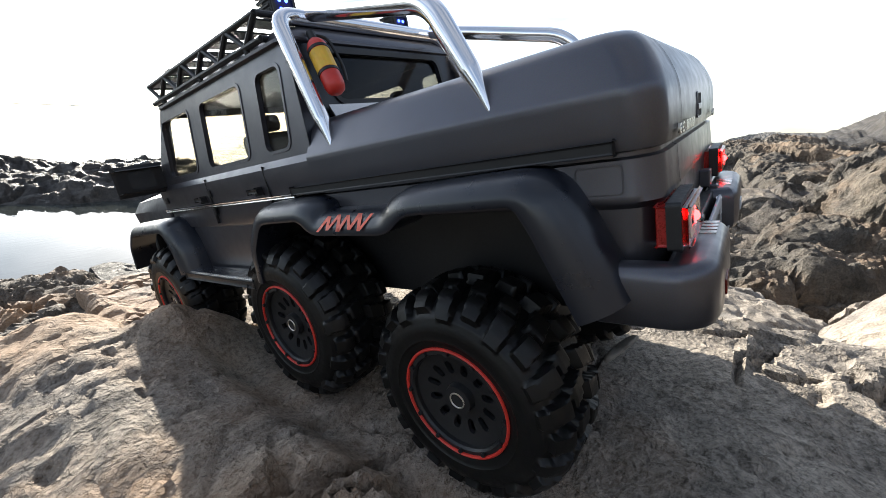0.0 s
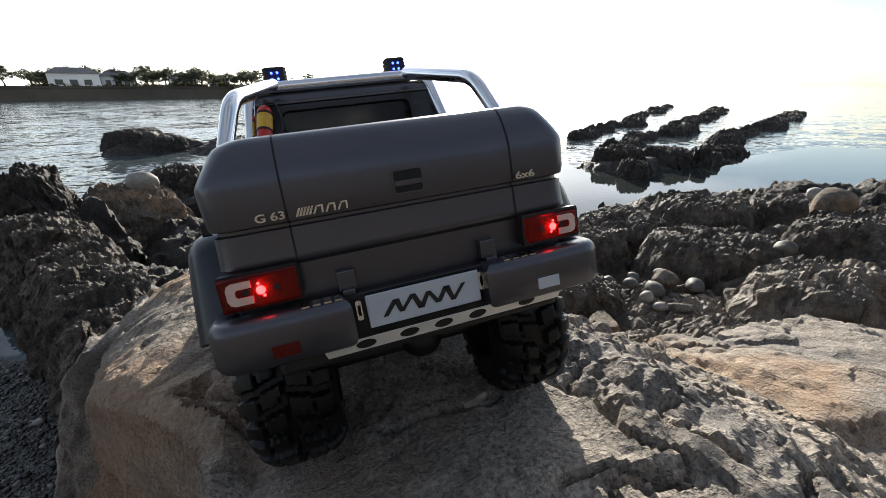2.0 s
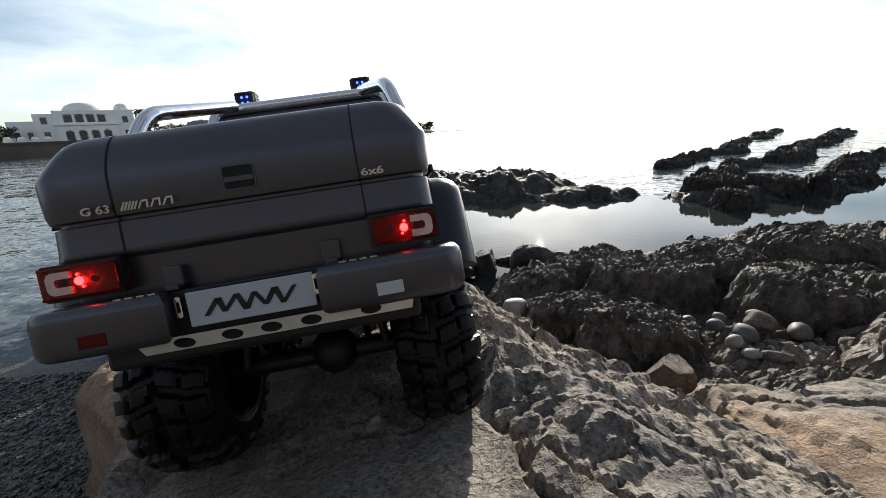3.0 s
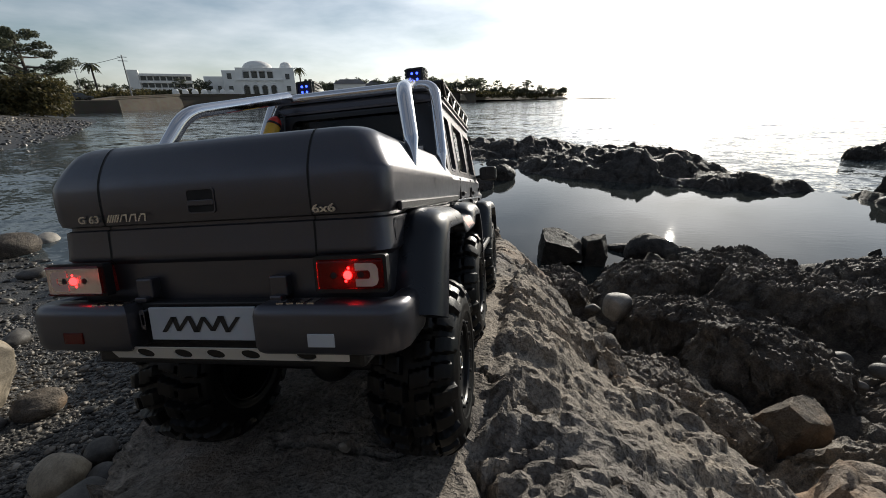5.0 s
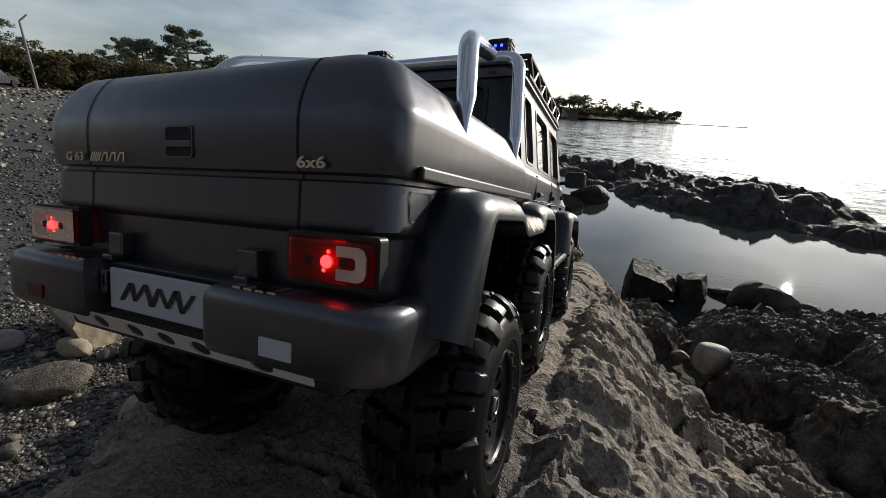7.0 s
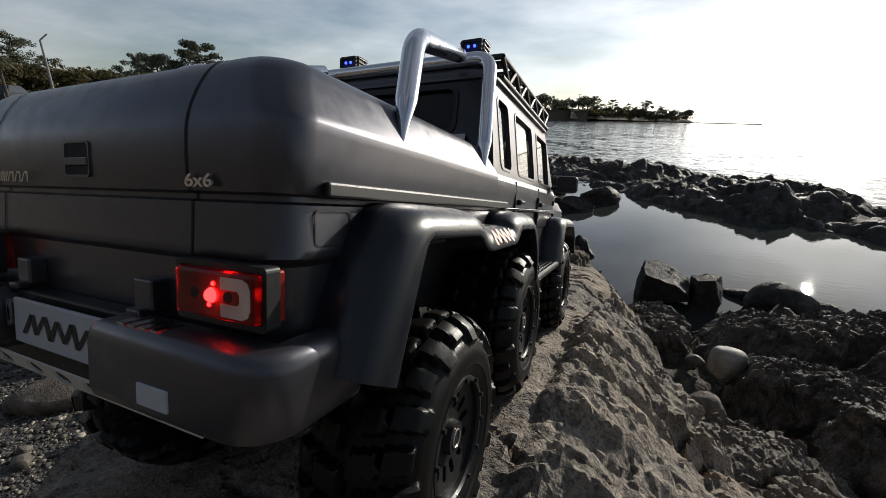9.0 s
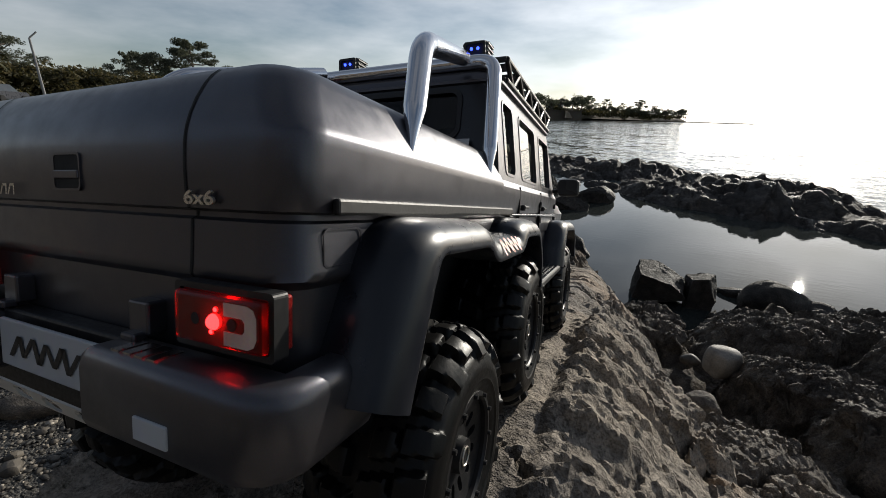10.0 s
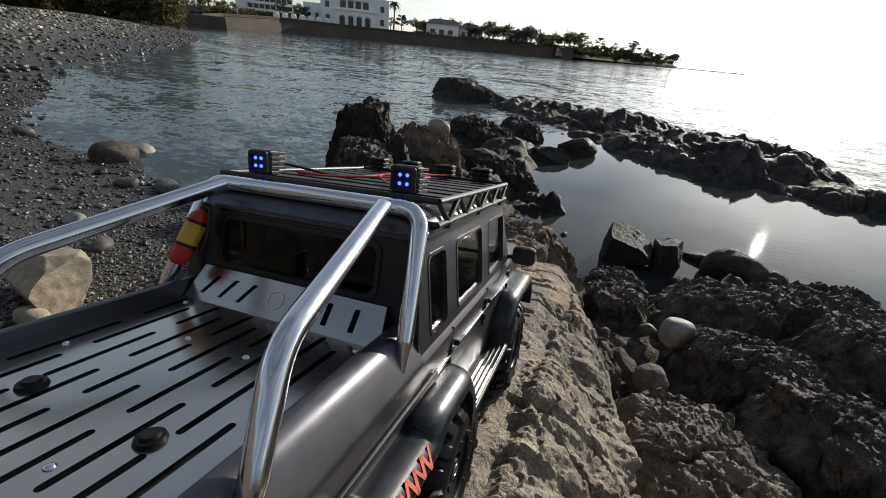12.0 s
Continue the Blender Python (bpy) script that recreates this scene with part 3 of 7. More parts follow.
def crag(name, label, x, y, rx, ry, top, seed, material, turn=0.0, lean=(0.0, 0.0), power=2.6, craggy=1.0, deep=0.5, group="", pitch=0.009, coarse=1.0):
    """A bedded rock mass with an uneven outline: leaning top, steep flanks, broken sheets and clefts."""
    n = int(1.35 * max(rx, ry) / pitch)
    u, v = np.meshgrid(np.linspace(-1.35, 1.35, 2 * n), np.linspace(-1.35, 1.35, 2 * n), indexing="ij")
    px, py = u * rx, v * ry
    r = (np.abs(u) ** power + np.abs(v) ** power) ** (1 / power) + 0.3 * fbm(u * 1.6 + seed, v * 1.6, seed, 4)
    h = lean[0] * px + lean[1] * py - 0.22 * min(rx, ry) * np.clip(r, 0, 1) ** 2 - np.where(r > 0.8, (r - 0.8) * 2.2 * min(rx, ry) + 5 * min(rx, ry) * (r - 0.8) ** 2, 0)
    h = h + craggy * (0.05 * coarse * blocks(px / coarse, py / coarse, 0.3, seed + 1, 0.7, 0.1) + 0.022 * coarse * ledges(px / coarse, py / coarse, 0.13, 0.6 + seed, seed + 2) + 0.01 * ledges(px, py, 0.05, seed * 1.7, seed + 3, 0.7, 0.25)
                      + 0.014 * blocks(px, py, 0.05, seed + 9, 0.8, 0.25) + 0.018 * fbm(px * 22, py * 22, seed + 4, 4) - 0.03 * cracks(px, py, 0.2, seed + 6, 0.012))
    h = np.maximum(h, -deep)
    k = np.arange(4 * n * n).reshape(2 * n, 2 * n)
    keep = (np.maximum.reduce([h[:-1, :-1], h[1:, :-1], h[1:, 1:], h[:-1, 1:]]) > -deep + 1e-4).ravel()
    faces = np.stack([k[:-1, :-1], k[1:, :-1], k[1:, 1:], k[:-1, 1:]], -1).reshape(-1, 4)[keep]
    # flanks broken sideways as well
    steep = np.clip((r - 0.55) * 2.5, 0, 1)
    qx = px + 0.08 * h * np.cos(v * 3 + seed) + steep * (0.07 * fbm(py * 7, h * 9 + seed, seed + 12, 3) + 0.03 * fbm(py * 26, h * 30, seed + 13, 3))
    qy = py + 0.08 * h * np.sin(u * 3) + steep * (0.07 * fbm(px * 7, h * 9 + seed, seed + 14, 3) + 0.03 * fbm(px * 26, h * 30, seed + 15, 3))
    ob = mesh_object(name, np.stack([qx, qy, h], -1).reshape(-1, 3).tolist(), faces.tolist(), material)
    ob.data.set_sharp_from_angle(angle=0.5)
    ob.matrix_world = pose(x, y, top, 0, 0, turn)
    return tagged(ob, label, "rock", group)

# ---- the model truck, in its own frame: x right, y ahead, z up ----
POSE = Matrix(((0.9963, 0.0, -0.0854, 0), (0.0179, 0.9777, 0.2093, 0), (0.0835, -0.2101, 0.9741, 1.6), (0, 0, 0, 1)))


def paint(name, color, rough, metal, coat, dust=0.12, spec=0.5):
    """Satin paint with fine flake, faint dust and uneven sheen."""
    m, n, l, p = nodes_of(name)
    flake, film, smear = noise_tex(n, l, 1800, 2, 0.5), noise_tex(n, l, 26, 5, 0.65), noise_tex(n, l, 90, 4, 0.6)
    base = mixed(n, l, "OVERLAY", 0.18, color, flake.outputs["Color"])
    dusty = ramp(n, l, film.outputs["Fac"], [(0.45, (0, 0, 0)), (0.75, (dust,) * 3)])
    l.new(mixed(n, l, "MIX", dusty.outputs["Color"], base, (0.17, 0.155, 0.14)), p.inputs["Base Color"])
    r = ramp(n, l, smear.outputs["Fac"], [(0.3, (rough - 0.05,) * 3), (0.7, (rough + 0.1,) * 3)])
    l.new(r.outputs["Color"], p.inputs["Roughness"])
    p.inputs["Metallic"].default_value, p.inputs["Coat Weight"].default_value, p.inputs["Coat Roughness"].default_value = metal, coat, 0.2
    p.inputs["Specular IOR Level"].default_value = spec
    bumped(n, l, p, flake.outputs["Fac"], 0.05, 0.0002)
    return m


def glassy(name, color, rough=0.03, clear=1.0):
    m, n, l, p = nodes_of(name)
    p.inputs["Base Color"].default_value = (*color, 1)
    p.inputs["Roughness"].default_value = rough
    p.inputs["Transmission Weight"].default_value = clear
    p.inputs["IOR"].default_value = 1.3
    return m


def glowing(name, color, strength):
    m, n, l, p = nodes_of(name)
    p.inputs["Base Color"].default_value = (*color, 1)
    p.inputs["Emission Color"].default_value = (*color, 1)
    p.inputs["Emission Strength"].default_value = strength
    return m


def brushed(name, color, rough, stretch):
    m, n, l, p = nodes_of(name)
    t, f = noise_tex(n, l, 60, 3, 0.5, stretch=stretch), noise_tex(n, l, 14, 4, 0.6)
    l.new(ramp(n, l, f.outputs["Fac"], [(0.3, tuple(c * 0.75 for c in color)), (0.7, color)]).outputs["Color"], p.inputs["Base Color"])
    l.new(ramp(n, l, t.outputs["Fac"], [(0.3, (rough - 0.02,) * 3), (0.7, (rough + 0.04,) * 3)]).outputs["Color"], p.inputs["Roughness"])
    p.inputs["Metallic"].default_value = 1.0
    bumped(n, l, p, t.outputs["Fac"], 0.02, 0.0001)
    return m


BODY = paint("dark_grey_satin_paint", (0.088, 0.087, 0.1), 0.34, 0.8, 0.25, 0.06, 0.5)
FLARE = paint("satin_black_plastic", (0.0085, 0.0105, 0.0165), 0.3, 0.0, 0.1, 0.01, 0.45)
BLACK = simple("black_plastic", (0.008, 0.008, 0.009), 0.5, vary=0.2, scale=200)
RUBBER = simple("dusty_black_rubber", (0.0055, 0.0054, 0.0053), 0.42, vary=0.45, scale=120, bump=0.3, distance=0.0005, spec=0.25)
GAP = simple("dark_joint", (0.008, 0.008, 0.008), 0.8, vary=0.1)
CHROME = simple("polished_aluminium", (0.8, 0.8, 0.82), 0.14, 1.0, 0.05, 60)
ALLOY = simple("satin_aluminium", (0.78, 0.75, 0.69), 0.5, 0.35, 0.1, 60)
STEEL = brushed("brushed_steel", (0.62, 0.585, 0.545), 0.19, (1.0, 12.0, 1.0))
RIM = simple("matt_black_rim", (0.016, 0.016, 0.017), 0.45, 0.2, 0.25, 150)
RED = simple("red_enamel", (0.5, 0.03, 0.02), 0.35, vary=0.2, scale=120)
ORANGE = simple("orange_red_print", (0.62, 0.1, 0.05), 0.5, vary=0.25, scale=160)
YELLOW = simple("yellow_label", (0.7, 0.42, 0.04), 0.5, vary=0.25, scale=200)
SILVER = simple("silver_badge", (0.62, 0.58, 0.5), 0.3, 0.8, 0.2, 200)
WHITE = simple("white_plate", (0.46, 0.49, 0.53), 0.45, vary=0.08, scale=60)
GLASS = glassy("tinted_window_glass", (0.62, 0.6, 0.52), 0.03)
GLASS_DARK = glassy("smoked_glass", (0.16, 0.16, 0.15))
LENS_RED = glassy("red_lens", (0.28, 0.01, 0.006), 0.18, 0.7)
REFLECT = simple("lamp_reflector", (0.62, 0.47, 0.4), 0.45, 0.0, 0.2, 300)
REFLECT_RED = simple("red_lamp_reflector", (0.36, 0.02, 0.016), 0.3, 0.3, 0.35, 500)
LED_RED = glowing("lit_red_diode", (1.0, 0.012, 0.012), 13)
LED_BLUE = glowing("lit_blue_diode", (0.04, 0.08, 1.0), 5)
SEAT = simple("brown_cabin_trim", (0.1, 0.075, 0.05), 0.6, vary=0.3, scale=80)

truck = thing("model_truck", "dark grey six-wheeled model pickup truck standing on a pale boulder", "model truck", POSE)


def box(a, b, bevel=0.0, bm=None):
    bm = bm or bmesh.new()
    c = bmesh.ops.create_cube(bm, size=1)["verts"]
    for v in c:
        v.co = Vector([(p + q) / 2 + k * (q - p) for p, q, k in zip(a, b, v.co)])
    if bevel:
        edges = list({e for v in c for e in v.link_edges})
        bmesh.ops.bevel(bm, geom=edges, offset=bevel, segments=2, profile=0.5, affect="EDGES")
    return bm


def drum(bm, p, q, r0, r1=None, segments=20):
    """A capped drum from p to q."""
    p, q = Vector(p), Vector(q)
    turn = (q - p).to_track_quat("Z", "Y").to_matrix().to_4x4()
    bmesh.ops.create_cone(bm, cap_ends=True, segments=segments, radius1=r0, radius2=r0 if r1 is None else r1, depth=(q - p).length, matrix=Matrix.Translation((p + q) / 2) @ turn)
    return bm


def filleted(points, radius, steps=6):
    """The points with their inner corners rounded."""
    pts = [Vector(p) for p in points]
    out = [pts[0]]
    for a, b, c in zip(pts, pts[1:], pts[2:]):
        r = min(radius, (b - a).length * 0.45, (c - b).length * 0.45)
        p, q = b + (a - b).normalized() * r, b + (c - b).normalized() * r
        out += [p.lerp(b, t).lerp(b.lerp(q, t), t) for t in [k / steps for k in range(steps + 1)]]
    return out + [pts[-1]]


def tube(points, r, bm=None, segments=14, taper=()):
    """A round tube along points; taper: factors for the first and last rings."""
    bm = bm or bmesh.new()
    pts = [Vector(p) for p in points]
    side, rings = None, []
    for k, p in enumerate(pts):
        way = (pts[min(k + 1, len(pts) - 1)] - pts[max(k - 1, 0)]).normalized()
        side = way.orthogonal().normalized() if side is None else (side - way * side.dot(way)).normalized()
        up = way.cross(side)
        f = taper[k] if k < len(taper) else 1.0
        rings.append([bm.verts.new(p + (side * math.cos(a) + up * math.sin(a)) * r * f) for a in [2 * math.pi * j / segments for j in range(segments)]])
    for a, b in zip(rings, rings[1:]):
        for j in range(segments):
            bm.faces.new((a[j], a[(j + 1) % segments], b[(j + 1) % segments], b[j]))
    bm.faces.new(rings[0][::-1])
    bm.faces.new(rings[-1])
    return bm


def rounded(x0, z0, x1, z1, r, steps=4):
    """A rounded rectangle in a plane, as a ring of points."""
    out = []
    for cx, cz, a0 in ((x1 - r, z1 - r, 0), (x0 + r, z1 - r, 90), (x0 + r, z0 + r, 180), (x1 - r, z0 + r, 270)):
        for k in range(steps + 1):
            a = radians(a0 + 90 * k / steps)
            out.append((cx + r * math.cos(a), cz + r * math.sin(a)))
    return out


def plate(outer, holes, place, depth, bm=None):
    """A flat plate with holes right through it; place(u, v, d) lays it into space, d being 0 or depth."""
    bm = bm or bmesh.new()
    loops = [outer] + list(holes)
    flat = bmesh.new()
    for ring in loops:
        vs = [flat.verts.new((u, v, 0)) for u, v in ring]
        for a, b in zip(vs, vs[1:] + vs[:1]):
            flat.edges.new((a, b))
    bmesh.ops.triangle_fill(flat, use_beauty=True, use_dissolve=False, edges=flat.edges[:])
    flat.verts.index_update()
    spots = [v.co.copy() for v in flat.verts]
    tris = [[v.index for v in f.verts] for f in flat.faces]
    flat.free()
    top, low = [bm.verts.new(place(p.x, p.y, 0.0)) for p in spots], [bm.verts.new(place(p.x, p.y, depth)) for p in spots]
    for t in tris:
        bm.faces.new([top[i] for i in t])
        bm.faces.new([low[i] for i in reversed(t)])
    k = 0
    for ring in loops:
        n = len(ring)
        for j in range(n):
            a, b = k + j, k + (j + 1) % n
            bm.faces.new((top[a], top[b], low[b], low[a]))
        k += n
    return bm


def loft(rings, bm=None, closed=True, cap0=True, cap1=True):
    bm = bm or bmesh.new()
    vs = [[bm.verts.new(p) for p in ring] for ring in rings]
    n = len(vs[0])
    for a, b in zip(vs, vs[1:]):
        for j in range(n if closed else n - 1):
            bm.faces.new((a[j], a[(j + 1) % n], b[(j + 1) % n], b[j]))
    if cap0:
        bm.faces.new(vs[0][::-1])
    if cap1:
        bm.faces.new(vs[-1])
    return bm


# ---- load bed: plan sections stacked upwards, with a rounded rear ----
def rear_inset(z, inset):
    """The rear face rolls over more softly than the sides."""
    if z < 0.155:
        return inset
    return float(np.interp(z, [0.155, 0.162, 0.168, 0.1715, 0.175, 0.178, 0.183, 0.188, 0.191, 0.1932, 0.1945, 0.1953], [0.0008, 0.0006, 0.0007, 0.0012, 0.002, 0.0031, 0.0055, 0.0087, 0.0113, 0.0141, 0.0172, 0.022]))


def bed_section(z, inset, front=0.207):
    x, y, r = 0.1045 - inset, -0.001 + rear_inset(z, inset) * 0.9, 0.013
    out = [(-x, front, z), (-x, 0.12, z), (-x, 0.06, z)]
    for cx, a0 in ((-x + r, 180), (x - r, 270)):
        out += [(cx + r * math.cos(radians(a0 + 15 * k)), y + r + r * math.sin(radians(a0 + 15 * k)), z) for k in range(7)]
    return out + [(x, 0.06, z), (x, 0.12, z), (x, front, z)]


BED = [(0.086, 0.0065), (0.1275, 0.0045), (0.1292, 0.003), (0.1305, 0.0018), (0.133, 0.0022), (0.1468, 0.0028), (0.1477, 0.0048), (0.1493, 0.0048), (0.1502, 0.0018),
       (0.154, 0.001), (0.162, 0.0006), (0.169, 0.0002), (0.1716, 0.0001), (0.1729, 0.0004), (0.1745, 0.0012), (0.178, 0.0031), (0.183, 0.0058), (0.188, 0.0086), (0.191, 0.0105), (0.1932, 0.0136), (0.1945, 0.0165), (0.1953, 0.0208), (0.1945, 0.0225), (0.178, 0.0228)]
part("load_bed", loft([bed_section(z, d) for z, d in BED[2:]], closed=False, cap0=False, cap1=False), BODY, truck, smooth=True, angle=1.0)
lower = [[(x, min(y, 0.033), z) for x, y, z in bed_section(z, d)] for z, d in BED[:3]]
part("rear_quarter", loft(lower, closed=True, cap0=True, cap1=True), BODY, truck, smooth=True, angle=0.5)
# upright panel joints on the rear face
for x in (-0.0635, 0.0635):
    bm = bmesh.new()
    rear = [(z, -0.001 + rear_inset(z, d) * 0.9 - 0.00025) for z, d in BED[1:-2]]
    for (z0, y0), (z1, y1) in zip(rear, rear[1:]):
        bm.faces.new([bm.verts.new(p) for p in ((x - 0.0005, y0, z0), (x + 0.0005, y0, z0), (x + 0.0005, y1, z1), (x - 0.0005, y1, z1))])
    bmesh.ops.remove_doubles(bm, verts=bm.verts, dist=1e-6)
    part("panel_joint", bm, GAP, truck)
for s in (-1, 1):
    part("rub_strip", box((s * 0.1035, 0.016, 0.1495), (s * 0.1062, 0.232, 0.1545), 0.0009), BLACK, truck)
    part("quarter_panel_mark", plate(rounded(0.014, 0.1335, 0.033, 0.1455, 0.002), [rounded(0.0146, 0.1341, 0.0324, 0.1449, 0.0018)], lambda u, v, d, s=s: (s * (0.1022 + d), u, v), 0.0002), BODY, truck)

# steel floor with slots, screws and rubber stops
slots = []
for k in range(-5, 6):
    x = 0.0148 * k
    for y0, y1 in (((0.052, 0.105), (0.119, 0.176)) if k % 2 == 0 else ((0.036, 0.078), (0.09, 0.143), (0.156, 0.187))):
        slots.append(rounded(x - 0.0019, y0, x + 0.0019, y1, 0.0018, 3))
part("bed_floor", plate([(-0.0815, 0.023), (0.0815, 0.023), (0.0815, 0.199), (-0.0815, 0.199)], slots, lambda u, v, d: (u, v, 0.1835 - d), 0.0012), STEEL, truck, "brushed steel floor plate with long slots")
part("bed_liner", box((-0.083, 0.02, 0.173), (0.083, 0.206, 0.1765)), BLACK, truck)
for x, y in ((-0.07, 0.045), (-0.07, 0.112), (-0.07, 0.182), (0.07, 0.045), (0.07, 0.112), (0.07, 0.182), (-0.022, 0.147), (0.022, 0.147), (-0.022, 0.06), (0.022, 0.06), (0.0, 0.195)):
    bm = bmesh.new()
    bmesh.ops.create_uvsphere(bm, u_segments=12, v_segments=8, radius=0.0021, matrix=Matrix.Translation((x, y, 0.1836)) @ Matrix.Diagonal((1, 1, 0.55, 1)))
    part("screw", bm, CHROME, truck, smooth=True)
for x in (-0.039, 0.039):
    bm = drum(bmesh.new(), (x, 0.0835, 0.1835), (x, 0.0835, 0.1855), 0.0062, 0.0055, 24)
    drum(bm, (x, 0.0835, 0.1855), (x, 0.0835, 0.187), 0.004, 0.0034, 20)
    part("rubber_stop", bm, RUBBER, truck, smooth=True)


def baffle_place(u, v, d):
    return (u, 0.189 + 0.62 * v + 0.8 * d, 0.1835 + 0.80 * v - 0.6 * d)


holes = [[(x + 0.009 * t + w, 0.0055 + 0.0145 * t) for t, w in ((0, -0.0016), (0, 0.0022), (1, 0.0022), (1, -0.0016))] for x in (-0.068, -0.051, -0.034)]
holes += [rounded(x - 0.0021, 0.0055, x + 0.0021, 0.0205, 0.0008, 2) for x in (0.018, 0.038, 0.0585)]
bulkhead = part("bulkhead_plate", plate([(-0.081, 0.0), (0.081, 0.0), (0.077, 0.0265), (-0.077, 0.0265)], holes, baffle_place, 0.0012), STEEL, truck, "brushed steel bulkhead plate with six slots")
ring = [baffle_place(-0.004 + 0.0062 * math.cos(2 * math.pi * k / 28), 0.0132 + 0.0062 * math.sin(2 * math.pi * k / 28), -0.0003) for k in range(29)]
part("round_mark", tube(ring, 0.0005, segments=6), ALLOY, bulkhead, "pressed ring mark")

# ---- cab ----
def lean(z):
    """Half width of the glazed part at a height."""
    return 0.1012 + (0.0925 - 0.1012) * (z - 0.176) / (0.247 - 0.176)


def back(z):
    return 0.204 + 0.011 * (z - 0.176) / 0.071


WINDOWS = ((0.227, 0.258), (0.284, 0.356), (0.383, 0.449))
for s in (-1, 1):
    panes = [rounded(a, 0.182, b, 0.2355, 0.006) for a, b in WINDOWS]
    side = part("cab_side", plate([(0.204, 0.174), (0.486, 0.174), (0.447, 0.2475), (0.2155, 0.2475)], panes, lambda u, v, d, s=s: (s * (lean(v) - d), u, v), 0.004), BODY, truck)
    for (a, b), ring in zip(WINDOWS, panes):
        w = part("side_window", plate(rounded(a - 0.001, 0.181, b + 0.001, 0.2365, 0.006), [], lambda u, v, d, s=s: (s * (lean(v) - 0.0026 - d), u, v), 0.0008), GLASS, truck, "tinted side window")
        part("window_seal", plate(rounded(a - 0.0022, 0.1798, b + 0.0022, 0.2377, 0.007), [ring], lambda u, v, d, s=s: (s * (lean(v) + 0.0006 - d), u, v), 0.0016), BODY, w)
rear_hole = rounded(-0.064, 0.2085, 0.064, 0.241, 0.007)
part("cab_rear_wall", plate([(-0.1012, 0.174), (0.1012, 0.174), (0.0925, 0.2475), (-0.0925, 0.2475)], [rear_hole], lambda u, v, d: (u, back(v) + d, v), 0.004), FLARE, truck, "satin black rear cab wall")
w = part("rear_window", plate(rounded(-0.065, 0.2075, 0.065, 0.242, 0.008), [], lambda u, v, d: (u, back(v) + 0.0024 + d, v), 0.0008), GLASS_DARK, truck, "dark tinted rear window")
part("window_seal", plate(rounded(-0.0675, 0.205, 0.0675, 0.2445, 0.009), [rear_hole], lambda u, v, d: (u, back(v) - 0.0012 + d, v), 0.002), BLACK, w)
part("windscreen_frame", plate([(-0.0985, 0.176), (0.0985, 0.176), (0.0915, 0.2475), (-0.0915, 0.2475)], [rounded(-0.085, 0.182, 0.085, 0.24, 0.006)], lambda u, v, d: (u, 0.484 - 0.52 * (v - 0.176) - d, v), 0.004), BODY, truck)
part("windscreen", plate(rounded(-0.086, 0.181, 0.086, 0.241, 0.006), [], lambda u, v, d: (u, 0.482 - 0.52 * (v - 0.176) - d, v), 0.0008), GLASS, truck, "tinted windscreen")


def roof_section(z, x, y0, y1, r=0.012):
    out = []
    for cx, cy, a0 in ((x - r, y1 - r, 0), (-x + r, y1 - r, 90), (-x + r, y0 + r, 180), (x - r, y0 + r, 270)):
        out += [(cx + r * math.cos(radians(a0 + 18 * k)), cy + r * math.sin(radians(a0 + 18 * k)), z) for k in range(6)]
    return out


part("roof", loft([roof_section(*v) for v in ((0.2462, 0.092, 0.2155, 0.446), (0.2476, 0.0955, 0.213, 0.449), (0.2496, 0.0955, 0.213, 0.449), (0.2506, 0.0918, 0.2155, 0.445), (0.2545, 0.0893, 0.217, 0.442),
                                              (0.259, 0.084, 0.222, 0.437), (0.2615, 0.076, 0.23, 0.428), (0.2625, 0.06, 0.245, 0.412))]), BODY, truck, smooth=True, angle=0.5)
# roof ribs
for k in range(5):
    part("roof_rib", box((-0.07 + 0.03 * k, 0.245, 0.262), (-0.05 + 0.03 * k, 0.415, 0.2638), 0.0008), BODY, truck)


def door_section(z, x, y0=0.2035, y1=0.487):
    return [(-x, y0, z), (x, y0, z), (x, 0.3, z), (x, 0.4, z), (x, y1, z), (-x, y1, z), (-x, 0.4, z), (-x, 0.3, z)]


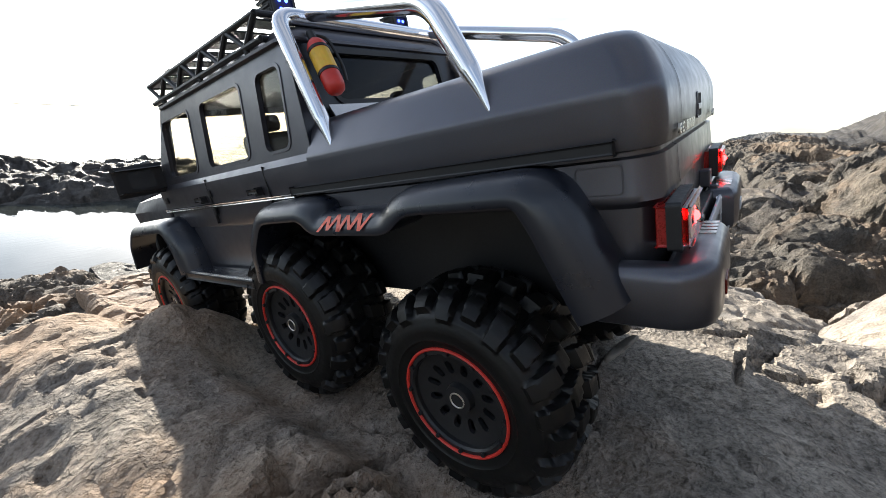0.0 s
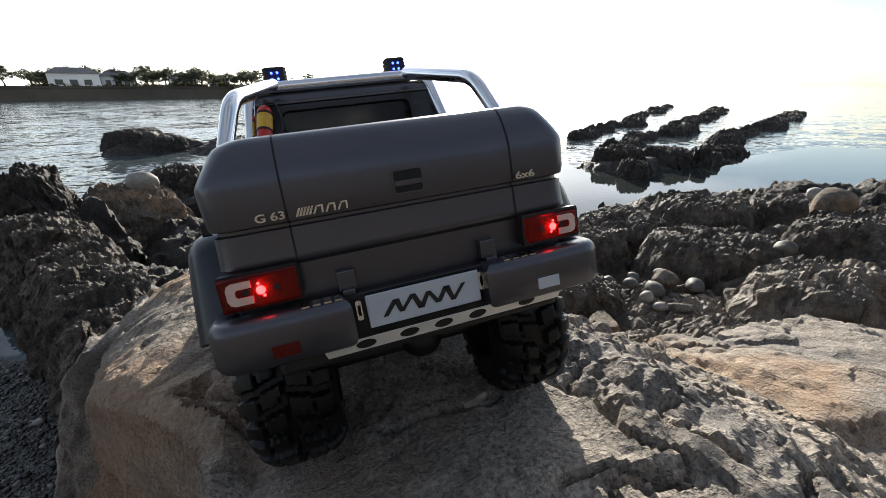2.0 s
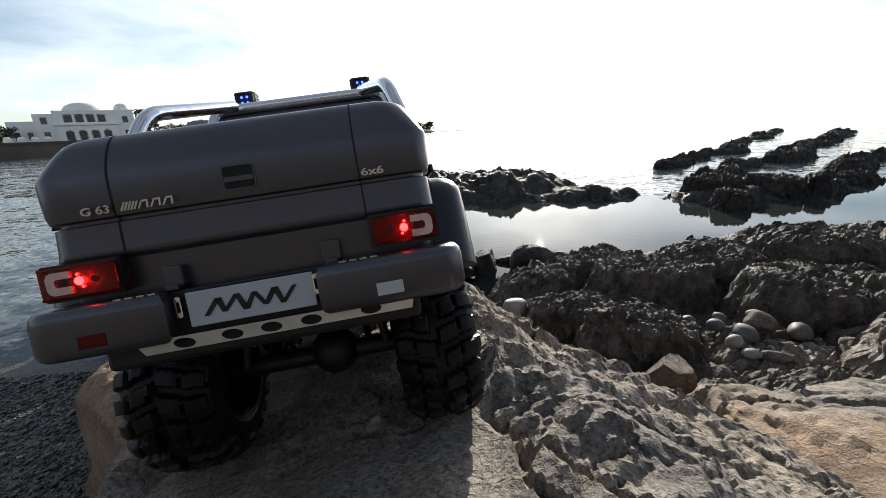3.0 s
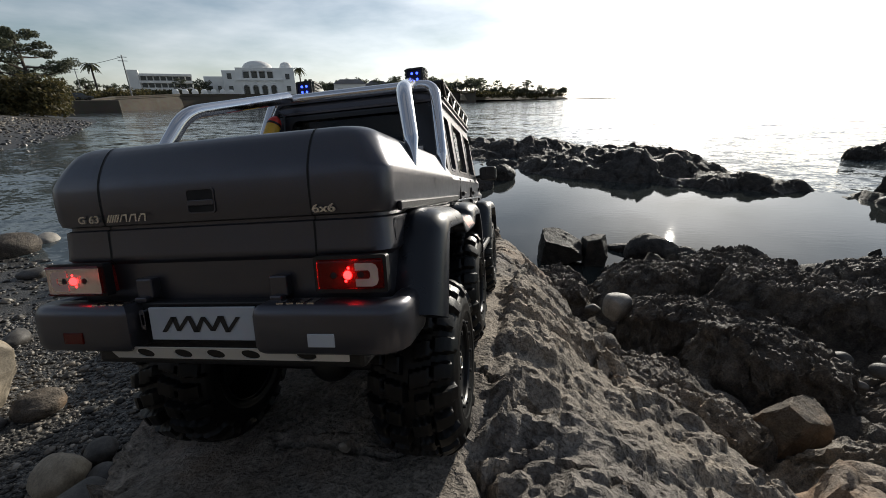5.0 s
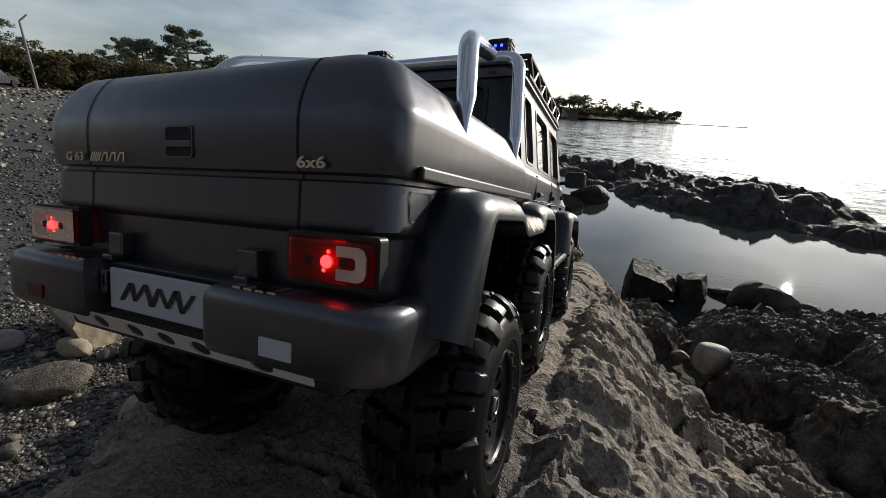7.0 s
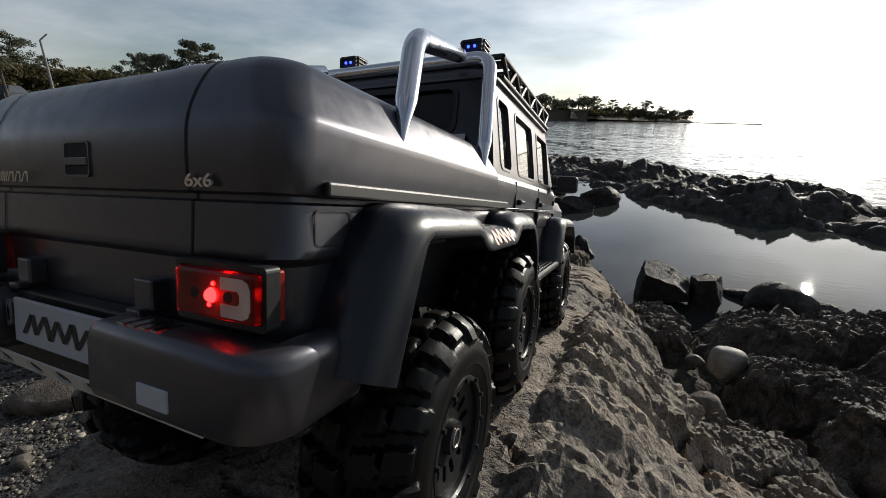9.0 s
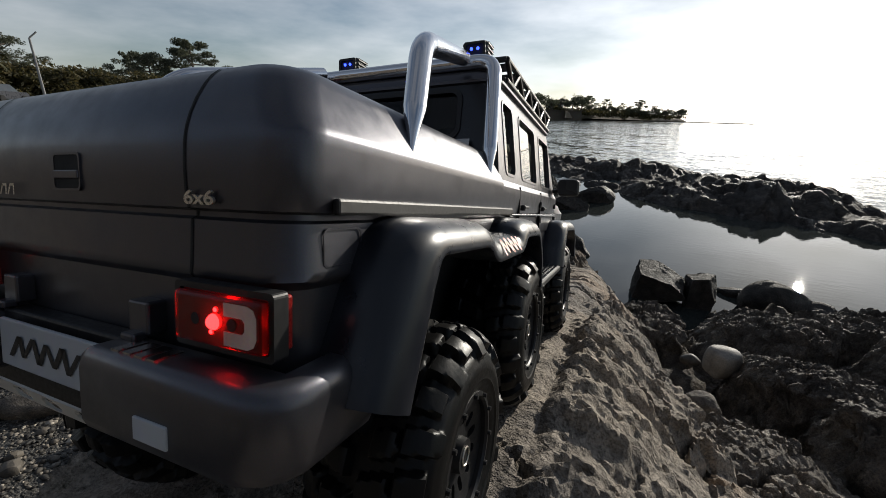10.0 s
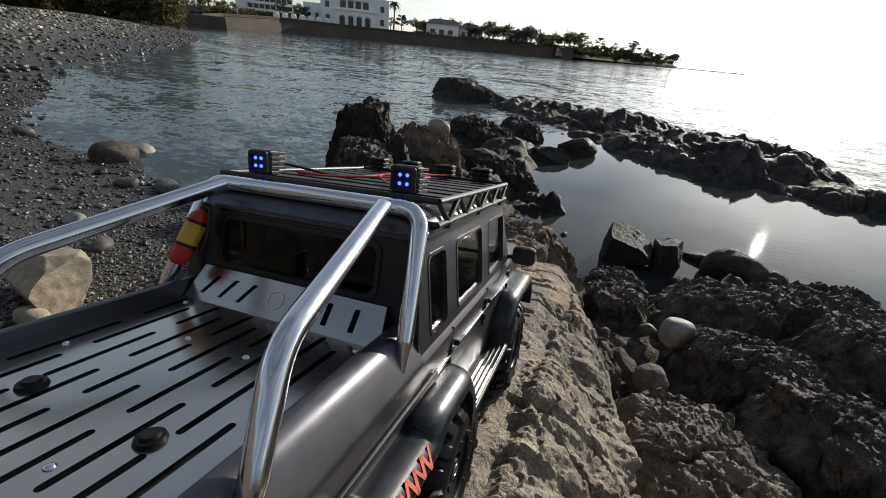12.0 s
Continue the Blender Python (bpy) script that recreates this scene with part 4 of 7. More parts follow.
part("lower_cab", loft([door_section(*v) for v in ((0.1292, 0.1015), (0.131, 0.1022), (0.147, 0.1018), (0.1482, 0.0998), (0.1498, 0.0998), (0.151, 0.1025), (0.166, 0.1042), (0.1705, 0.104), (0.1735, 0.1025), (0.1765, 0.1005))], cap1=False), BODY, truck, smooth=True, angle=0.4)
part("sill", box((-0.1005, 0.279, 0.084), (0.1005, 0.438, 0.1293), 0.001), BODY, truck)
for s in (-1, 1):
    part("door_trim", box((s * 0.1005, 0.232, 0.1478), (s * 0.1045, 0.486, 0.1502), 0.0006), CHROME, truck)
    for y in (0.2655, 0.369):
        part("door_joint", box((s * 0.1, y - 0.0005, 0.132), (s * 0.1043, y + 0.0005, 0.173)), GAP, truck)
    for y in (0.2745, 0.378):
        bm = box((s * 0.102, y, 0.153), (s * 0.1068, y + 0.005, 0.158), 0.0008)
        box((s * 0.105, y + 0.001, 0.1545), (s * 0.1075, y + 0.016, 0.1572), 0.0008, bm)
        part("door_handle", bm, BLACK, truck)
    for y in (0.366, 0.474):
        for z in (0.1435, 0.16):
            part("hinge", drum(bmesh.new(), (s * 0.1045, y, z - 0.003), (s * 0.1045, y, z + 0.003), 0.0017, None, 10), BLACK, truck)
    # hood, front wing and mirror
    bm = box((s * 0.1075, 0.469, 0.174), (s * 0.1235, 0.483, 0.1965), 0.004)
    for v in bm.verts:
        v.co.x = s * (0.1075 + (abs(v.co.x) - 0.1075) * 1.7)
    mirror = part("wing_mirror", bm, BLACK, truck, "black wing mirror")
    part("arm", tube([(s * 0.099, 0.478, 0.18), (s * 0.112, 0.477, 0.182)], 0.0025), BLACK, mirror)
    part("mirror_glass", plate(rounded(0.1095, 0.1765, 0.1325, 0.1945, 0.003), [], lambda u, v, d, s=s: (s * u, 0.4686 - d, v), 0.0006), DARK_PANE, mirror)
hood = [[(-0.093, y, 0.126), (0.093, y, 0.126), (0.096, y, 0.15), (0.09, y, 0.166 - k), (0.06, y, 0.1735 - k), (-0.06, y, 0.1735 - k), (-0.09, y, 0.166 - k), (-0.096, y, 0.15)] for y, k in ((0.485, 0), (0.55, 0.001), (0.62, 0.003), (0.632, 0.008))]
part("hood", loft(hood), BODY, truck, smooth=True, angle=0.5)
part("nose", box((-0.092, 0.6, 0.095), (0.092, 0.631, 0.16), 0.004), BLACK, truck)
part("front_bumper", box((-0.105, 0.625, 0.078), (0.105, 0.66, 0.108), 0.005), BODY, truck)
# seats and dashboard seen through the glass
for x in (-0.045, 0.045):
    for y in (0.25, 0.345):
        bm = box((x - 0.026, y, 0.13), (x + 0.026, y + 0.05, 0.15), 0.006)
        box((x - 0.025, y - 0.012, 0.14), (x + 0.025, y + 0.006, 0.205), 0.006, bm)
        box((x - 0.012, y - 0.01, 0.206), (x + 0.012, y + 0.003, 0.221), 0.004, bm)
        part("cabin_seat", bm, SEAT, truck, "brown cabin seat")
part("dashboard", box((-0.09, 0.435, 0.14), (0.09, 0.475, 0.18), 0.006), SEAT, truck)

def zigzag(place, count):
    """One bold band running up and down in close slanting strokes, as a plain mark; place(u, v) lays it, u and v from 0 to 1."""
    bm = bmesh.new()
    w = 1.0 / (count + 0.9)
    edge = []
    for k in range(count + 1):
        v = (0.0, 0.94, 0.08, 1.0)[k % 4]
        u = (k + 0.12 * math.sin(k * 2.3) + 0.28 * v) * w
        edge.append([bm.verts.new(place(min(1.0, max(0.0, u + e * w)), v)) for e in (0.0, (0.58, 0.7, 0.52)[k % 3])])
    for a, b in zip(edge, edge[1:]):
        bm.faces.new((a[0], a[1], b[1], b[0]))
    return bm


# ---- wheel arches ----
ARCH_OUT = [(0.099, 0.011), (0.110, 0.0112), (0.117, 0.0098), (0.1218, 0.007), (0.1246, 0.003), (0.1256, -0.0006), (0.1250, -0.002), (0.121, -0.002), (0.099, -0.002)]


def arch(path, s):
    pts = [Vector((p.x, p.y)) for p in filleted([(a, b, 0) for a, b in path], 0.009, 5)]
    rings = []
    for k, p in enumerate(pts):
        way = (pts[min(k + 1, len(pts) - 1)] - pts[max(k - 1, 0)]).normalized()
        out = Vector((-way.y, way.x))
        leg = 1.0 + 0.55 * abs(way.y) ** 2
        rings.append([(s * x, p.x + out.x * o * leg, p.y + out.y * o * leg) for x, o in ARCH_OUT])
    return loft(rings)


REAR_ARCH = [(0.026, 0.088), (0.0425, 0.127), (0.049, 0.138), (0.113, 0.1365), (0.127, 0.1265), (0.192, 0.127), (0.2025, 0.1365), (0.254, 0.1355), (0.274, 0.113), (0.277, 0.087)]
FRONT_ARCH = [(0.441, 0.084), (0.446, 0.112), (0.46, 0.1315), (0.562, 0.1285), (0.586, 0.11), (0.594, 0.084)]
for s in (-1, 1):
    flare = part("rear_wheel_arch", arch(REAR_ARCH, s), FLARE, truck, "satin black double wheel arch", smooth=True, angle=0.7)
    part("front_wheel_arch", arch(FRONT_ARCH, s), FLARE, truck, smooth=True, angle=0.7)
    # red script panel on the bridge between the arches, as plain slanted strokes
    bm = zigzag(lambda u, v, s=s: (s * (0.1271 - 0.0072 * v), 0.1365 + 0.047 * (u if s > 0 else 1 - u), 0.128 + 0.0085 * v), 9)
    part("script_mark", bm, ORANGE, flare, "orange-red slanted script mark")
    # running board
    board = part("running_board", box((s * 0.1, 0.292, 0.0805), (s * 0.1225, 0.436, 0.0865), 0.0015), BLACK, truck)
    for k in range(4):
        part("tread_strip", box((s * (0.1045 + 0.0045 * k), 0.295, 0.0865), (s * (0.1072 + 0.0045 * k), 0.433, 0.0883), 0.0005), CHROME, board)
    part("shackle", tube(filleted([(s * 0.112, 0.286, 0.083), (s * 0.112, 0.283, 0.076), (s * 0.112, 0.288, 0.0715), (s * 0.112, 0.293, 0.076), (s * 0.112, 0.29, 0.083)], 0.004), 0.001, segments=8), CHROME, truck)

# ---- rear bumper, plate and lamps ----
def shrunk(ring, d):
    out, n = [], len(ring)
    for k in range(n):
        a, b, c = Vector(ring[k - 1]), Vector(ring[k]), Vector(ring[(k + 1) % n])
        n1, n2 = (b - a).normalized(), (c - b).normalized()
        nn = (Vector((-n1.y, n1.x)) + Vector((-n2.y, n2.x))).normalized()
        out.append(b + nn * d)
    return out


def bumper_half(x_in, x_out, s):
    plan = [(x_in, 0.002), (x_in, -0.0145), (x_in + 0.004, -0.0165), (x_out - 0.016, -0.0165)]
    plan += [(x_out - 0.016 + 0.016 * math.sin(radians(a)), -0.0005 - 0.016 * math.cos(radians(a))) for a in (20, 40, 60, 80)]
    plan += [(x_out, 0.004), (x_out, 0.026), (x_out - 0.003, 0.031), (x_out - 0.013, 0.031), (x_out - 0.013, 0.002)]
    rings = []
    for z, d in ((0.0815, 0.0035), (0.083, 0.0012), (0.086, 0.0), (0.1015, 0.0), (0.1045, 0.0008), (0.1065, 0.0025), (0.1075, 0.005)):
        rings.append([(s * p.x, p.y, z) for p in shrunk(plan, d)])
    return loft(rings)


left_bumper = part("rear_bumper", bumper_half(0.042, 0.1125, -1), BODY, truck, smooth=True, angle=0.5)
right_bumper = part("rear_bumper", bumper_half(0.0335, 0.1125, 1), BODY, truck, smooth=True, angle=0.5)
part("bumper_core", box((-0.044, -0.004, 0.0825), (0.036, 0.004, 0.1065), 0.001), BLACK, truck)
number_plate = part("licence_plate", box((-0.0345, -0.0085, 0.0865), (0.0305, -0.0068, 0.1048), 0.0006), WHITE, truck, "light grey plate with black slanted script")
bm = zigzag(lambda u, v: (-0.027 + 0.049 * u, -0.0089, 0.0912 + 0.009 * v), 9)
part("script_mark", bm, BLACK, number_plate, "black slanted script mark")
for x in (-0.0385, 0.0318):
    part("bumper_clip", plate(rounded(x - 0.0016, 0.0925, x + 0.0016, 0.1035, 0.0012, 3), [rounded(x - 0.0008, 0.095, x + 0.0008, 0.101, 0.0006, 2)], lambda u, v, d: (u, -0.0088 + d, v), 0.003), CHROME, truck)
for x in (-0.056, 0.056):
    for k in range(4):
        part("bumper_vent", box((x - 0.01 + 0.0055 * k, -0.0125, 0.1071), (x - 0.0062 + 0.0055 * k, -0.004, 0.1079)), STEEL, right_bumper if x > 0 else left_bumper)
part("bumper_reflector", box((0.0635, -0.0172, 0.0868), (0.0775, -0.0155, 0.0935), 0.0004), WHITE, right_bumper, "pale scuffed reflector")
part("bumper_reflector", box((-0.083, -0.0172, 0.0868), (-0.07, -0.0155, 0.0932), 0.0004), LENS_RED, left_bumper, "red reflector")
part("bumper_reflector_back", box((-0.0825, -0.0164, 0.0872), (-0.0705, -0.0156, 0.0928)), REFLECT_RED, left_bumper)
holes = [[(x + 0.0056 * math.cos(a), 0.0797 + 0.0031 * math.sin(a)) for a in [2 * math.pi * k / 16 for k in range(16)]] for x in (-0.0385, -0.0145, 0.0055, 0.0262, 0.058)]
skid = part("skid_plate", plate([(-0.059, 0.076), (0.08, 0.076), (0.082, 0.0838), (-0.061, 0.0838)], holes, lambda u, v, d: (u, -0.0125 + 0.5 * (0.0838 - v) + d, v), 0.001), ALLOY, truck, "bright metal strip with five round cut-outs under the bumper")
part("rear_valance", box((-0.085, 0.0, 0.068), (0.085, 0.03, 0.088), 0.003), BLACK, truck)
for s in (-1, 1):
    lamp = part("tail_lamp", box((s * 0.0655, -0.0035, 0.1122), (s * 0.1005, 0.004, 0.1278), 0.0008), REFLECT_RED, truck, "lit red tail lamp with a clear outer section")
    part("housing", plate(rounded(0.0638, 0.1106, 0.1022, 0.1294, 0.0015), [rounded(0.0658, 0.1125, 0.1004, 0.1276, 0.0008)], lambda u, v, d, s=s: (s * u, -0.0046 + d, v), 0.005), BLACK, lamp)
    part("lens", box((s * 0.066, -0.0068, 0.1128), (s * 0.1003, -0.0037, 0.1273), 0.0012), LENS_RED, lamp)
    part("clear_section", plate([(0.0868, 0.1142), (0.0955, 0.1142), (0.0975, 0.1151), (0.0985, 0.1172), (0.0985, 0.1228), (0.0975, 0.1249), (0.0955, 0.1258), (0.0868, 0.1258), (0.0868, 0.1222), (0.0936, 0.1222), (0.0945, 0.1212), (0.0945, 0.119), (0.0936, 0.118), (0.0868, 0.118)], [], lambda u, v, d, s=s: (s * u, -0.00705 + d, v), 0.0012), REFLECT, lamp)
    for x in (0.0755, 0.0895):
        part("bulb_socket", drum(bmesh.new(), (s * x, -0.00695, 0.12), (s * x, -0.0062, 0.12), 0.0017, None, 16), GAP, lamp)
    for dx, dz, r in ((0, 0, 0.0023), (0.0006, 0.0034, 0.0008), (-0.0012, -0.003, 0.0008)):
        bm = bmesh.new()
        bmesh.ops.create_uvsphere(bm, u_segments=12, v_segments=8, radius=r, matrix=Matrix.Translation((s * (0.0828 + dx), -0.0064, 0.12 + dz)))
        part("diode", bm, LED_RED, lamp, "glowing red diode")
    part("tailgate_hinge", box((s * 0.0415 - 0.005, -0.0024, 0.1085), (s * 0.0415 + 0.005, 0.004, 0.1195), 0.0008), BODY, truck)
    part("hinge_tab", box((s * 0.0415 - 0.0034, -0.006, 0.1068), (s * 0.0415 + 0.0034, -0.001, 0.1098), 0.0008), BODY, truck)
# tailgate handle
handle = part("tailgate_handle", plate(rounded(-0.0076, 0.1540, 0.0096, 0.1673, 0.0018), [rounded(-0.0068, 0.1548, 0.0088, 0.1665, 0.0014)], lambda u, v, d: (u, -0.0009 + d, v), 0.003), BODY, truck)
part("recess", box((-0.0069, -0.0007, 0.1547), (0.0089, 0.0, 0.1666)), GAP, handle)
part("grip", box((-0.0066, -0.0013, 0.1582), (0.0086, -0.0005, 0.1612), 0.0004), BODY, handle)


def badge(text, x0, x1, z, h, y=-0.0012):
    """Raised lettering on the tailgate, scaled to run from x0 to x1."""
    cu = bpy.data.curves.new("badge", "FONT")
    cu.body, cu.size, cu.extrude, cu.offset = text, 1.0, 0.02, 0.022
    ob = new("badge", cu)
    me = bpy.data.meshes.new_from_object(ob.evaluated_get(bpy.context.evaluated_depsgraph_get()))
    bpy.data.objects.remove(ob)
    co = np.array([v.co for v in me.vertices])
    lo, hi = co.min(0), co.max(0)
    for v in me.vertices:
        u, t, d = [(c - a) / max(b - a, 1e-6) for c, a, b in zip(v.co, lo, hi)]
        v.co = (x0 + u * (x1 - x0), y - 0.0008 * d, z + t * h)
    me.materials.append(SILVER)
    mark = new("badge", me)
    mark.parent = truck
    return tagged(mark, "raised silver badge")


badge("6x6", 0.0648, 0.0772, 0.1512, 0.0042)
badge("G 63", -0.0785, -0.0645, 0.1518, 0.0042)
bm = bmesh.new()
for k in range(5):
    bm.faces.new([bm.verts.new((-0.0595 + 0.0016 * k + a, -0.0019, 0.1518 + b)) for a, b in ((0, 0), (0.0011, 0), (0.0031, 0.0042), (0.002, 0.0042))])
for k in range(3):
    x0 = -0.051 + 0.0062 * k
    for ring in (((0, 0), (0.001, 0), (0.0032, 0.0042), (0.0022, 0.0042)), ((0.0022, 0.0033), (0.0056, 0.0033), (0.0056, 0.0042), (0.0022, 0.0042)), ((0.0044, 0), (0.0054, 0), (0.0056, 0.0033), (0.0046, 0.0033))):
        bm.faces.new([bm.verts.new((x0 + a, -0.0019 - 0.0001 * k, 0.1518 + b)) for a, b in ring])
part("badge", bm, SILVER, truck, "silver slanted badge strokes")

# ---- sport bars ----
TUBE = 0.0056
hoop = filleted([(-0.1015, 0.181, 0.172), (-0.0985, 0.187, 0.187), (-0.088, 0.224, 0.2655), (0.088, 0.224, 0.2655), (0.0985, 0.187, 0.187), (0.1015, 0.181, 0.172)], 0.014, 8)


def speared(points, ends=1):
    """Closer points towards the feet, and tapers that draw them out into points."""
    def half(pts):
        pts = [Vector(p) for p in pts]
        extra = [pts[0].lerp(pts[1], t) for t in (0, 0.2, 0.4, 0.6, 0.8)]
        return extra + pts[1:]

    out = half(points)
    if ends == 2:
        out = half(out[::-1])[::-1]
    near = [(p - out[0]).length if ends == 1 else min((p - out[0]).length, (p - out[-1]).length) for p in out]
    return out, [min(1.0, 0.1 + 0.9 * d / 0.027) for d in near]


hoop, thin = speared(hoop, 2)
part("sport_bar_hoop", tube(hoop, TUBE, taper=thin, segments=20), CHROME, truck, "polished aluminium hoop", smooth=True)
for s in (-1, 1):
    brace = filleted([(s * 0.1025, 0.0665, 0.173), (s * 0.0995, 0.073, 0.188), (s * 0.0895, 0.099, 0.2315), (s * 0.066, 0.214, 0.266)], 0.014, 8)
    brace, thin = speared(brace)
    part("sport_bar_brace", tube(brace, TUBE, taper=thin, segments=20), CHROME, truck, "polished aluminium brace", smooth=True)

# ---- extinguisher strapped to the hoop ----
bm = bmesh.new()
top, foot = Vector((-0.0768, 0.2055, 0.2455)), Vector((-0.0828, 0.1865, 0.2085))
way = (foot - top).normalized()
tube([top, top + way * 0.003, top + way * 0.006, foot - way * 0.006, foot - way * 0.002, foot], 0.0068, bm, 18, (0.4, 0.8, 1, 1, 0.85, 0.5))
bottle = part("extinguisher", bm, RED, truck, "small red extinguisher with a yellow label", smooth=True, angle=0.8)
part("label_band", tube([top + way * 0.011, top + way * 0.026], 0.0070, segments=18), YELLOW, bottle, "yellow label")
for k in (0.0085, 0.0265):
    part("strap", tube([top + way * k, top + way * (k + 0.002)], 0.0072, segments=18), BLACK, bottle)
part("valve", tube([top - way * 0.006, top], 0.003, segments=10), BLACK, bottle)
part("hose", tube(filleted([top - way * 0.004, top + Vector((0.010, -0.002, 0.002)), top + Vector((0.013, -0.008, -0.016)), top + Vector((0.010, -0.012, -0.028))], 0.008), 0.0011, segments=8), BLACK, bottle)

# ---- roof rack and lamps ----
X, Y0, Y1, ZL, ZH = 0.0935, 0.238, 0.45, 0.2545, 0.2705
corners = [(-X, Y0), (X, Y0), (X, Y1), (-X, Y1)]
for z in (ZL, ZH):
    for (a, b), (c, d) in zip(corners, corners[1:] + corners[:1]):
        part("rack_rail", tube([(a, b, z), (c, d, z)], 0.0023, segments=10), BLACK, truck)
for s in (-1, 1):
    n_ = 10
    for k in range(n_):
        a, b = Y0 + (Y1 - Y0) * k / n_, Y0 + (Y1 - Y0) * (k + 1) / n_
        part("rack_strut", tube([(s * X, a, ZL if k % 2 else ZH), (s * X, b, ZH if k % 2 else ZL)], 0.0021, segments=8), BLACK, truck)
    for y in (0.26, 0.34, 0.425):
        part("rack_foot", tube([(s * 0.093, y, 0.2485), (s * X, y, ZL)], 0.0022, segments=8), BLACK, truck)
for k in range(8):
    y = Y0 + 0.014 + (Y1 - Y0 - 0.03) * k / 7
    part("rack_slat", box((-X, y - 0.008, ZH - 0.0022), (X, y + 0.008, ZH - 0.0008), 0.0003), BLACK, truck)


def cube_lamp(x, y, z, facing, lit):
    """A finned cube lamp on a small bracket; facing: -1 to the rear, 1 ahead."""
    h = 0.0095 if lit else 0.0066
    body = part("cube_lamp", box((x - 0.0105, y - 0.006, z - h), (x + 0.0105, y + 0.006, z + h), 0.0022), BLACK, truck, "black cube lamp with lit blue diodes" if lit else "black cube lamp")
    for k in range(5 if lit else 3):
        zz = z - h + 0.002 + (2 * h - 0.004) * k / (4 if lit else 2)
        part("fin", box((x - 0.0112, y - facing * 0.010, zz - 0.0008), (x + 0.0112, y + facing * 0.004, zz + 0.0008), 0.0003), BLACK, body)
    ring = rounded(x - 0.0095, z - h + 0.001, x + 0.0095, z + h - 0.001, 0.002)
    part("bezel", plate(ring, [rounded(x - 0.0074, z - h + 0.003, x + 0.0074, z + h - 0.003, 0.0016)], lambda u, v, d: (u, y + facing * (0.0075 - d), v), 0.0018), BLACK, body)
    part("reflector", box((x - 0.0074, y + facing * 0.0058, z - h + 0.003), (x + 0.0074, y + facing * 0.0063, z + h - 0.003)), REFLECT if not lit else BLUE_BACK, body)
    if lit:
        for dx, dz in ((-0.0035, 0.003), (0.0035, 0.003), (-0.0035, -0.003), (0.0035, -0.003)):
            bm = bmesh.new()
            bmesh.ops.create_uvsphere(bm, u_segments=8, v_segments=6, radius=0.0013, matrix=Matrix.Translation((x + dx * 0.8, y + facing * 0.0066, z + dz)))
            part("diode", bm, LED_BLUE, body, "glowing blue diode")
    part("bracket", tube([(x, y, z - h), (x, y, ZH - 0.001)], 0.003, segments=10), BLACK, body)
    return body


BLUE_BACK = simple("blue_lamp_back", (0.005, 0.007, 0.045), 0.35, 0.3, 0.3, 400)
for s in (-1, 1):
    cube_lamp(s * 0.0635, 0.252, 0.2815, -1, True)
    part("lamp_cable", tube(filleted([(s * 0.058, 0.258, 0.282), (s * 0.046, 0.272, 0.279), (s * 0.03, 0.29, 0.2735), (s * 0.015, 0.33, 0.2725), (s * 0.02, 0.4, 0.2725)], 0.012), 0.0011, segments=8), BLACK if s < 0 else RED, truck)
    part("lamp_cable", tube(filleted([(s * 0.046, 0.27, 0.2735), (s * 0.02, 0.30, 0.2725), (s * -0.01, 0.34, 0.274), (s * 0.03, 0.43, 0.275)], 0.012), 0.001, segments=8), RED, truck)
for x in (-0.066, -0.022, 0.022, 0.066):
    cube_lamp(x, 0.442, 0.2795, 1, False)

# ---- running gear ----
for s in (-1, 1):
    part("chassis_rail", box((s * 0.026, 0.02, 0.07), (s * 0.034, 0.63, 0.086), 0.001), BLACK, truck)
    part("inner_arch", box((s * 0.058, 0.036, 0.131), (s * 0.101, 0.277, 0.1345)), BLACK, truck)
    part("arch_liner", box((s * 0.0565, 0.03, 0.062), (s * 0.0585, 0.285, 0.131)), BLACK, truck)
part("belly_pan", loft([[(-0.05, y, z), (0.05, y, z), (0.05, y, z + 0.006), (-0.05, y, z + 0.006)] for y, z in ((0.05, 0.07), (0.2, 0.058), (0.45, 0.055), (0.6, 0.07))]), BLACK, truck)
part("floor_pan", box((-0.058, 0.02, 0.11), (0.058, 0.60, 0.118)), BLACK, truck)


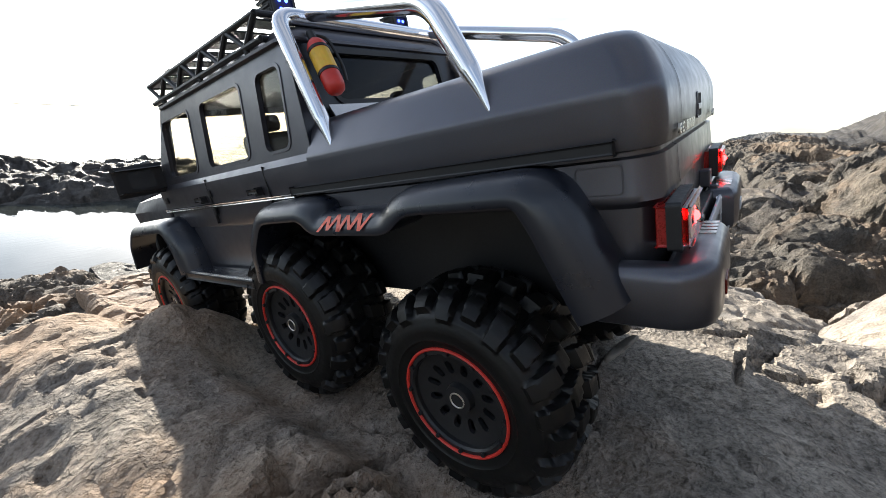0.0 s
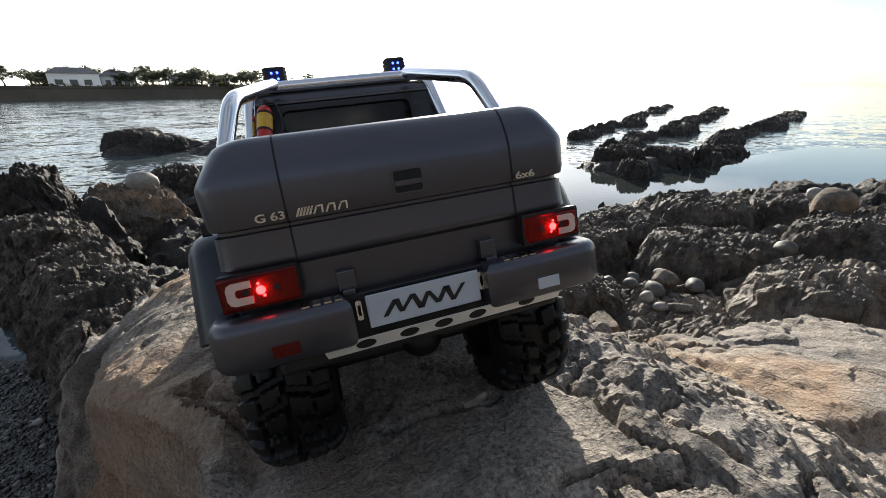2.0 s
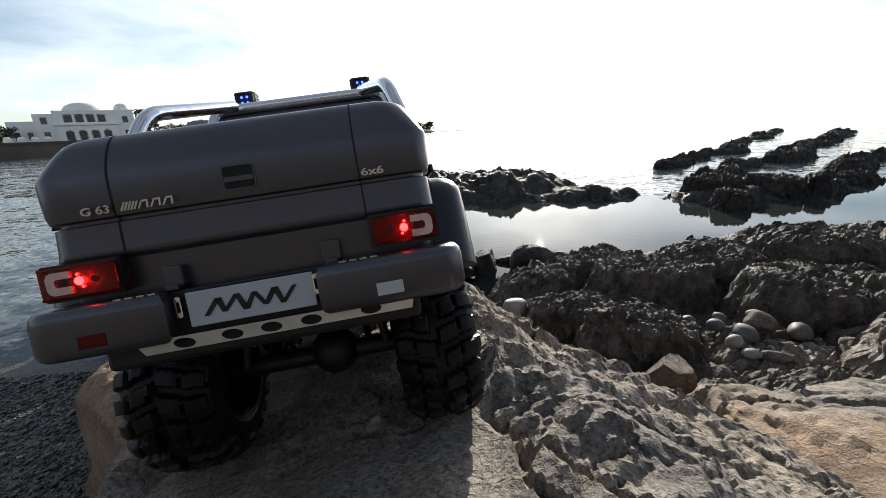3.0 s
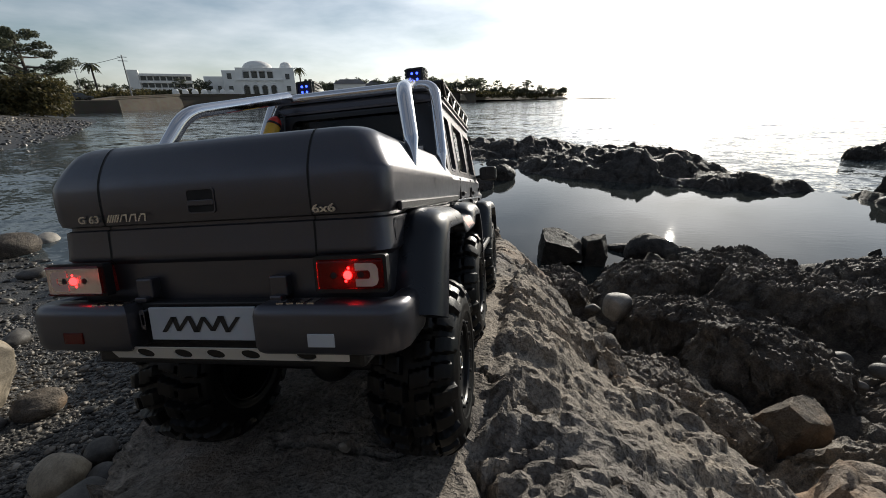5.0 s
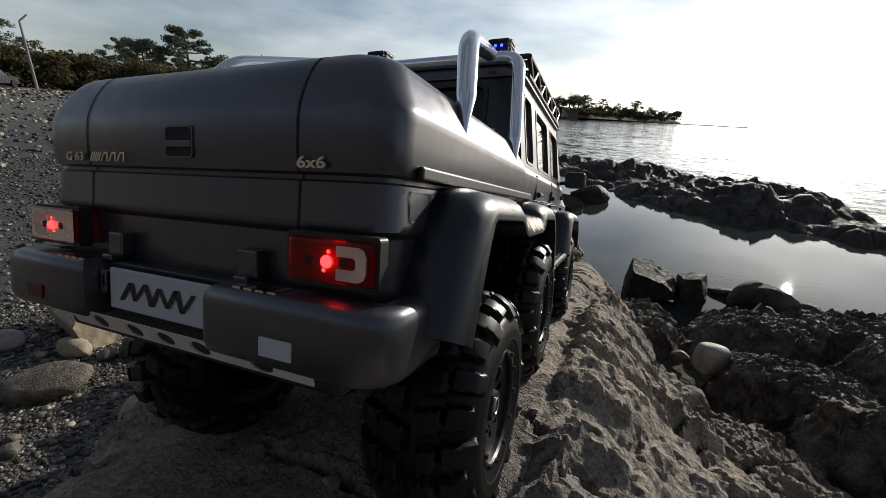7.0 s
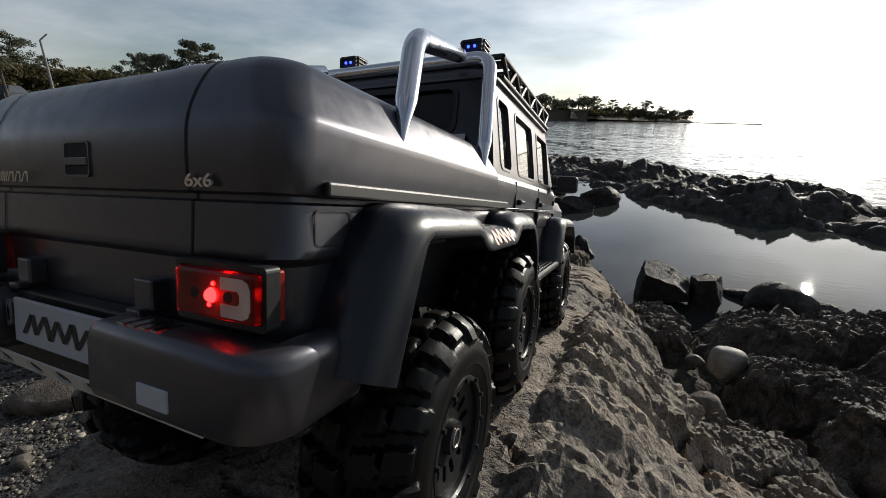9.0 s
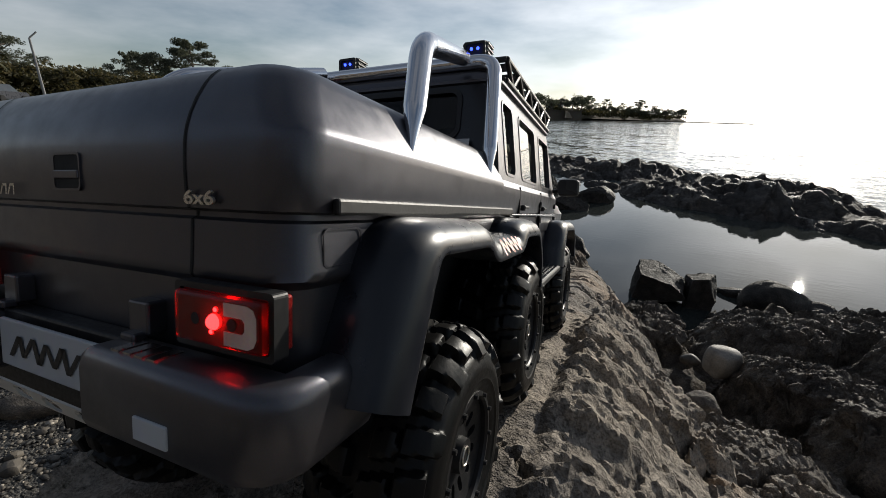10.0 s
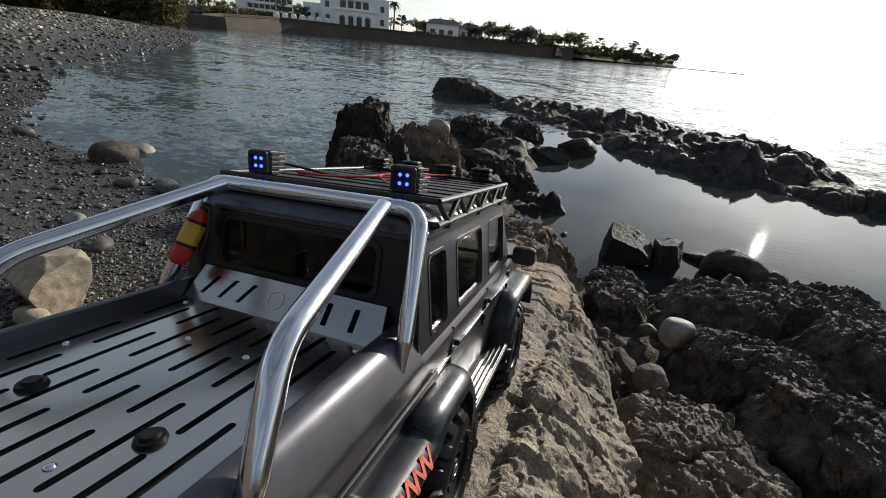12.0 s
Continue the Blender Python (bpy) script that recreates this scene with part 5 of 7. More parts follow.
def wheel_meshes():
    """Rim with its cap, ring and bolts, and a tyre with staggered lugs; axle along x, outer face at +x."""
    R, W = 0.0655, 0.031
    # moulded tyre: rounded section with shoulder and centre lugs standing out of it
    na = 320
    line = [(0.0, 0.0605), (0.012, 0.0603), (0.019, 0.0592), (0.0245, 0.0565), (0.0284, 0.0525), (0.0304, 0.0475), (0.0306, 0.042), (0.0292, 0.0365), (0.0275, 0.0325)]
    run = np.concatenate([[0], np.cumsum([math.hypot(b[0] - a[0], b[1] - a[1]) for a, b in zip(line, line[1:])])])
    q = np.linspace(-run[-1], run[-1], 91)
    px, pr = np.sign(q) * np.interp(np.abs(q), run, [p[0] for p in line]), np.interp(np.abs(q), run, [p[1] for p in line])
    tx, tr = np.gradient(px), np.gradient(pr)
    size = np.hypot(tx, tr)
    nx, nr = -tr / size, tx / size
    ang = np.linspace(0, 2 * math.pi, na, endpoint=False)
    A, Q = np.meshgrid(ang, q, indexing="ij")
    side, far = np.where(Q >= 0, 1.0, -1.0), np.abs(Q)
    count = 23
    turn = A / (2 * math.pi) * count + np.where(side > 0, 0.5, 0.0)
    soft = lambda d: np.clip(d / 0.0011 + 0.5, 0, 1)
    pitch = 2 * math.pi * 0.062 / count
    g1 = (turn + 26 * (far - 0.008) * 0.6) % 1.0
    inner = soft((0.33 - np.abs(g1 - 0.5)) * pitch) * soft(far - 0.0012 - 0.003 * (np.floor(turn) % 2)) * soft(0.0142 - far)
    g2 = (turn + 0.24 + 9 * (far - 0.02)) % 1.0
    odd = np.floor(turn + 0.24 + 9 * (far - 0.02)) % 2
    outer = soft((0.32 - np.abs(g2 - 0.5)) * pitch) * soft(far - 0.0158) * soft(0.0275 + 0.0045 * odd - far)
    bridge = soft((0.12 - np.abs(g1 - 0.62)) * pitch) * soft(far - 0.012) * soft(0.018 - far)
    lift = 0.0058 * np.maximum(inner, np.maximum(outer * np.interp(far, [0.016, 0.022, 0.032], [1, 0.9, 0.5]), bridge * 0.8))
    for mark, wide in ((0.0385, 0.0008), (0.0435, 0.0006)):
        lift = lift + 0.0007 * np.clip(1 - np.abs(far - mark) / wide, 0, 1)
    X, RR = px + nx * lift, pr + nr * lift
    cells = np.arange(na * 91).reshape(na, 91)
    ahead = np.roll(cells, -1, axis=0)
    tyre = bpy.data.meshes.new("tyre")
    tyre.from_pydata(np.stack([X, RR * np.cos(A), RR * np.sin(A)], -1).reshape(-1, 3).tolist(), [], np.stack([cells[:, :-1], cells[:, 1:], ahead[:, 1:], ahead[:, :-1]], -1).reshape(-1, 4).tolist())
    tyre.materials.append(RUBBER)
    tyre.shade_smooth()
    tyre.set_sharp_from_angle(angle=0.7)
    rim = bmesh.new()
    holes = []
    for k in range(12):
        a = 2 * math.pi * k / 12
        ring = rounded(-0.0026, 0.0165, 0.0026, 0.0262, 0.0025, 3)
        holes.append([(u * math.cos(a) - v * math.sin(a), u * math.sin(a) + v * math.cos(a)) for u, v in ring])
    plate([(0.0335 * math.cos(2 * math.pi * k / 40), 0.0335 * math.sin(2 * math.pi * k / 40)) for k in range(40)], holes, lambda u, v, d: (W - 0.0105 - d + 0.004 * (math.hypot(u, v) / 0.0335) ** 2, u, v), 0.003, rim)
    for (r0, x0), (r1, x1) in zip(((0.0335, W - 0.0095), (0.0335, W - 0.004), (0.0345, W - 0.0025), (0.0372, W - 0.0027), (0.0378, W - 0.006)), ((0.0335, W - 0.004), (0.0345, W - 0.0025), (0.0372, W - 0.0027), (0.0378, W - 0.006), (0.0378, -W))):
        a = [rim.verts.new((x0, r0 * math.cos(2 * math.pi * k / 40), r0 * math.sin(2 * math.pi * k / 40))) for k in range(40)]
        b = [rim.verts.new((x1, r1 * math.cos(2 * math.pi * k / 40), r1 * math.sin(2 * math.pi * k / 40))) for k in range(40)]
        for k in range(40):
            rim.faces.new((a[k], a[(k + 1) % 40], b[(k + 1) % 40], b[k]))
    bmesh.ops.remove_doubles(rim, verts=rim.verts, dist=1e-5)
    core = drum(bmesh.new(), (W - 0.03, 0, 0), (W - 0.014, 0, 0), 0.029, None, 32)
    cap = drum(bmesh.new(), (W - 0.011, 0, 0), (W - 0.0055, 0, 0), 0.0095, 0.0085, 28)
    mark = tube([(W - 0.0052, 0.0046 * math.cos(2 * math.pi * k / 24), 0.0046 * math.sin(2 * math.pi * k / 24)) for k in range(25)], 0.0005, segments=6)
    ring = tube([(W - 0.0024, 0.0382 * math.cos(2 * math.pi * k / 56), 0.0382 * math.sin(2 * math.pi * k / 56)) for k in range(57)], 0.0011, segments=8)
    bolt = drum(bmesh.new(), (W - 0.0028, 0, 0), (W - 0.0008, 0, 0), 0.0015, 0.0013, 8)
    for piece in (rim, ring):
        for v in piece.verts:
            v.co.y, v.co.z = v.co.y * 0.885, v.co.z * 0.885
    return tyre, rim, core, cap, mark, ring, bolt


def first_wheel(y, z):
    tyre, rim, core, cap, mark, ring, bolt = wheel_meshes()
    wheel = part("wheel", rim, RIM, truck, "matt black wheel rim with twelve slots", smooth=True, angle=0.5)
    rubber = tagged(new("tyre", tyre), "dusty black off-road tyre with deep lugs")
    rubber.parent = wheel
    part("brake_drum", core, BLACK, wheel, smooth=True, angle=0.5)
    part("hub_cap", cap, RIM, wheel, smooth=True, angle=0.5)
    part("cap_mark", mark, SILVER, wheel, "silver ring mark")
    part("rim_ring", ring, RED, wheel, "red rim ring", smooth=True)
    b = part("rim_bolt", bolt, BLACK, wheel)
    for k in range(12):
        o = b if k == 0 else new("rim_bolt", b.data)
        o.parent = wheel
        a = 2 * math.pi * (k + 0.5) / 12
        o.location = (0, 0.0317 * math.cos(a), 0.0317 * math.sin(a))
    return wheel


AXLES = ((0.105, 0.026), (0.262, 0.05), (0.517, 0.043))
wheel = None
turns = iter((12, 40, 75, 23, 58, 90))
for y, z in AXLES:
    for s in (-1, 1):
        m = Matrix.Translation((s * 0.093, y, z)) @ pose(0, 0, 0, next(turns), 0, 0 if s > 0 else 180)
        if wheel is None:
            wheel = first_wheel(y, z)
            wheel.matrix_basis = m
        else:
            other = copy_thing(wheel, m)
            if s > 0:
                for o in [c for c in other.children if c.name.startswith("rim_ring")]:
                    bpy.data.objects.remove(o)
    bm = tube([(-0.085, y, z), (0.085, y, z)], 0.0075)
    bmesh.ops.create_uvsphere(bm, u_segments=16, v_segments=10, radius=0.019, matrix=Matrix.Translation((0.012, y, z + 0.002)))
    part("axle", bm, BLACK, truck, smooth=True, angle=0.6)
    for s in (-1, 1):
        bm = drum(bmesh.new(), (s * 0.055, y - 0.012, z + 0.004), (s * 0.045, y - 0.004, 0.122), 0.0035)
        part("damper", bm, BLACK, truck)
        part("spring", tube([(s * (0.054 - 0.008 * t) + 0.0072 * math.cos(t * 44), y - 0.0115 + 0.007 * t + 0.0072 * math.sin(t * 44), z + 0.02 + (0.095 - z) * t) for t in [k / 90 for k in range(91)]], 0.0011, segments=6), CHROME, truck)
        part("link", tube([(s * 0.04, y, z - 0.006), (s * 0.03, y + 0.07, 0.07)], 0.003, segments=8), BLACK, truck)

# ---- loose rocks and stones ----
def rock_mesh(size, seed, facets=9, rough=0.10, detail=4, smooth=0.0, boxy=False):
    """A stone: a ball cut by random planes, then weathered. smooth 1: a sea-worn pebble."""
    rnd = random.Random(seed)
    bm = bmesh.new()
    bmesh.ops.create_icosphere(bm, subdivisions=detail, radius=1)
    cuts = []
    for _ in range(facets):
        d = Vector((rnd.gauss(0, 1), rnd.gauss(0, 1), rnd.gauss(0, 0.9))).normalized()
        cuts.append((d, rnd.uniform(0.5, 0.8)))
    if boxy:
        for d in ((1, 0, 0), (-1, 0, 0), (0, 1, 0), (0, -1, 0), (0, 0, 1), (0, 0, -1)):
            cuts.append(((Vector(d) + Vector((rnd.gauss(0, 0.16), rnd.gauss(0, 0.16), rnd.gauss(0, 0.16)))).normalized(), rnd.uniform(0.56, 0.64)))
    off = Vector((rnd.uniform(-50, 50), rnd.uniform(-50, 50), rnd.uniform(-50, 50)))
    for v in bm.verts:
        p = v.co.copy()
        for d, h in cuts:
            over = p.dot(d) - h
            if over > 0:
                p -= d * over * (1 - 0.6 * smooth)
        q = v.co
        n = noise.fractal(q * 1.3 + off, 0.9, 2.1, 3) * rough + (1 - smooth) * (noise.fractal(q * 5 + off, 0.8, 2.0, 4) * rough * 0.45 + (noise.noise(q * 12 + off)) * rough * 0.16)
        v.co = p + q * n
    for v in bm.verts:
        v.co = Vector((v.co.x * size[0] / 2 / 0.85, v.co.y * size[1] / 2 / 0.85, v.co.z * size[2] / 2 / 0.85))
    return bm


def stone(name, label, x, y, size, seed, material, z=None, turn=0.0, tilt=0.0, facets=9, rough=0.10, detail=4, smooth=0.0, group="", sink=0.25, category="rock", boxy=False):
    """A stone bedded in the ground at x, y, or with its middle at height z."""
    if z is None:
        z = float(land(np.array([x]), np.array([y]))[0][0]) + size[2] * (0.5 - sink)
    ob = part(name, rock_mesh(size, seed, facets, rough, detail, smooth, boxy), material, smooth=True, angle=1.2 if smooth else 0.7)
    ob.matrix_world = pose(x, y, z, tilt, 0, turn)
    return tagged(ob, label, category, group)


# round the carrying boulder
crag("boulder", "ochre-topped boulder in front of the larger boulder", -0.2, 0.92, 0.3, 0.24, 1.36, 3, ROCK_TAN, 10, (0.05, -0.05), 3.0, 0.8, 0.7, pitch=0.006)
crag("boulder", "angular ochre and grey boulder in front of the larger boulder", -0.16, 1.8, 0.26, 0.4, 1.12, 5, ROCK_TAN, -20, (0.1, 0.0), 3.2, 0.9, 0.8)
stone("boulder", "grey block wedged beside the larger boulder", -0.62, 1.0, (0.5, 0.6, 0.8), 7, ROCK_DRY, z=0.82, turn=-15, facets=10, detail=5)
stone("boulder", "pale grey slab leaning beside the larger boulder", -0.4, 0.2, (0.14, 0.26, 0.6), 11, ROCK_BROWN, z=1.02, turn=35, tilt=8, facets=8, rough=0.05, detail=5)
crag("slab", "pale flat cracked slab on the rocky shore", 1.08, 0.17, 0.52, 0.5, 1.25, 13, ROCK_DRY, 6, (-0.06, -0.14), 3.8, 0.32, 0.6)
crag("slab", "grey layered slab beside the boulder", 1.15, -0.62, 0.5, 0.4, 1.32, 14, ROCK_DRY, -20, (-0.06, -0.1), 3.0, 0.6, 0.6)
# rock masses between the boulder and the pool
for x, y, rx, ry, top, seed, turn, lean, grey in ((0.85, 1.44, 0.38, 0.4, 0.6, 21, 15, (-0.12, -0.05), 1), (1.34, 2.4, 0.4, 0.36, 0.54, 22, 30, (-0.1, -0.1), 0), (1.5, 1.85, 0.32, 0.34, 0.66, 23, 10, (-0.1, 0.0), 0), (0.55, 3.1, 0.26, 0.42, 0.38, 24, -10, (0, -0.1), 0),
                                                 (1.32, 3.3, 0.46, 0.44, 0.44, 25, 40, (0, -0.15), 0), (2.05, 3.5, 0.5, 0.42, 0.48, 26, 20, (0, -0.1), 0), (2.1, 2.75, 0.5, 0.36, 0.62, 27, -15, (0.05, -0.1), 0), (0.36, 2.1, 0.26, 0.4, 0.42, 28, 0, (0, -0.1), 0),
                                                 (2.0, 1.5, 0.46, 0.36, 0.54, 29, 15, (0, -0.06), 1), (1.6, 0.95, 0.5, 0.3, 0.74, 30, 10, (-0.1, -0.15), 1), (3.0, 2.0, 0.6, 0.45, 0.72, 32, -20, (0, -0.1), 0), (2.95, 3.1, 0.55, 0.5, 0.6, 34, 30, (0, -0.1), 0),
                                                 (3.9, 3.0, 0.6, 0.5, 0.68, 37, 0, (0, -0.12), 0), (2.7, 1.2, 0.55, 0.35, 0.78, 38, 10, (-0.05, -0.12), 1), (4.1, 1.6, 0.6, 0.5, 0.85, 39, 20, (0, -0.1), 0), (5.0, 2.7, 0.6, 0.5, 0.7, 40, 0, (0, -0.12), 0)):
    crag("rock_mass", "brown-grey broken rock mass between boulder and pool" if grey else "black knobbly wet rock mass near the pool", x, y, rx, ry, top, seed, ROCK_BROWN if grey else ROCK_DARK, turn, lean, 2.8, 1.15, group="rock masses by the pool", pitch=0.0085 if x < 2.2 else 0.014)
stone("flake", "small pale flake of stone lying under the tailgate", 0.04, 0.055, (0.009, 0.007, 0.03), 15, STONE_PALE, z=1.572, turn=30, tilt=38, facets=6, detail=3)
for k, (x, y, s, h) in enumerate([(-0.78, 1.75, 0.6, 0.95), (-1.05, 2.6, 0.7, 0.85), (-1.6, 3.5, 0.8, 0.9), (-2.15, 4.5, 0.9, 1.0), (-0.45, 1.9, 0.8, 0.9), (-0.2, 2.9, 0.9, 0.8), (-0.9, 3.9, 0.9, 0.7)]):
    stone("shore_rock", "black weathered rock at the foot of the boulder", x, y, (s, s * 0.8, h), 20 + k, ROCK_BLACK, turn=40 * k, facets=11, rough=0.16, detail=5, group="black shore rocks")
crag("tall_rock", "tall craggy dark rock standing in the shallows", -3.12, 5.3, 0.42, 0.42, 0.98, 31, ROCK_BLACK, 25, (0.1, 0.1), 2.3, 2.4, 1.3)
crag("tall_rock", "brown craggy rock beside the tall rock", -2.3, 5.75, 0.6, 0.42, 0.66, 33, ROCK_TAN, -20, (-0.1, 0.05), 2.8, 1.8, 1.0)
stone("pale_stone", "smooth pale stone resting on a craggy rock", -2.2, 5.85, (0.34, 0.26, 0.24), 35, STONE_PALE, z=0.74, facets=4, rough=0.06, smooth=1.0, category="stone")
stone("shore_rock", "low black rock in the water beyond the tall rock", -1.6, 6.4, (0.8, 0.6, 0.5), 36, ROCK_BLACK, z=0.1, facets=11, rough=0.15, detail=5, group="black shore rocks")

# between the boulder and the pool
stone("pale_stone", "smooth pale grey rounded stone among dark rocks", 0.88, 2.5, (0.19, 0.17, 0.21), 41, STONE_PALE, z=0.43, turn=-35, facets=2, rough=0.03, smooth=0.75, boxy=True, category="stone")
stone("grey_stone", "small smooth grey stone beside the pale one", 0.74, 2.56, (0.1, 0.075, 0.075), 42, STONE_GREY, z=0.36, facets=4, rough=0.05, smooth=1.0, category="stone")
stone("round_rock", "rounded rough brown rock below the boulder", 0.71, 1.95, (0.155, 0.155, 0.15), 43, ROCK_BROWN, z=0.44, facets=6, rough=0.05, detail=5, smooth=0.5)
stone("tan_rock", "angular tan rock among dark rocks", 1.27, 1.3, (0.3, 0.24, 0.26), 45, ROCK_TAN, z=0.6, turn=25, facets=6, rough=0.05, detail=5, boxy=True)
stone("black_block", "black angular block at the edge of the pool", 0.70, 4.3, (0.66, 0.5, 0.46), 46, ROCK_BLACK, z=0.17, turn=-12, tilt=6, facets=5, rough=0.05, detail=5, boxy=True)
stone("black_block", "smaller black block leaning at the pool edge", 1.06, 4.36, (0.34, 0.4, 0.46), 47, ROCK_BLACK, z=0.15, turn=14, facets=4, rough=0.05, detail=5, boxy=True)
stone("wet_stone", "flat wet black stone lying in the pool", 1.55, 4.85, (0.42, 0.26, 0.16), 48, ROCK_BLACK, z=0.02, turn=-10, facets=6, rough=0.06, smooth=0.6)
stone("domed_rock", "domed dark wet rock at the edge of the pool", 1.72, 4.5, (0.5, 0.45, 0.42), 49, ROCK_BLACK, z=0.1, turn=20, facets=5, rough=0.06, smooth=0.6, detail=5)
stone("domed_rock", "small dark rock beside the domed one", 2.02, 4.4, (0.3, 0.28, 0.26), 50, ROCK_BLACK, z=0.08, facets=6, rough=0.06, smooth=0.5)
for k, (x, y, z, a, b, c, pale) in enumerate([(1.84, 1.55, 0.58, 0.13, 0.1, 0.1, 1), (1.89, 1.75, 0.57, 0.14, 0.12, 0.1, 0), (1.97, 1.63, 0.58, 0.25, 0.16, 0.12, 0), (2.13, 1.7, 0.59, 0.24, 0.18, 0.16, 2), (1.92, 1.38, 0.58, 0.18, 0.1, 0.08, 3), (1.84, 1.44, 0.57, 0.13, 0.09, 0.07, 1),
                                              (1.8, 1.86, 0.55, 0.13, 0.11, 0.1, 0), (2.3, 1.6, 0.56, 0.2, 0.16, 0.12, 0), (2.0, 1.85, 0.56, 0.12, 0.1, 0.08, 0), (2.25, 1.85, 0.55, 0.14, 0.11, 0.09, 1), (1.74, 1.66, 0.55, 0.09, 0.08, 0.06, 0), (2.4, 1.42, 0.58, 0.16, 0.12, 0.1, 3)]):
    stone("cobble", ("smooth grey cobble lying between dark rocks", "pale rounded cobble lying between dark rocks", "rough tan cobble lying between dark rocks", "smooth brown cobble lying between dark rocks")[pale], x, y, (a * 0.68, b * 0.68, c * 0.68), 60 + k, (STONE_GREY, STONE_PALE, ROCK_TAN, ROCK_BROWN)[pale], z=z, turn=33 * k, facets=5, rough=0.05, smooth=0.85, detail=3, group="cobbles between the rocks", category="stone")
for k, (x, y, a, pale) in enumerate([(4.2, 2.0, 0.34, 2), (4.4, 2.25, 0.16, 1), (3.3, 1.0, 0.12, 1), (2.9, 1.5, 0.12, 0), (3.6, 1.2, 0.18, 0)]):
    stone("cobble", ("smooth grey cobble lying between dark rocks", "pale rounded cobble lying between dark rocks", "rough tan cobble lying between dark rocks")[pale], x, y, (a, a * 0.8, a * 0.7), 76 + k, (STONE_GREY, STONE_PALE, ROCK_TAN)[pale], z=0.86 if x > 4 else 0.8, turn=33 * k, facets=5, rough=0.06, smooth=0.8, detail=3, group="cobbles between the rocks", category="stone")
for k, (x, y, s) in enumerate([(-0.75, 8.3, 0.75), (-0.3, 9.4, 0.8), (-1.2, 7.2, 0.5)]):
    stone("pool_rock", "dark rounded wet rock standing in calm water", x, y, (s, s * 0.8, s * 0.62), 80 + k, ROCK_BLACK, z=s * 0.1, turn=50 * k, facets=8, rough=0.08, detail=5, group="rocks standing in the water")
for k, (x, y, s) in enumerate([(-2.0, 8.4, 1.0), (-2.8, 9.4, 1.1), (-1.7, 9.9, 1.2), (-1.4, 6.6, 0.7), (-0.9, 6.0, 0.6), (-5.6, 16.2, 1.9), (-4.6, 15.8, 1.3), (7.3, 8.1, 1.3), (6.6, 6.9, 0.9), (8.4, 7.8, 1.2)]):
    crag("pool_rock", "dark craggy wet rock standing in calm water", x, y, s * 0.52, s * 0.42, s * 0.36, 283 + k, ROCK_BLACK, 50 * k, (0, 0), 2.3, 1.6, 0.6, "rocks standing in the water", 0.014)
for k in range(26):
    rnd = random.Random(300 + k)
    x, y = rnd.uniform(0.5, 5.5), rnd.uniform(0.9, 4.6)
    if x < 2.6 or (y < 2.2 and x < 4.5):
        continue
    s = rnd.uniform(0.35, 0.8)
    stone("shore_rock", "black pitted wet rock on the rocky shore", x, y, (s, s * 0.8, s * 0.55), 120 + k, ROCK_BLACK, turn=rnd.uniform(0, 180), facets=11, rough=0.13, detail=5, group="black shore rocks", sink=0.35)
for k in range(24):
    rnd = random.Random(700 + k)
    x = 9.5 + 26 * (k / 24) ** 1.3
    y = 7.9 + 0.55 * (x - 9.5) * (1 + 0.25 * (k % 3)) + rnd.uniform(-0.5, 0.7) + 2.4 * (k % 3)
    w = rnd.uniform(0.7, 1.3) * (1 + (x - 9.5) * 0.035)
    crag("reef_rock", "low black craggy reef rock awash in the sea", x, y, w, w * rnd.uniform(0.3, 0.5), 0.13 + 0.16 * rnd.random(), 720 + k, ROCK_BLACK, rnd.uniform(0, 35), (0.03, 0.0), 2.2, 2.0, 0.6, "reef rocks", 0.03 + 0.0012 * (x - 9.5), 2.0)
# behind, seen past the tailgate at the start
for x, y, rx, ry, top, seed, turn, lean, tan in ((1.85, -0.25, 0.34, 0.3, 1.2, 161, 10, (0.1, -0.1), 1), (2.45, -0.5, 0.55, 0.42, 1.3, 162, 25, (0.15, -0.1), 1), (3.5, -1.0, 0.9, 0.6, 1.72, 163, -15, (0.15, -0.15), 1), (3.2, 0.15, 0.6, 0.4, 1.02, 164, 15, (0.1, -0.1), 0), (2.2, -1.3, 0.6, 0.5, 1.5, 165, 0, (0.1, -0.1), 1),
                                                 (4.9, -0.5, 0.9, 0.7, 1.5, 166, 30, (0.1, -0.1), 1), (4.6, 0.5, 0.7, 0.5, 0.92, 167, -10, (0.1, -0.1), 0), (6.6, -0.2, 1.3, 0.9, 1.6, 168, 10, (0.05, -0.1), 1), (8.5, 0.8, 1.5, 0.9, 1.15, 169, -20, (0.0, -0.1), 0), (6.0, 1.1, 0.8, 0.6, 0.9, 170, 20, (0, -0.1), 0)):
    crag("ridge_rock", "brown layered rock on the ridge" if tan else "dark rock below the ridge", x, y, rx, ry, top, seed, ROCK_RIDGE if tan else ROCK_BROWN, turn, lean, 3.0, 1.0, 0.9, "rocks on the ridge", 0.013 if x < 4 else 0.02, 2.4)
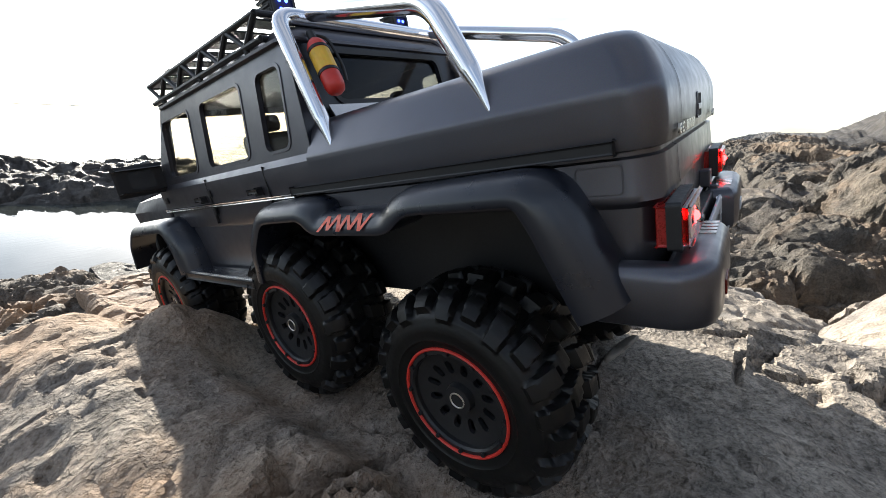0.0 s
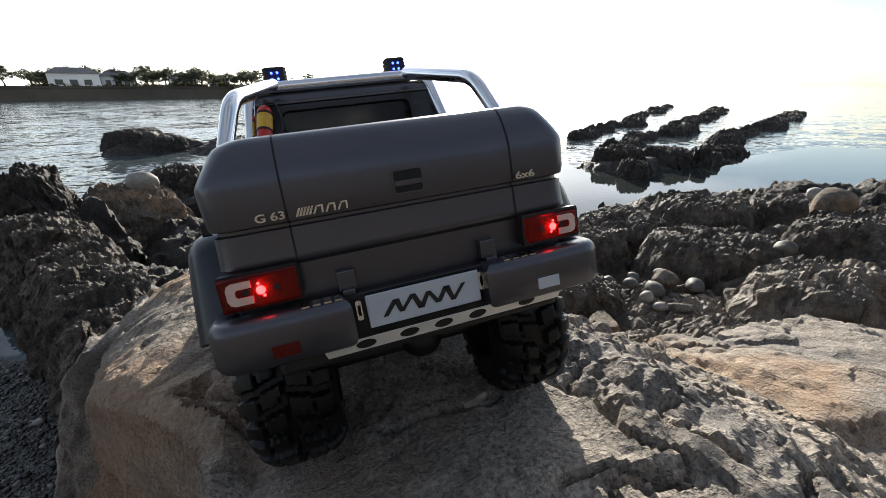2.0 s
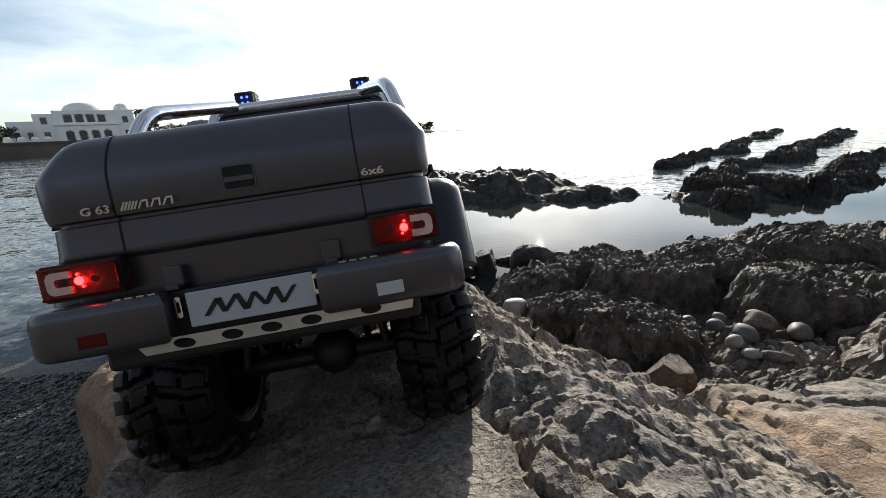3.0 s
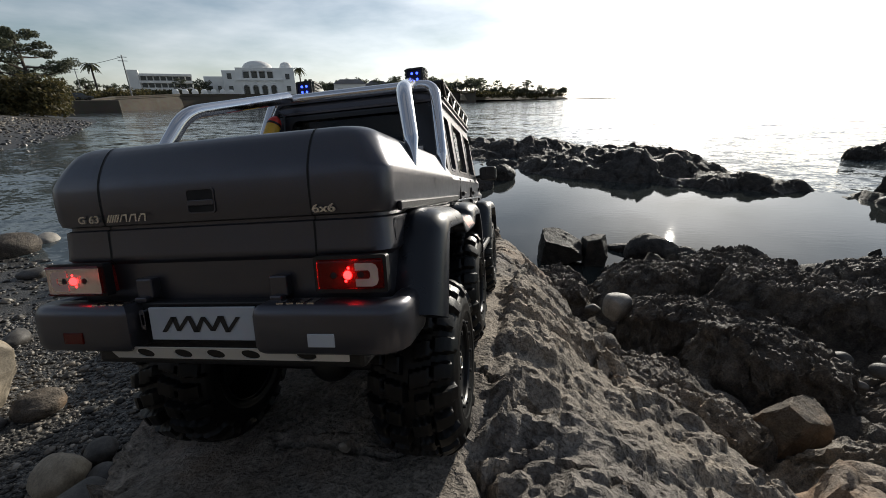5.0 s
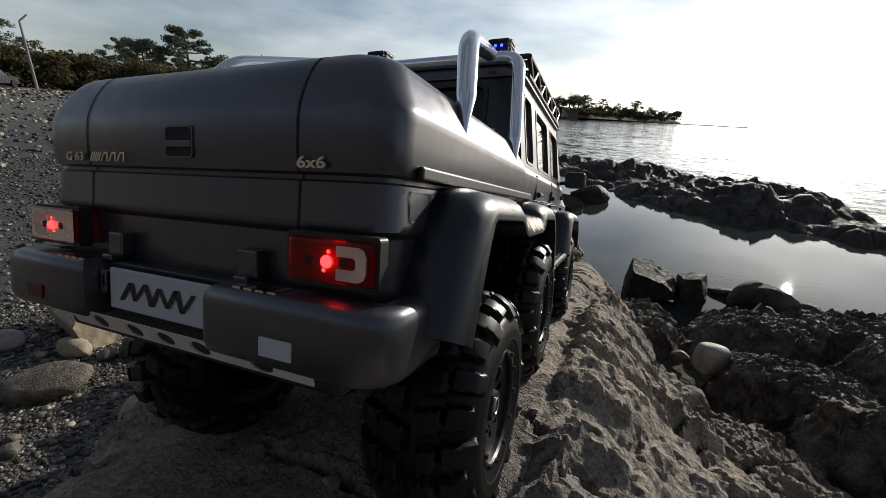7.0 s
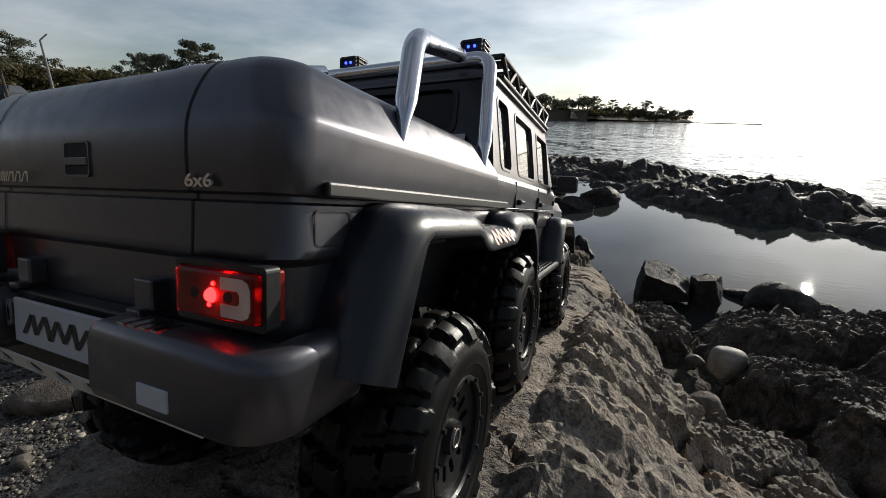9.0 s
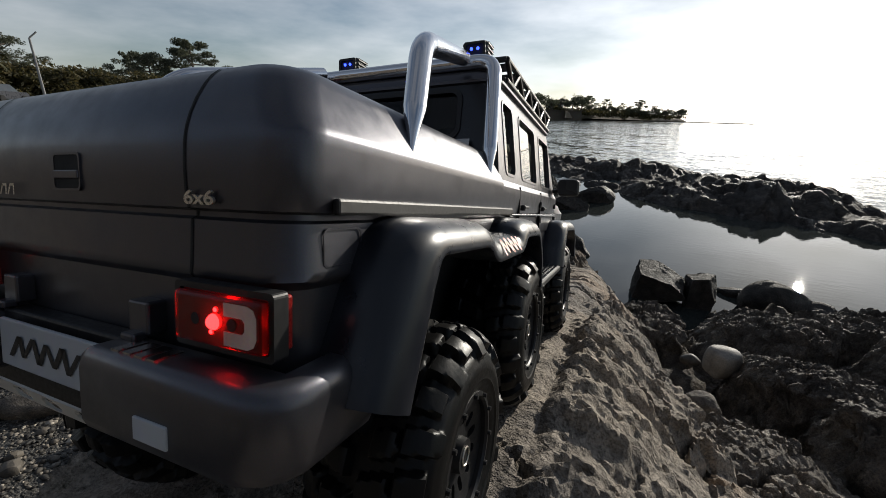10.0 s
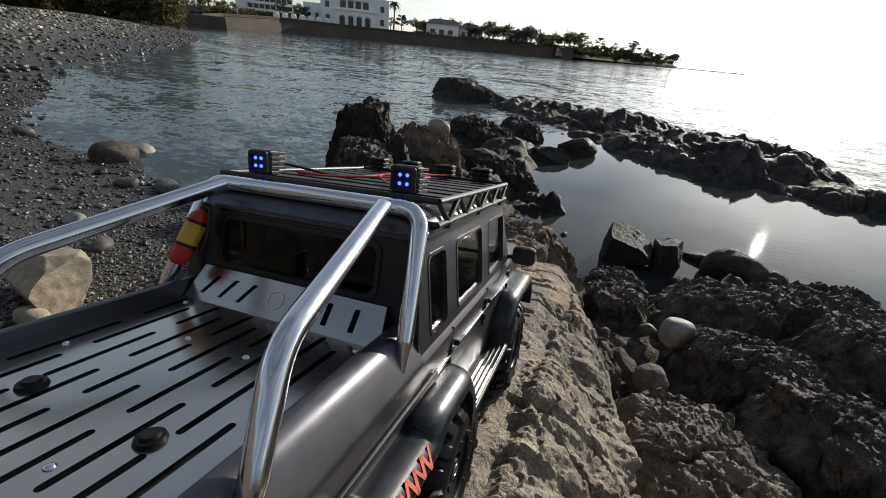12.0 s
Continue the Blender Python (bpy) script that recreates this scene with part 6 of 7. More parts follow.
for k in range(15):
    rnd = random.Random(1300 + k)
    x, y = rnd.uniform(1.9, 6.5), rnd.uniform(-1.2, 1.3)
    a = rnd.uniform(0.25, 0.6)
    low = float(np.interp(y, [-1.2, -0.3, 0.4, 1.3], [1.25, 1.1, 0.85, 0.62])) + 0.05 * max(0, x - 3) * (y < 0)
    stone("tumbled_rock", "broken brown rock tumbled on the shore", x, y, (a, a * rnd.uniform(0.6, 0.9), a * rnd.uniform(0.5, 0.8)), 1340 + k, rnd.choice((ROCK_RIDGE, ROCK_RIDGE, ROCK_BROWN)), z=low + rnd.uniform(-0.05, 0.08), turn=rnd.uniform(0, 180), tilt=rnd.uniform(-20, 20), facets=6, rough=0.07, detail=4, boxy=True, group="tumbled rocks on the shore")
# black rocks along the foot of the boulder, down to the water
for x, y, rx, ry, top, seed in ((-0.82, 1.45, 0.2, 0.34, 1.06, 181), (-1.2, 2.2, 0.24, 0.4, 0.86, 182), (-1.72, 3.1, 0.3, 0.45, 0.76, 183), (-2.4, 4.1, 0.36, 0.5, 0.76, 184)):
    crag("shore_rock", "black weathered rock at the foot of the boulder", x, y, rx, ry, top, seed, ROCK_DARK, 35, (0, 0), 2.6, 1.5, 0.9, "black shore rocks")

# on the shingle beach
stone("beige_block", "large pale beige angular block lying on shingle", -2.74, 1.12, (0.68, 0.42, 0.44), 204, BEIGE, turn=-8, tilt=7, facets=4, rough=0.03, detail=5, sink=0.2, boxy=True)
for k, (x, y, sx, sy, sz, m, txt) in enumerate([(-2.52, 0.9, 0.2, 0.12, 0.11, BEIGE, "oval pale stone lying beside the beige block"), (-2.24, 0.66, 0.36, 0.2, 0.15, ROCK_BROWN, "flat dark brown stone lying on shingle"),
                                                (-1.66, 0.77, 0.17, 0.19, 0.16, BEIGE, "round beige stone lying on dark shingle"), (-1.66, 0.93, 0.13, 0.11, 0.1, STONE_GREY, "grey stone beside the round beige one"),
                                                (-1.52, 0.83, 0.13, 0.12, 0.09, STONE_GREY, "brown stone at the foot of the boulder"), (-2.27, 1.12, 0.19, 0.15, 0.14, ROCK_TAN, "rough pale lump of rock on shingle"),
                                                (-1.36, 0.55, 0.36, 0.26, 0.22, STONE_GREY, "flat grey slab at the foot of the boulder"), (-2.35, 0.97, 0.09, 0.08, 0.06, STONE_GREY, "small dark stone on shingle"),
                                                (-2.9, 0.75, 0.2, 0.14, 0.1, STONE_PALE, "pale stone on shingle"), (-6.2, 3.58, 0.5, 0.34, 0.34, ROCK_DARK, "black rock at the water's edge"),
                                                (-6.35, 4.1, 0.32, 0.26, 0.24, STONE_PALE, "pale rounded rock at the water's edge"), (-4.5, 3.1, 0.4, 0.22, 0.14, STONE_GREY, "flat stone at the water's edge"),
                                                (-4.92, 2.92, 0.26, 0.18, 0.12, STONE_GREY, "grey stone near the water's edge"), (-8.4, 3.6, 0.24, 0.2, 0.16, STONE_GREY, "grey stone on the waterline"),
                                                (-3.3, 1.7, 0.2, 0.14, 0.1, STONE_GREY, "flat grey stone on shingle"), (-4.0, 1.9, 0.2, 0.15, 0.11, STONE_PALE, "pale stone on shingle")]):
    stone("beach_stone", txt, x, y, (sx, sy, sz), 220 + k, m, turn=47 * k, facets=5, rough=0.06, smooth=0.85, detail=4, group="stones on the beach", sink=0.18, category="stone")


def scatter(name, label, count, region, sizes, seed, keep):
    """Pebbles strewn over the ground, joined into one."""
    rnd = np.random.RandomState(seed)
    bm = bmesh.new()
    bmesh.ops.create_icosphere(bm, subdivisions=1, radius=1)
    base = np.array([v.co[:] for v in bm.verts])
    tris = np.array([[v.index for v in f.verts] for f in bm.faces])
    bm.free()
    x, y = rnd.uniform(region[0], region[1], count), rnd.uniform(region[2], region[3], count)
    h, rocky = land(x, y)
    ok = keep(x, y, h, rocky)
    x, y, h = x[ok], y[ok], h[ok]
    n = len(x)
    s = np.exp(rnd.normal(math.log(sizes[0]), sizes[1], n)).clip(sizes[0] * 0.4, sizes[2])
    shape = np.stack([s * rnd.uniform(0.8, 1.4, n), s * rnd.uniform(0.7, 1.1, n), s * rnd.uniform(0.4, 0.8, n)], -1)
    a = rnd.uniform(0, 2 * math.pi, n)
    wob = 1 + rnd.uniform(-0.16, 0.16, (n, len(base), 1))
    p = base[None] * wob * shape[:, None]
    c, q = np.cos(a)[:, None], np.sin(a)[:, None]
    px, py = p[..., 0] * c - p[..., 1] * q, p[..., 0] * q + p[..., 1] * c
    v = np.stack([px + x[:, None], py + y[:, None], p[..., 2] + (h + 0.25 * shape[:, 2])[:, None]], -1).reshape(-1, 3)
    f = (tris[None] + (np.arange(n) * len(base))[:, None, None]).reshape(-1, 3)
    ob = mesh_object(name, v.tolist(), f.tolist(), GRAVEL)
    return tagged(ob, label, "pebbles", kind="stuff")


on_beach = lambda x, y, h, rocky: (rocky < 0.4) & (h > -0.05)
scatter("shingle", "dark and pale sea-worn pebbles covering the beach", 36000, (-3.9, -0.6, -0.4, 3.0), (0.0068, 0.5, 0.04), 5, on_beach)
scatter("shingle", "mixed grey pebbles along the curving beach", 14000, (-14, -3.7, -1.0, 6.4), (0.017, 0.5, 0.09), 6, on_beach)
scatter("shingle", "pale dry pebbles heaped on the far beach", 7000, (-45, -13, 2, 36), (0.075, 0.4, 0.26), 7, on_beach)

# ---- far shore across the bay ----
def at(az, dist, z=0.0):
    """A place by its bearing from straight ahead, to the right, its distance and height."""
    return Vector((dist * math.sin(radians(az)), dist * math.cos(radians(az)), z))


def leaf_cloud(clumps, count, size, seed, flat=1.0):
    """Many small leaf faces gathered in clumps (centre, radii)."""
    rnd = random.Random(seed)
    bm = bmesh.new()
    weights = [r[0] * r[1] for _, r in clumps]
    for c, r in rnd.choices(clumps, weights, k=count):
        d = Vector((rnd.gauss(0, 1), rnd.gauss(0, 1), rnd.gauss(0, 1))).normalized() * rnd.uniform(0.45, 1.0)
        p = Vector(c) + Vector((d.x * r[0], d.y * r[1], d.z * r[2]))
        u = Vector((rnd.gauss(0, 1), rnd.gauss(0, 1), rnd.gauss(0, flat))).normalized()
        w = u.orthogonal().normalized()
        w.rotate(Matrix.Rotation(rnd.uniform(0, 6.28), 3, u))
        s = size * rnd.uniform(0.6, 1.5)
        bm.faces.new([bm.verts.new(p + u * s * a + w * s * 0.5 * b) for a, b in ((-0.5, 0), (0, -0.5), (0.6, 0), (0, 0.5))])
    return bm


def pine(seed, height=9.0, spread_=4.5, leaves=1500):
    """A wind-swept pine: bent trunk, crooked rising limbs, layered pads of needle tufts with gaps between them."""
    rnd = random.Random(seed)
    tree = thing("pine_tree", "dark wind-swept pine with flat layered crown", "tree", group="pines along the shore")
    bend = [Vector((0, 0, 0))]
    for k in range(1, 6):
        bend.append(Vector((0.16 * k * rnd.uniform(-1, 1.6), 0.12 * k * rnd.uniform(-1, 1), height * 0.9 * k / 5)))
    bm = tube(bend, height * 0.03, taper=(1.3, 1.0, 0.8, 0.6, 0.4, 0.2), segments=8)
    clumps = []
    for k in range(15):
        f = 0.34 + 0.64 * k / 14
        i = min(4, int(f * 5))
        root = bend[i].lerp(bend[i + 1], f * 5 - i)
        a = k * 2.4 + rnd.uniform(-0.5, 0.5)
        reach = spread_ * (1.1 - 0.75 * ((f - 0.34) / 0.64) ** 1.5) * rnd.uniform(0.5, 1.0)
        tip = root + Vector((math.cos(a) * reach, math.sin(a) * reach, reach * rnd.uniform(0.05, 0.35)))
        knee = root.lerp(tip, 0.5) + Vector((rnd.uniform(-0.1, 0.1), rnd.uniform(-0.1, 0.1), rnd.uniform(-0.1, 0.06))) * reach
        tube([root, knee, tip], height * 0.011, bm, 6, (1.3, 0.8, 0.35))
        for t in (0.45, 0.65, 0.8, 0.92, 1.02, 1.1):
            p = root.lerp(tip, t) if t > 0.5 else root.lerp(knee, 2 * t)
            p = p + Vector((rnd.gauss(0, 0.13), rnd.gauss(0, 0.13), rnd.uniform(0.0, 0.1))) * reach
            r = height * rnd.uniform(0.04, 0.09)
            clumps.append((p + Vector((0, 0, rnd.uniform(-0.3, 0.5) * r)), (r * 1.2, r * 1.2, r * 0.75)))
    part("trunk", bm, BARK, tree, smooth=True)
    part("crown", leaf_cloud(clumps, leaves, 0.026 * height, seed, 0.9), PINE, tree)
    return tree


def broadleaf(seed, height=6.0):
    rnd = random.Random(seed)
    tree = thing("shore_tree", "dark rounded evergreen tree on the far shore", "tree", group="trees along the far shore")
    bm = tube([(0, 0, 0), (0.1, 0, height * 0.3), (0.2, 0.1, height * 0.6)], height * 0.04, taper=(1.2, 0.9, 0.5), segments=8)
    clumps = []
    for k in range(12):
        a, f = k * 2.4, rnd.uniform(0.35, 0.95)
        r = height * 0.36 * math.sin(math.pi * min(0.93, f)) ** 0.6 * rnd.uniform(0.5, 1.1)
        c = Vector((math.cos(a) * r, math.sin(a) * r, height * f))
        tube([(0.1, 0, height * 0.35), c], height * 0.012, bm, 6, (1.0, 0.4))
        clumps.append((c, (height * rnd.uniform(0.13, 0.22), height * rnd.uniform(0.13, 0.22), height * rnd.uniform(0.08, 0.14))))
    part("trunk", bm, BARK, tree, smooth=True)
    part("crown", leaf_cloud(clumps, 900, 0.075 * height, seed), PINE, tree)
    return tree


def palm(seed, height=6.0, fronds=18):
    rnd = random.Random(seed)
    tree = thing("palm_tree", "palm with a ragged head of drooping fronds", "tree", group="palms along the shore")
    part("trunk", tube([(0, 0, 0), (0.1, 0, height * 0.5), (0.05, 0, height)], height * 0.03, taper=(1.2, 0.9, 0.8), segments=8), BARK, tree, smooth=True)
    bm = bmesh.new()
    for k in range(fronds):
        a, lift, reach = k * 2.4, rnd.uniform(-0.2, 0.9), rnd.uniform(1.3, 1.9)
        spine = [Vector((math.cos(a) * reach * t, math.sin(a) * reach * t, height + lift * t * 1.2 - 1.5 * t * t)) for t in (0, 0.3, 0.6, 0.85, 1.0)]
        side = Vector((-math.sin(a), math.cos(a), 0))
        for p, q, w in zip(spine, spine[1:], (0.22, 0.3, 0.24, 0.1)):
            for e in (-1, 1):
                bm.faces.new([bm.verts.new(v) for v in (p, q, q + side * e * w + Vector((0, 0, -0.15)), p + side * e * w + Vector((0, 0, -0.15)))])
    part("crown", bm, PALM, tree)
    return tree


def facing(p, turn=0.0, scale=1.0):
    """A pose at p turned to look back at the lookout."""
    return Matrix.Translation(p) @ pose(0, 0, 0, 0, 0, math.degrees(math.atan2(-p.x, p.y)) + turn) @ Matrix.Scale(scale, 4)


# sea wall and the land behind it
LINE = [(-57, 108), (-52, 121), (-48, 134), (-42, 150), (-33, 166), (-24, 178), (-14, 190), (-6, 205)]
TOP = 4.0
wall = thing("sea_wall", "long weathered brown concrete sea wall across the bay", "sea wall", kind="structure")
TOPS = [1.5, 1.9, 3.2, TOP, TOP, TOP, TOP, TOP]
for (a0, d0), (a1, d1), t0, t1 in zip(LINE, LINE[1:], TOPS, TOPS[1:]):
    p, q = at(a0, d0), at(a1, d1)
    way = (q - p).normalized()
    out = Vector((way.y, -way.x, 0))
    if out.dot(p) > 0:
        out = -out
    ring = lambda h: [(-0.3, 0.9), (h - 0.4, 0.15), (h - 0.4, 0.35), (h, 0.35), (h, -0.6), (-0.3, -0.8)]
    part("wall_length", loft([[tuple(e + out * o + Vector((0, 0, z))) for z, o in ring(h)] for e, h in ((p, t0), (q, t1))]), CONCRETE, wall)
    part("wall_cap", loft([[tuple(e + out * o + Vector((0, 0, z))) for z, o in ((h, 0.45), (h + 0.25, 0.45), (h + 0.25, -0.7), (h, -0.7))] for e, h in ((p, t0), (q, t1))]), CONCRETE, wall)
bm = bmesh.new()
near = [at(a, d + 0.5, h - 0.1) for (a, d), h in zip(LINE, TOPS)]
far = [at(a, 420, TOP + 0.6) for a, d in LINE]
for a, b, c, d in zip(near, near[1:], far[1:], far):
    bm.faces.new([bm.verts.new(v) for v in (a, b, c, d)])
bmesh.ops.remove_doubles(bm, verts=bm.verts, dist=1e-4)
tagged(part("far_shore", bm, FAR_LAND), "low scrubby land behind the sea wall", "land", kind="structure")


def headland():
    """Low wooded point running out into the sea, as a ridged strip."""
    verts, faces = [], []
    ns, nt = 90, 12
    for i in range(ns + 1):
        f = i / ns
        az, d = -8 + 20.5 * f, 205 + 190 * f
        crest = (4.6 * (1 - f / 0.68) ** 0.4 if f < 0.68 else 0.0) + 0.85 + 0.7 * (noise.noise(Vector((f * 30, 2, 0))) + 0.3) * (f < 0.7)
        for j in range(nt + 1):
            g = j / nt
            wide = 40 * (1 - 0.85 * f)
            z = -0.3 + crest * math.sin(math.pi * min(1, g * 1.4 + 0.02)) ** 0.55 if g < 0.7 else crest * (1 - g) - 0.3
            verts.append(tuple(at(az, d + wide * (g - 0.3) + 1.5 * noise.noise(Vector((f * 60, g * 5, 1))), max(z, -0.3) + 0.25 * noise.noise(Vector((f * 120, g * 9, 4))))))
    for i in range(ns):
        for j in range(nt):
            k = i * (nt + 1) + j
            faces.append((k, k + nt + 1, k + nt + 2, k + 1))
    ob = mesh_object("headland", verts, faces, FAR_LAND)
    return tagged(ob, "low scrubby headland running out into the sea", "land", kind="structure")


headland()


def villa():
    """White villa: arcade of round arches below, loggia above, dome between two round turrets."""
    house = thing("villa", "large white villa with arched arcade and shallow domed roof", "house", facing(at(-33.3, 176, TOP)))
    arch_ring = lambda cx, w, h, steps=8: [(cx - w, 0.05), (cx + w, 0.05), (cx + w, h)] + [(cx + w * math.cos(math.pi * k / steps), h + w * math.sin(math.pi * k / steps)) for k in range(1, steps)] + [(cx - w, h)]
    lay = lambda y: (lambda u, v, d: (u, y + d, v))
    arches = [arch_ring(-4.6 + 3.05 * k, 1.05, 2.4) for k in range(4)]
    part("wall", plate([(-7.5, 0), (7.5, 0), (7.5, 5.0), (-7.5, 5.0)], arches, lay(-5), 0.6), WHITEWASH, house)
    loggia = [rounded(-5.3 + 2.7 * k, 5.7, -3.1 + 2.7 * k, 8.2, 0.3) for k in range(4)]
    part("wall", plate([(-7.5, 5.0), (7.5, 5.0), (7.5, 9.2), (-7.5, 9.2)], loggia, lay(-4.6), 0.6), WHITEWASH, house)
    part("ledge", box((-7.8, -5.5, 4.9), (7.8, -4.2, 5.3)), WHITEWASH, house)
    part("inner_wall", box((-7.2, -1.4, 0), (7.2, 6, 9.0)), WHITEWASH, house)
    for k in range(4):
        part("door", box((-5.4 + 3.05 * k, -1.5, 0.1), (-3.8 + 3.05 * k, -1.38, 3.0)), DARK_PANE, house)
        part("window", box((-5.1 + 2.7 * k, -1.5, 5.9), (-3.3 + 2.7 * k, -1.38, 8.0)), DARK_PANE, house)
    dome = [[(r * math.cos(2 * math.pi * k / 24), 1 + r * math.sin(2 * math.pi * k / 24), z) for k in range(24)] for r, z in ((5.2, 9.1), (5.1, 9.9), (4.4, 10.8), (3.0, 11.5), (1.4, 11.85), (0.3, 11.95))]
    part("roof", loft(dome), WHITEWASH, house, smooth=True)
    for x, w, h in ((-9.7, 2.3, 8.3), (9.8, 2.5, 9.4)):
        wing = part("wing", box((x - w, -4.4, 0), (x + w, 4, h), 0.15), WHITEWASH, house)
        for z in (1.2, 5.4):
            part("window", box((x - 0.7, -4.5, z), (x + 0.7, -4.35, z + 1.9)), DARK_PANE, wing)
    turret = [[(9.8 + r * math.cos(2 * math.pi * k / 16), -1 + r * math.sin(2 * math.pi * k / 16), z) for k in range(16)] for r, z in ((2.2, 9.3), (2.1, 10.2), (1.5, 11.1), (0.4, 11.5))]
    part("turret_roof", loft(turret), WHITEWASH, house, smooth=True)
    part("side_wing", box((-18.0, -3.5, 0), (-11.8, 4, 6.3), 0.1), WHITEWASH, house)
    for k in range(2):
        part("window", box((-16.8 + 2.8 * k, -3.6, 1.0), (-15.6 + 2.8 * k, -3.45, 3.2)), DARK_PANE, house)
    return house


villa()


def hotel():
    """White four-storey block with long balconies."""
    house = thing("hotel", "white flat-roofed block with long balconies and dark windows", "building", facing(at(-43.3, 190, TOP), 0, 0.8))
    part("wall", box((-10, 0, 0), (12, 8, 9.6), 0.1), WHITEWASH, house)
    part("stair_tower", box((-13, -0.6, 0), (-8.5, 7, 11.2), 0.1), WHITEWASH, house)
    for f in range(3):
        z = 0.6 + 3.0 * f
        part("balcony", box((-8.4, -1.6, z + 2.1), (12, 0.0, z + 2.4)), WHITEWASH, house)
        part("balcony_rail", box((-8.4, -1.62, z + 2.4), (12, -1.5, z + 3.1)), WHITEWASH, house)
        for k in range(8):
            part("window", box((-8.0 + 2.5 * k, -0.12, z + 0.3), (-6.0 + 2.5 * k, 0.02, z + 2.0)), DARK_PANE, house)
    return house


hotel()


def small_house(az, d, w, h, roof_material, label):
    house = thing("house", label, "house", facing(at(az, d, TOP)), group="houses behind the sea wall")
    part("wall", box((-w, -3, 0), (w, 3, h), 0.05), WHITEWASH, house)
    part("roof", loft([[(-w - 0.5, -3.6, h), (w + 0.5, -3.6, h), (w + 0.5, 3.6, h), (-w - 0.5, 3.6, h)], [(-w * 0.6, -0.3, h + 2), (w * 0.6, -0.3, h + 2), (w * 0.6, 0.3, h + 2), (-w * 0.6, 0.3, h + 2)]]), roof_material, house)
    for k in range(3):
        part("window", box((-w * 0.75 + k * w * 0.55, -3.08, 1.0), (-w * 0.75 + k * w * 0.55 + w * 0.3, -2.95, 2.6)), DARK_PANE, house)
    return house


small_house(-22.5, 200, 7, 4.6, ROOF_GREY, "pale house with a grey hipped roof among trees")
small_house(-19.0, 205, 5, 4.0, ROOF_GREY, "low pale house half hidden by trees")
small_house(-13.0, 212, 5, 3.6, WHITEWASH, "low white house behind the sea wall")
small_house(-9.5, 216, 4, 3.0, ROOF_GREY, "small grey-roofed house near the headland")

# white drum tanks in a row on the quay
def tank():
    t = thing("quay_block", "white domed block standing in a row on the sea wall", "block", group="white blocks on the quay")
    part("base", box((-0.9, -0.6, 0), (0.9, 0.6, 1.0), 0.1), WHITEWASH, t)
    part("dome", loft([[(r * math.cos(2 * math.pi * k / 12), r * 0.6 * math.sin(2 * math.pi * k / 12), z) for k in range(12)] for r, z in ((0.8, 1.0), (0.7, 1.35), (0.3, 1.55))]), WHITEWASH, t, smooth=True)
    return t


first = tank()
for k in range(7):
    p = at(-42.3 + 0.95 * k, 151.5 + 1.8 * k, TOP + 0.15)
    if k == 0:
        first.matrix_basis = facing(p)
    else:
        copy_thing(first, facing(p))

# trees
big = pine(1, 9.4, 6.4, 13000)
big.matrix_basis = facing(at(-54.2, 78, 1.6), 40)
pines = [big, pine(2, 8.0, 4.6, 6000), pine(3, 7.0, 4.0, 5000)]
pines[1].matrix_basis = facing(at(-58.6, 80, 1.6), 0, 0.95)
pines[2].matrix_basis = facing(at(-69.0, 66, 1.6), 10, 1.0)
for k, (az, d, z, s) in enumerate([(-59, 88, 1.6, 0.85), (-63, 90, 1.6, 0.72), (-71.5, 70, 1.6, 0.95), (-54.6, 92, 1.6, 0.62), (-41.6, 172, TOP, 0.75), (-29, 186, TOP, 0.7), (-27.6, 188, TOP, 0.65), (-16.5, 205, TOP, 1.1), (-12, 214, TOP, 1.1), (-5.4, 232, TOP, 0.85), (-3.2, 240, 4.4, 0.9), (-1.2, 248, 4.2, 0.75), (0.8, 262, 4.0, 0.8), (2.4, 270, 3.8, 0.7), (4.2, 282, 3.2, 0.6)]):
    copy_thing(pines[k % 3], facing(at(az, d, z), 37 * k, s))
broad = broadleaf(11, 6.5)
broad.matrix_basis = facing(at(-39.5, 168, TOP))
for k in range(30):
    rnd = random.Random(500 + k)
    az = -26 + 20.5 * k / 30 + rnd.uniform(-0.4, 0.4)
    copy_thing(broad, facing(at(az, 199 + rnd.uniform(0, 14) + max(0, az + 8) * 4, TOP), 50 * k, rnd.uniform(0.8, 1.5)))
for k in range(30):
    rnd = random.Random(560 + k)
    az = -6 + 12 * k / 30 + rnd.uniform(-0.3, 0.3)
    copy_thing(broad, facing(at(az, 222 + 4.4 * (az + 6), 2.4), 50 * k, rnd.uniform(0.55, 1.05)))
for k in range(9):
    rnd = random.Random(590 + k)
    copy_thing(broad, facing(at(-54 + 2.0 * k, 195 + rnd.uniform(0, 12), TOP), 70 * k, rnd.uniform(0.8, 1.2)))
palms = palm(21, 6.0)
palms.matrix_basis = facing(at(-30.0, 178, TOP), 0, 1.35)
for k, (az, d, z, s) in enumerate([(-28.6, 180, TOP, 1.2), (-49.2, 190, TOP, 1.3), (-70.5, 47, 1.3, 0.42), (-72.3, 46, 1.3, 0.4)]):
    copy_thing(palms, facing(at(az, d, z), 40 * k, s))

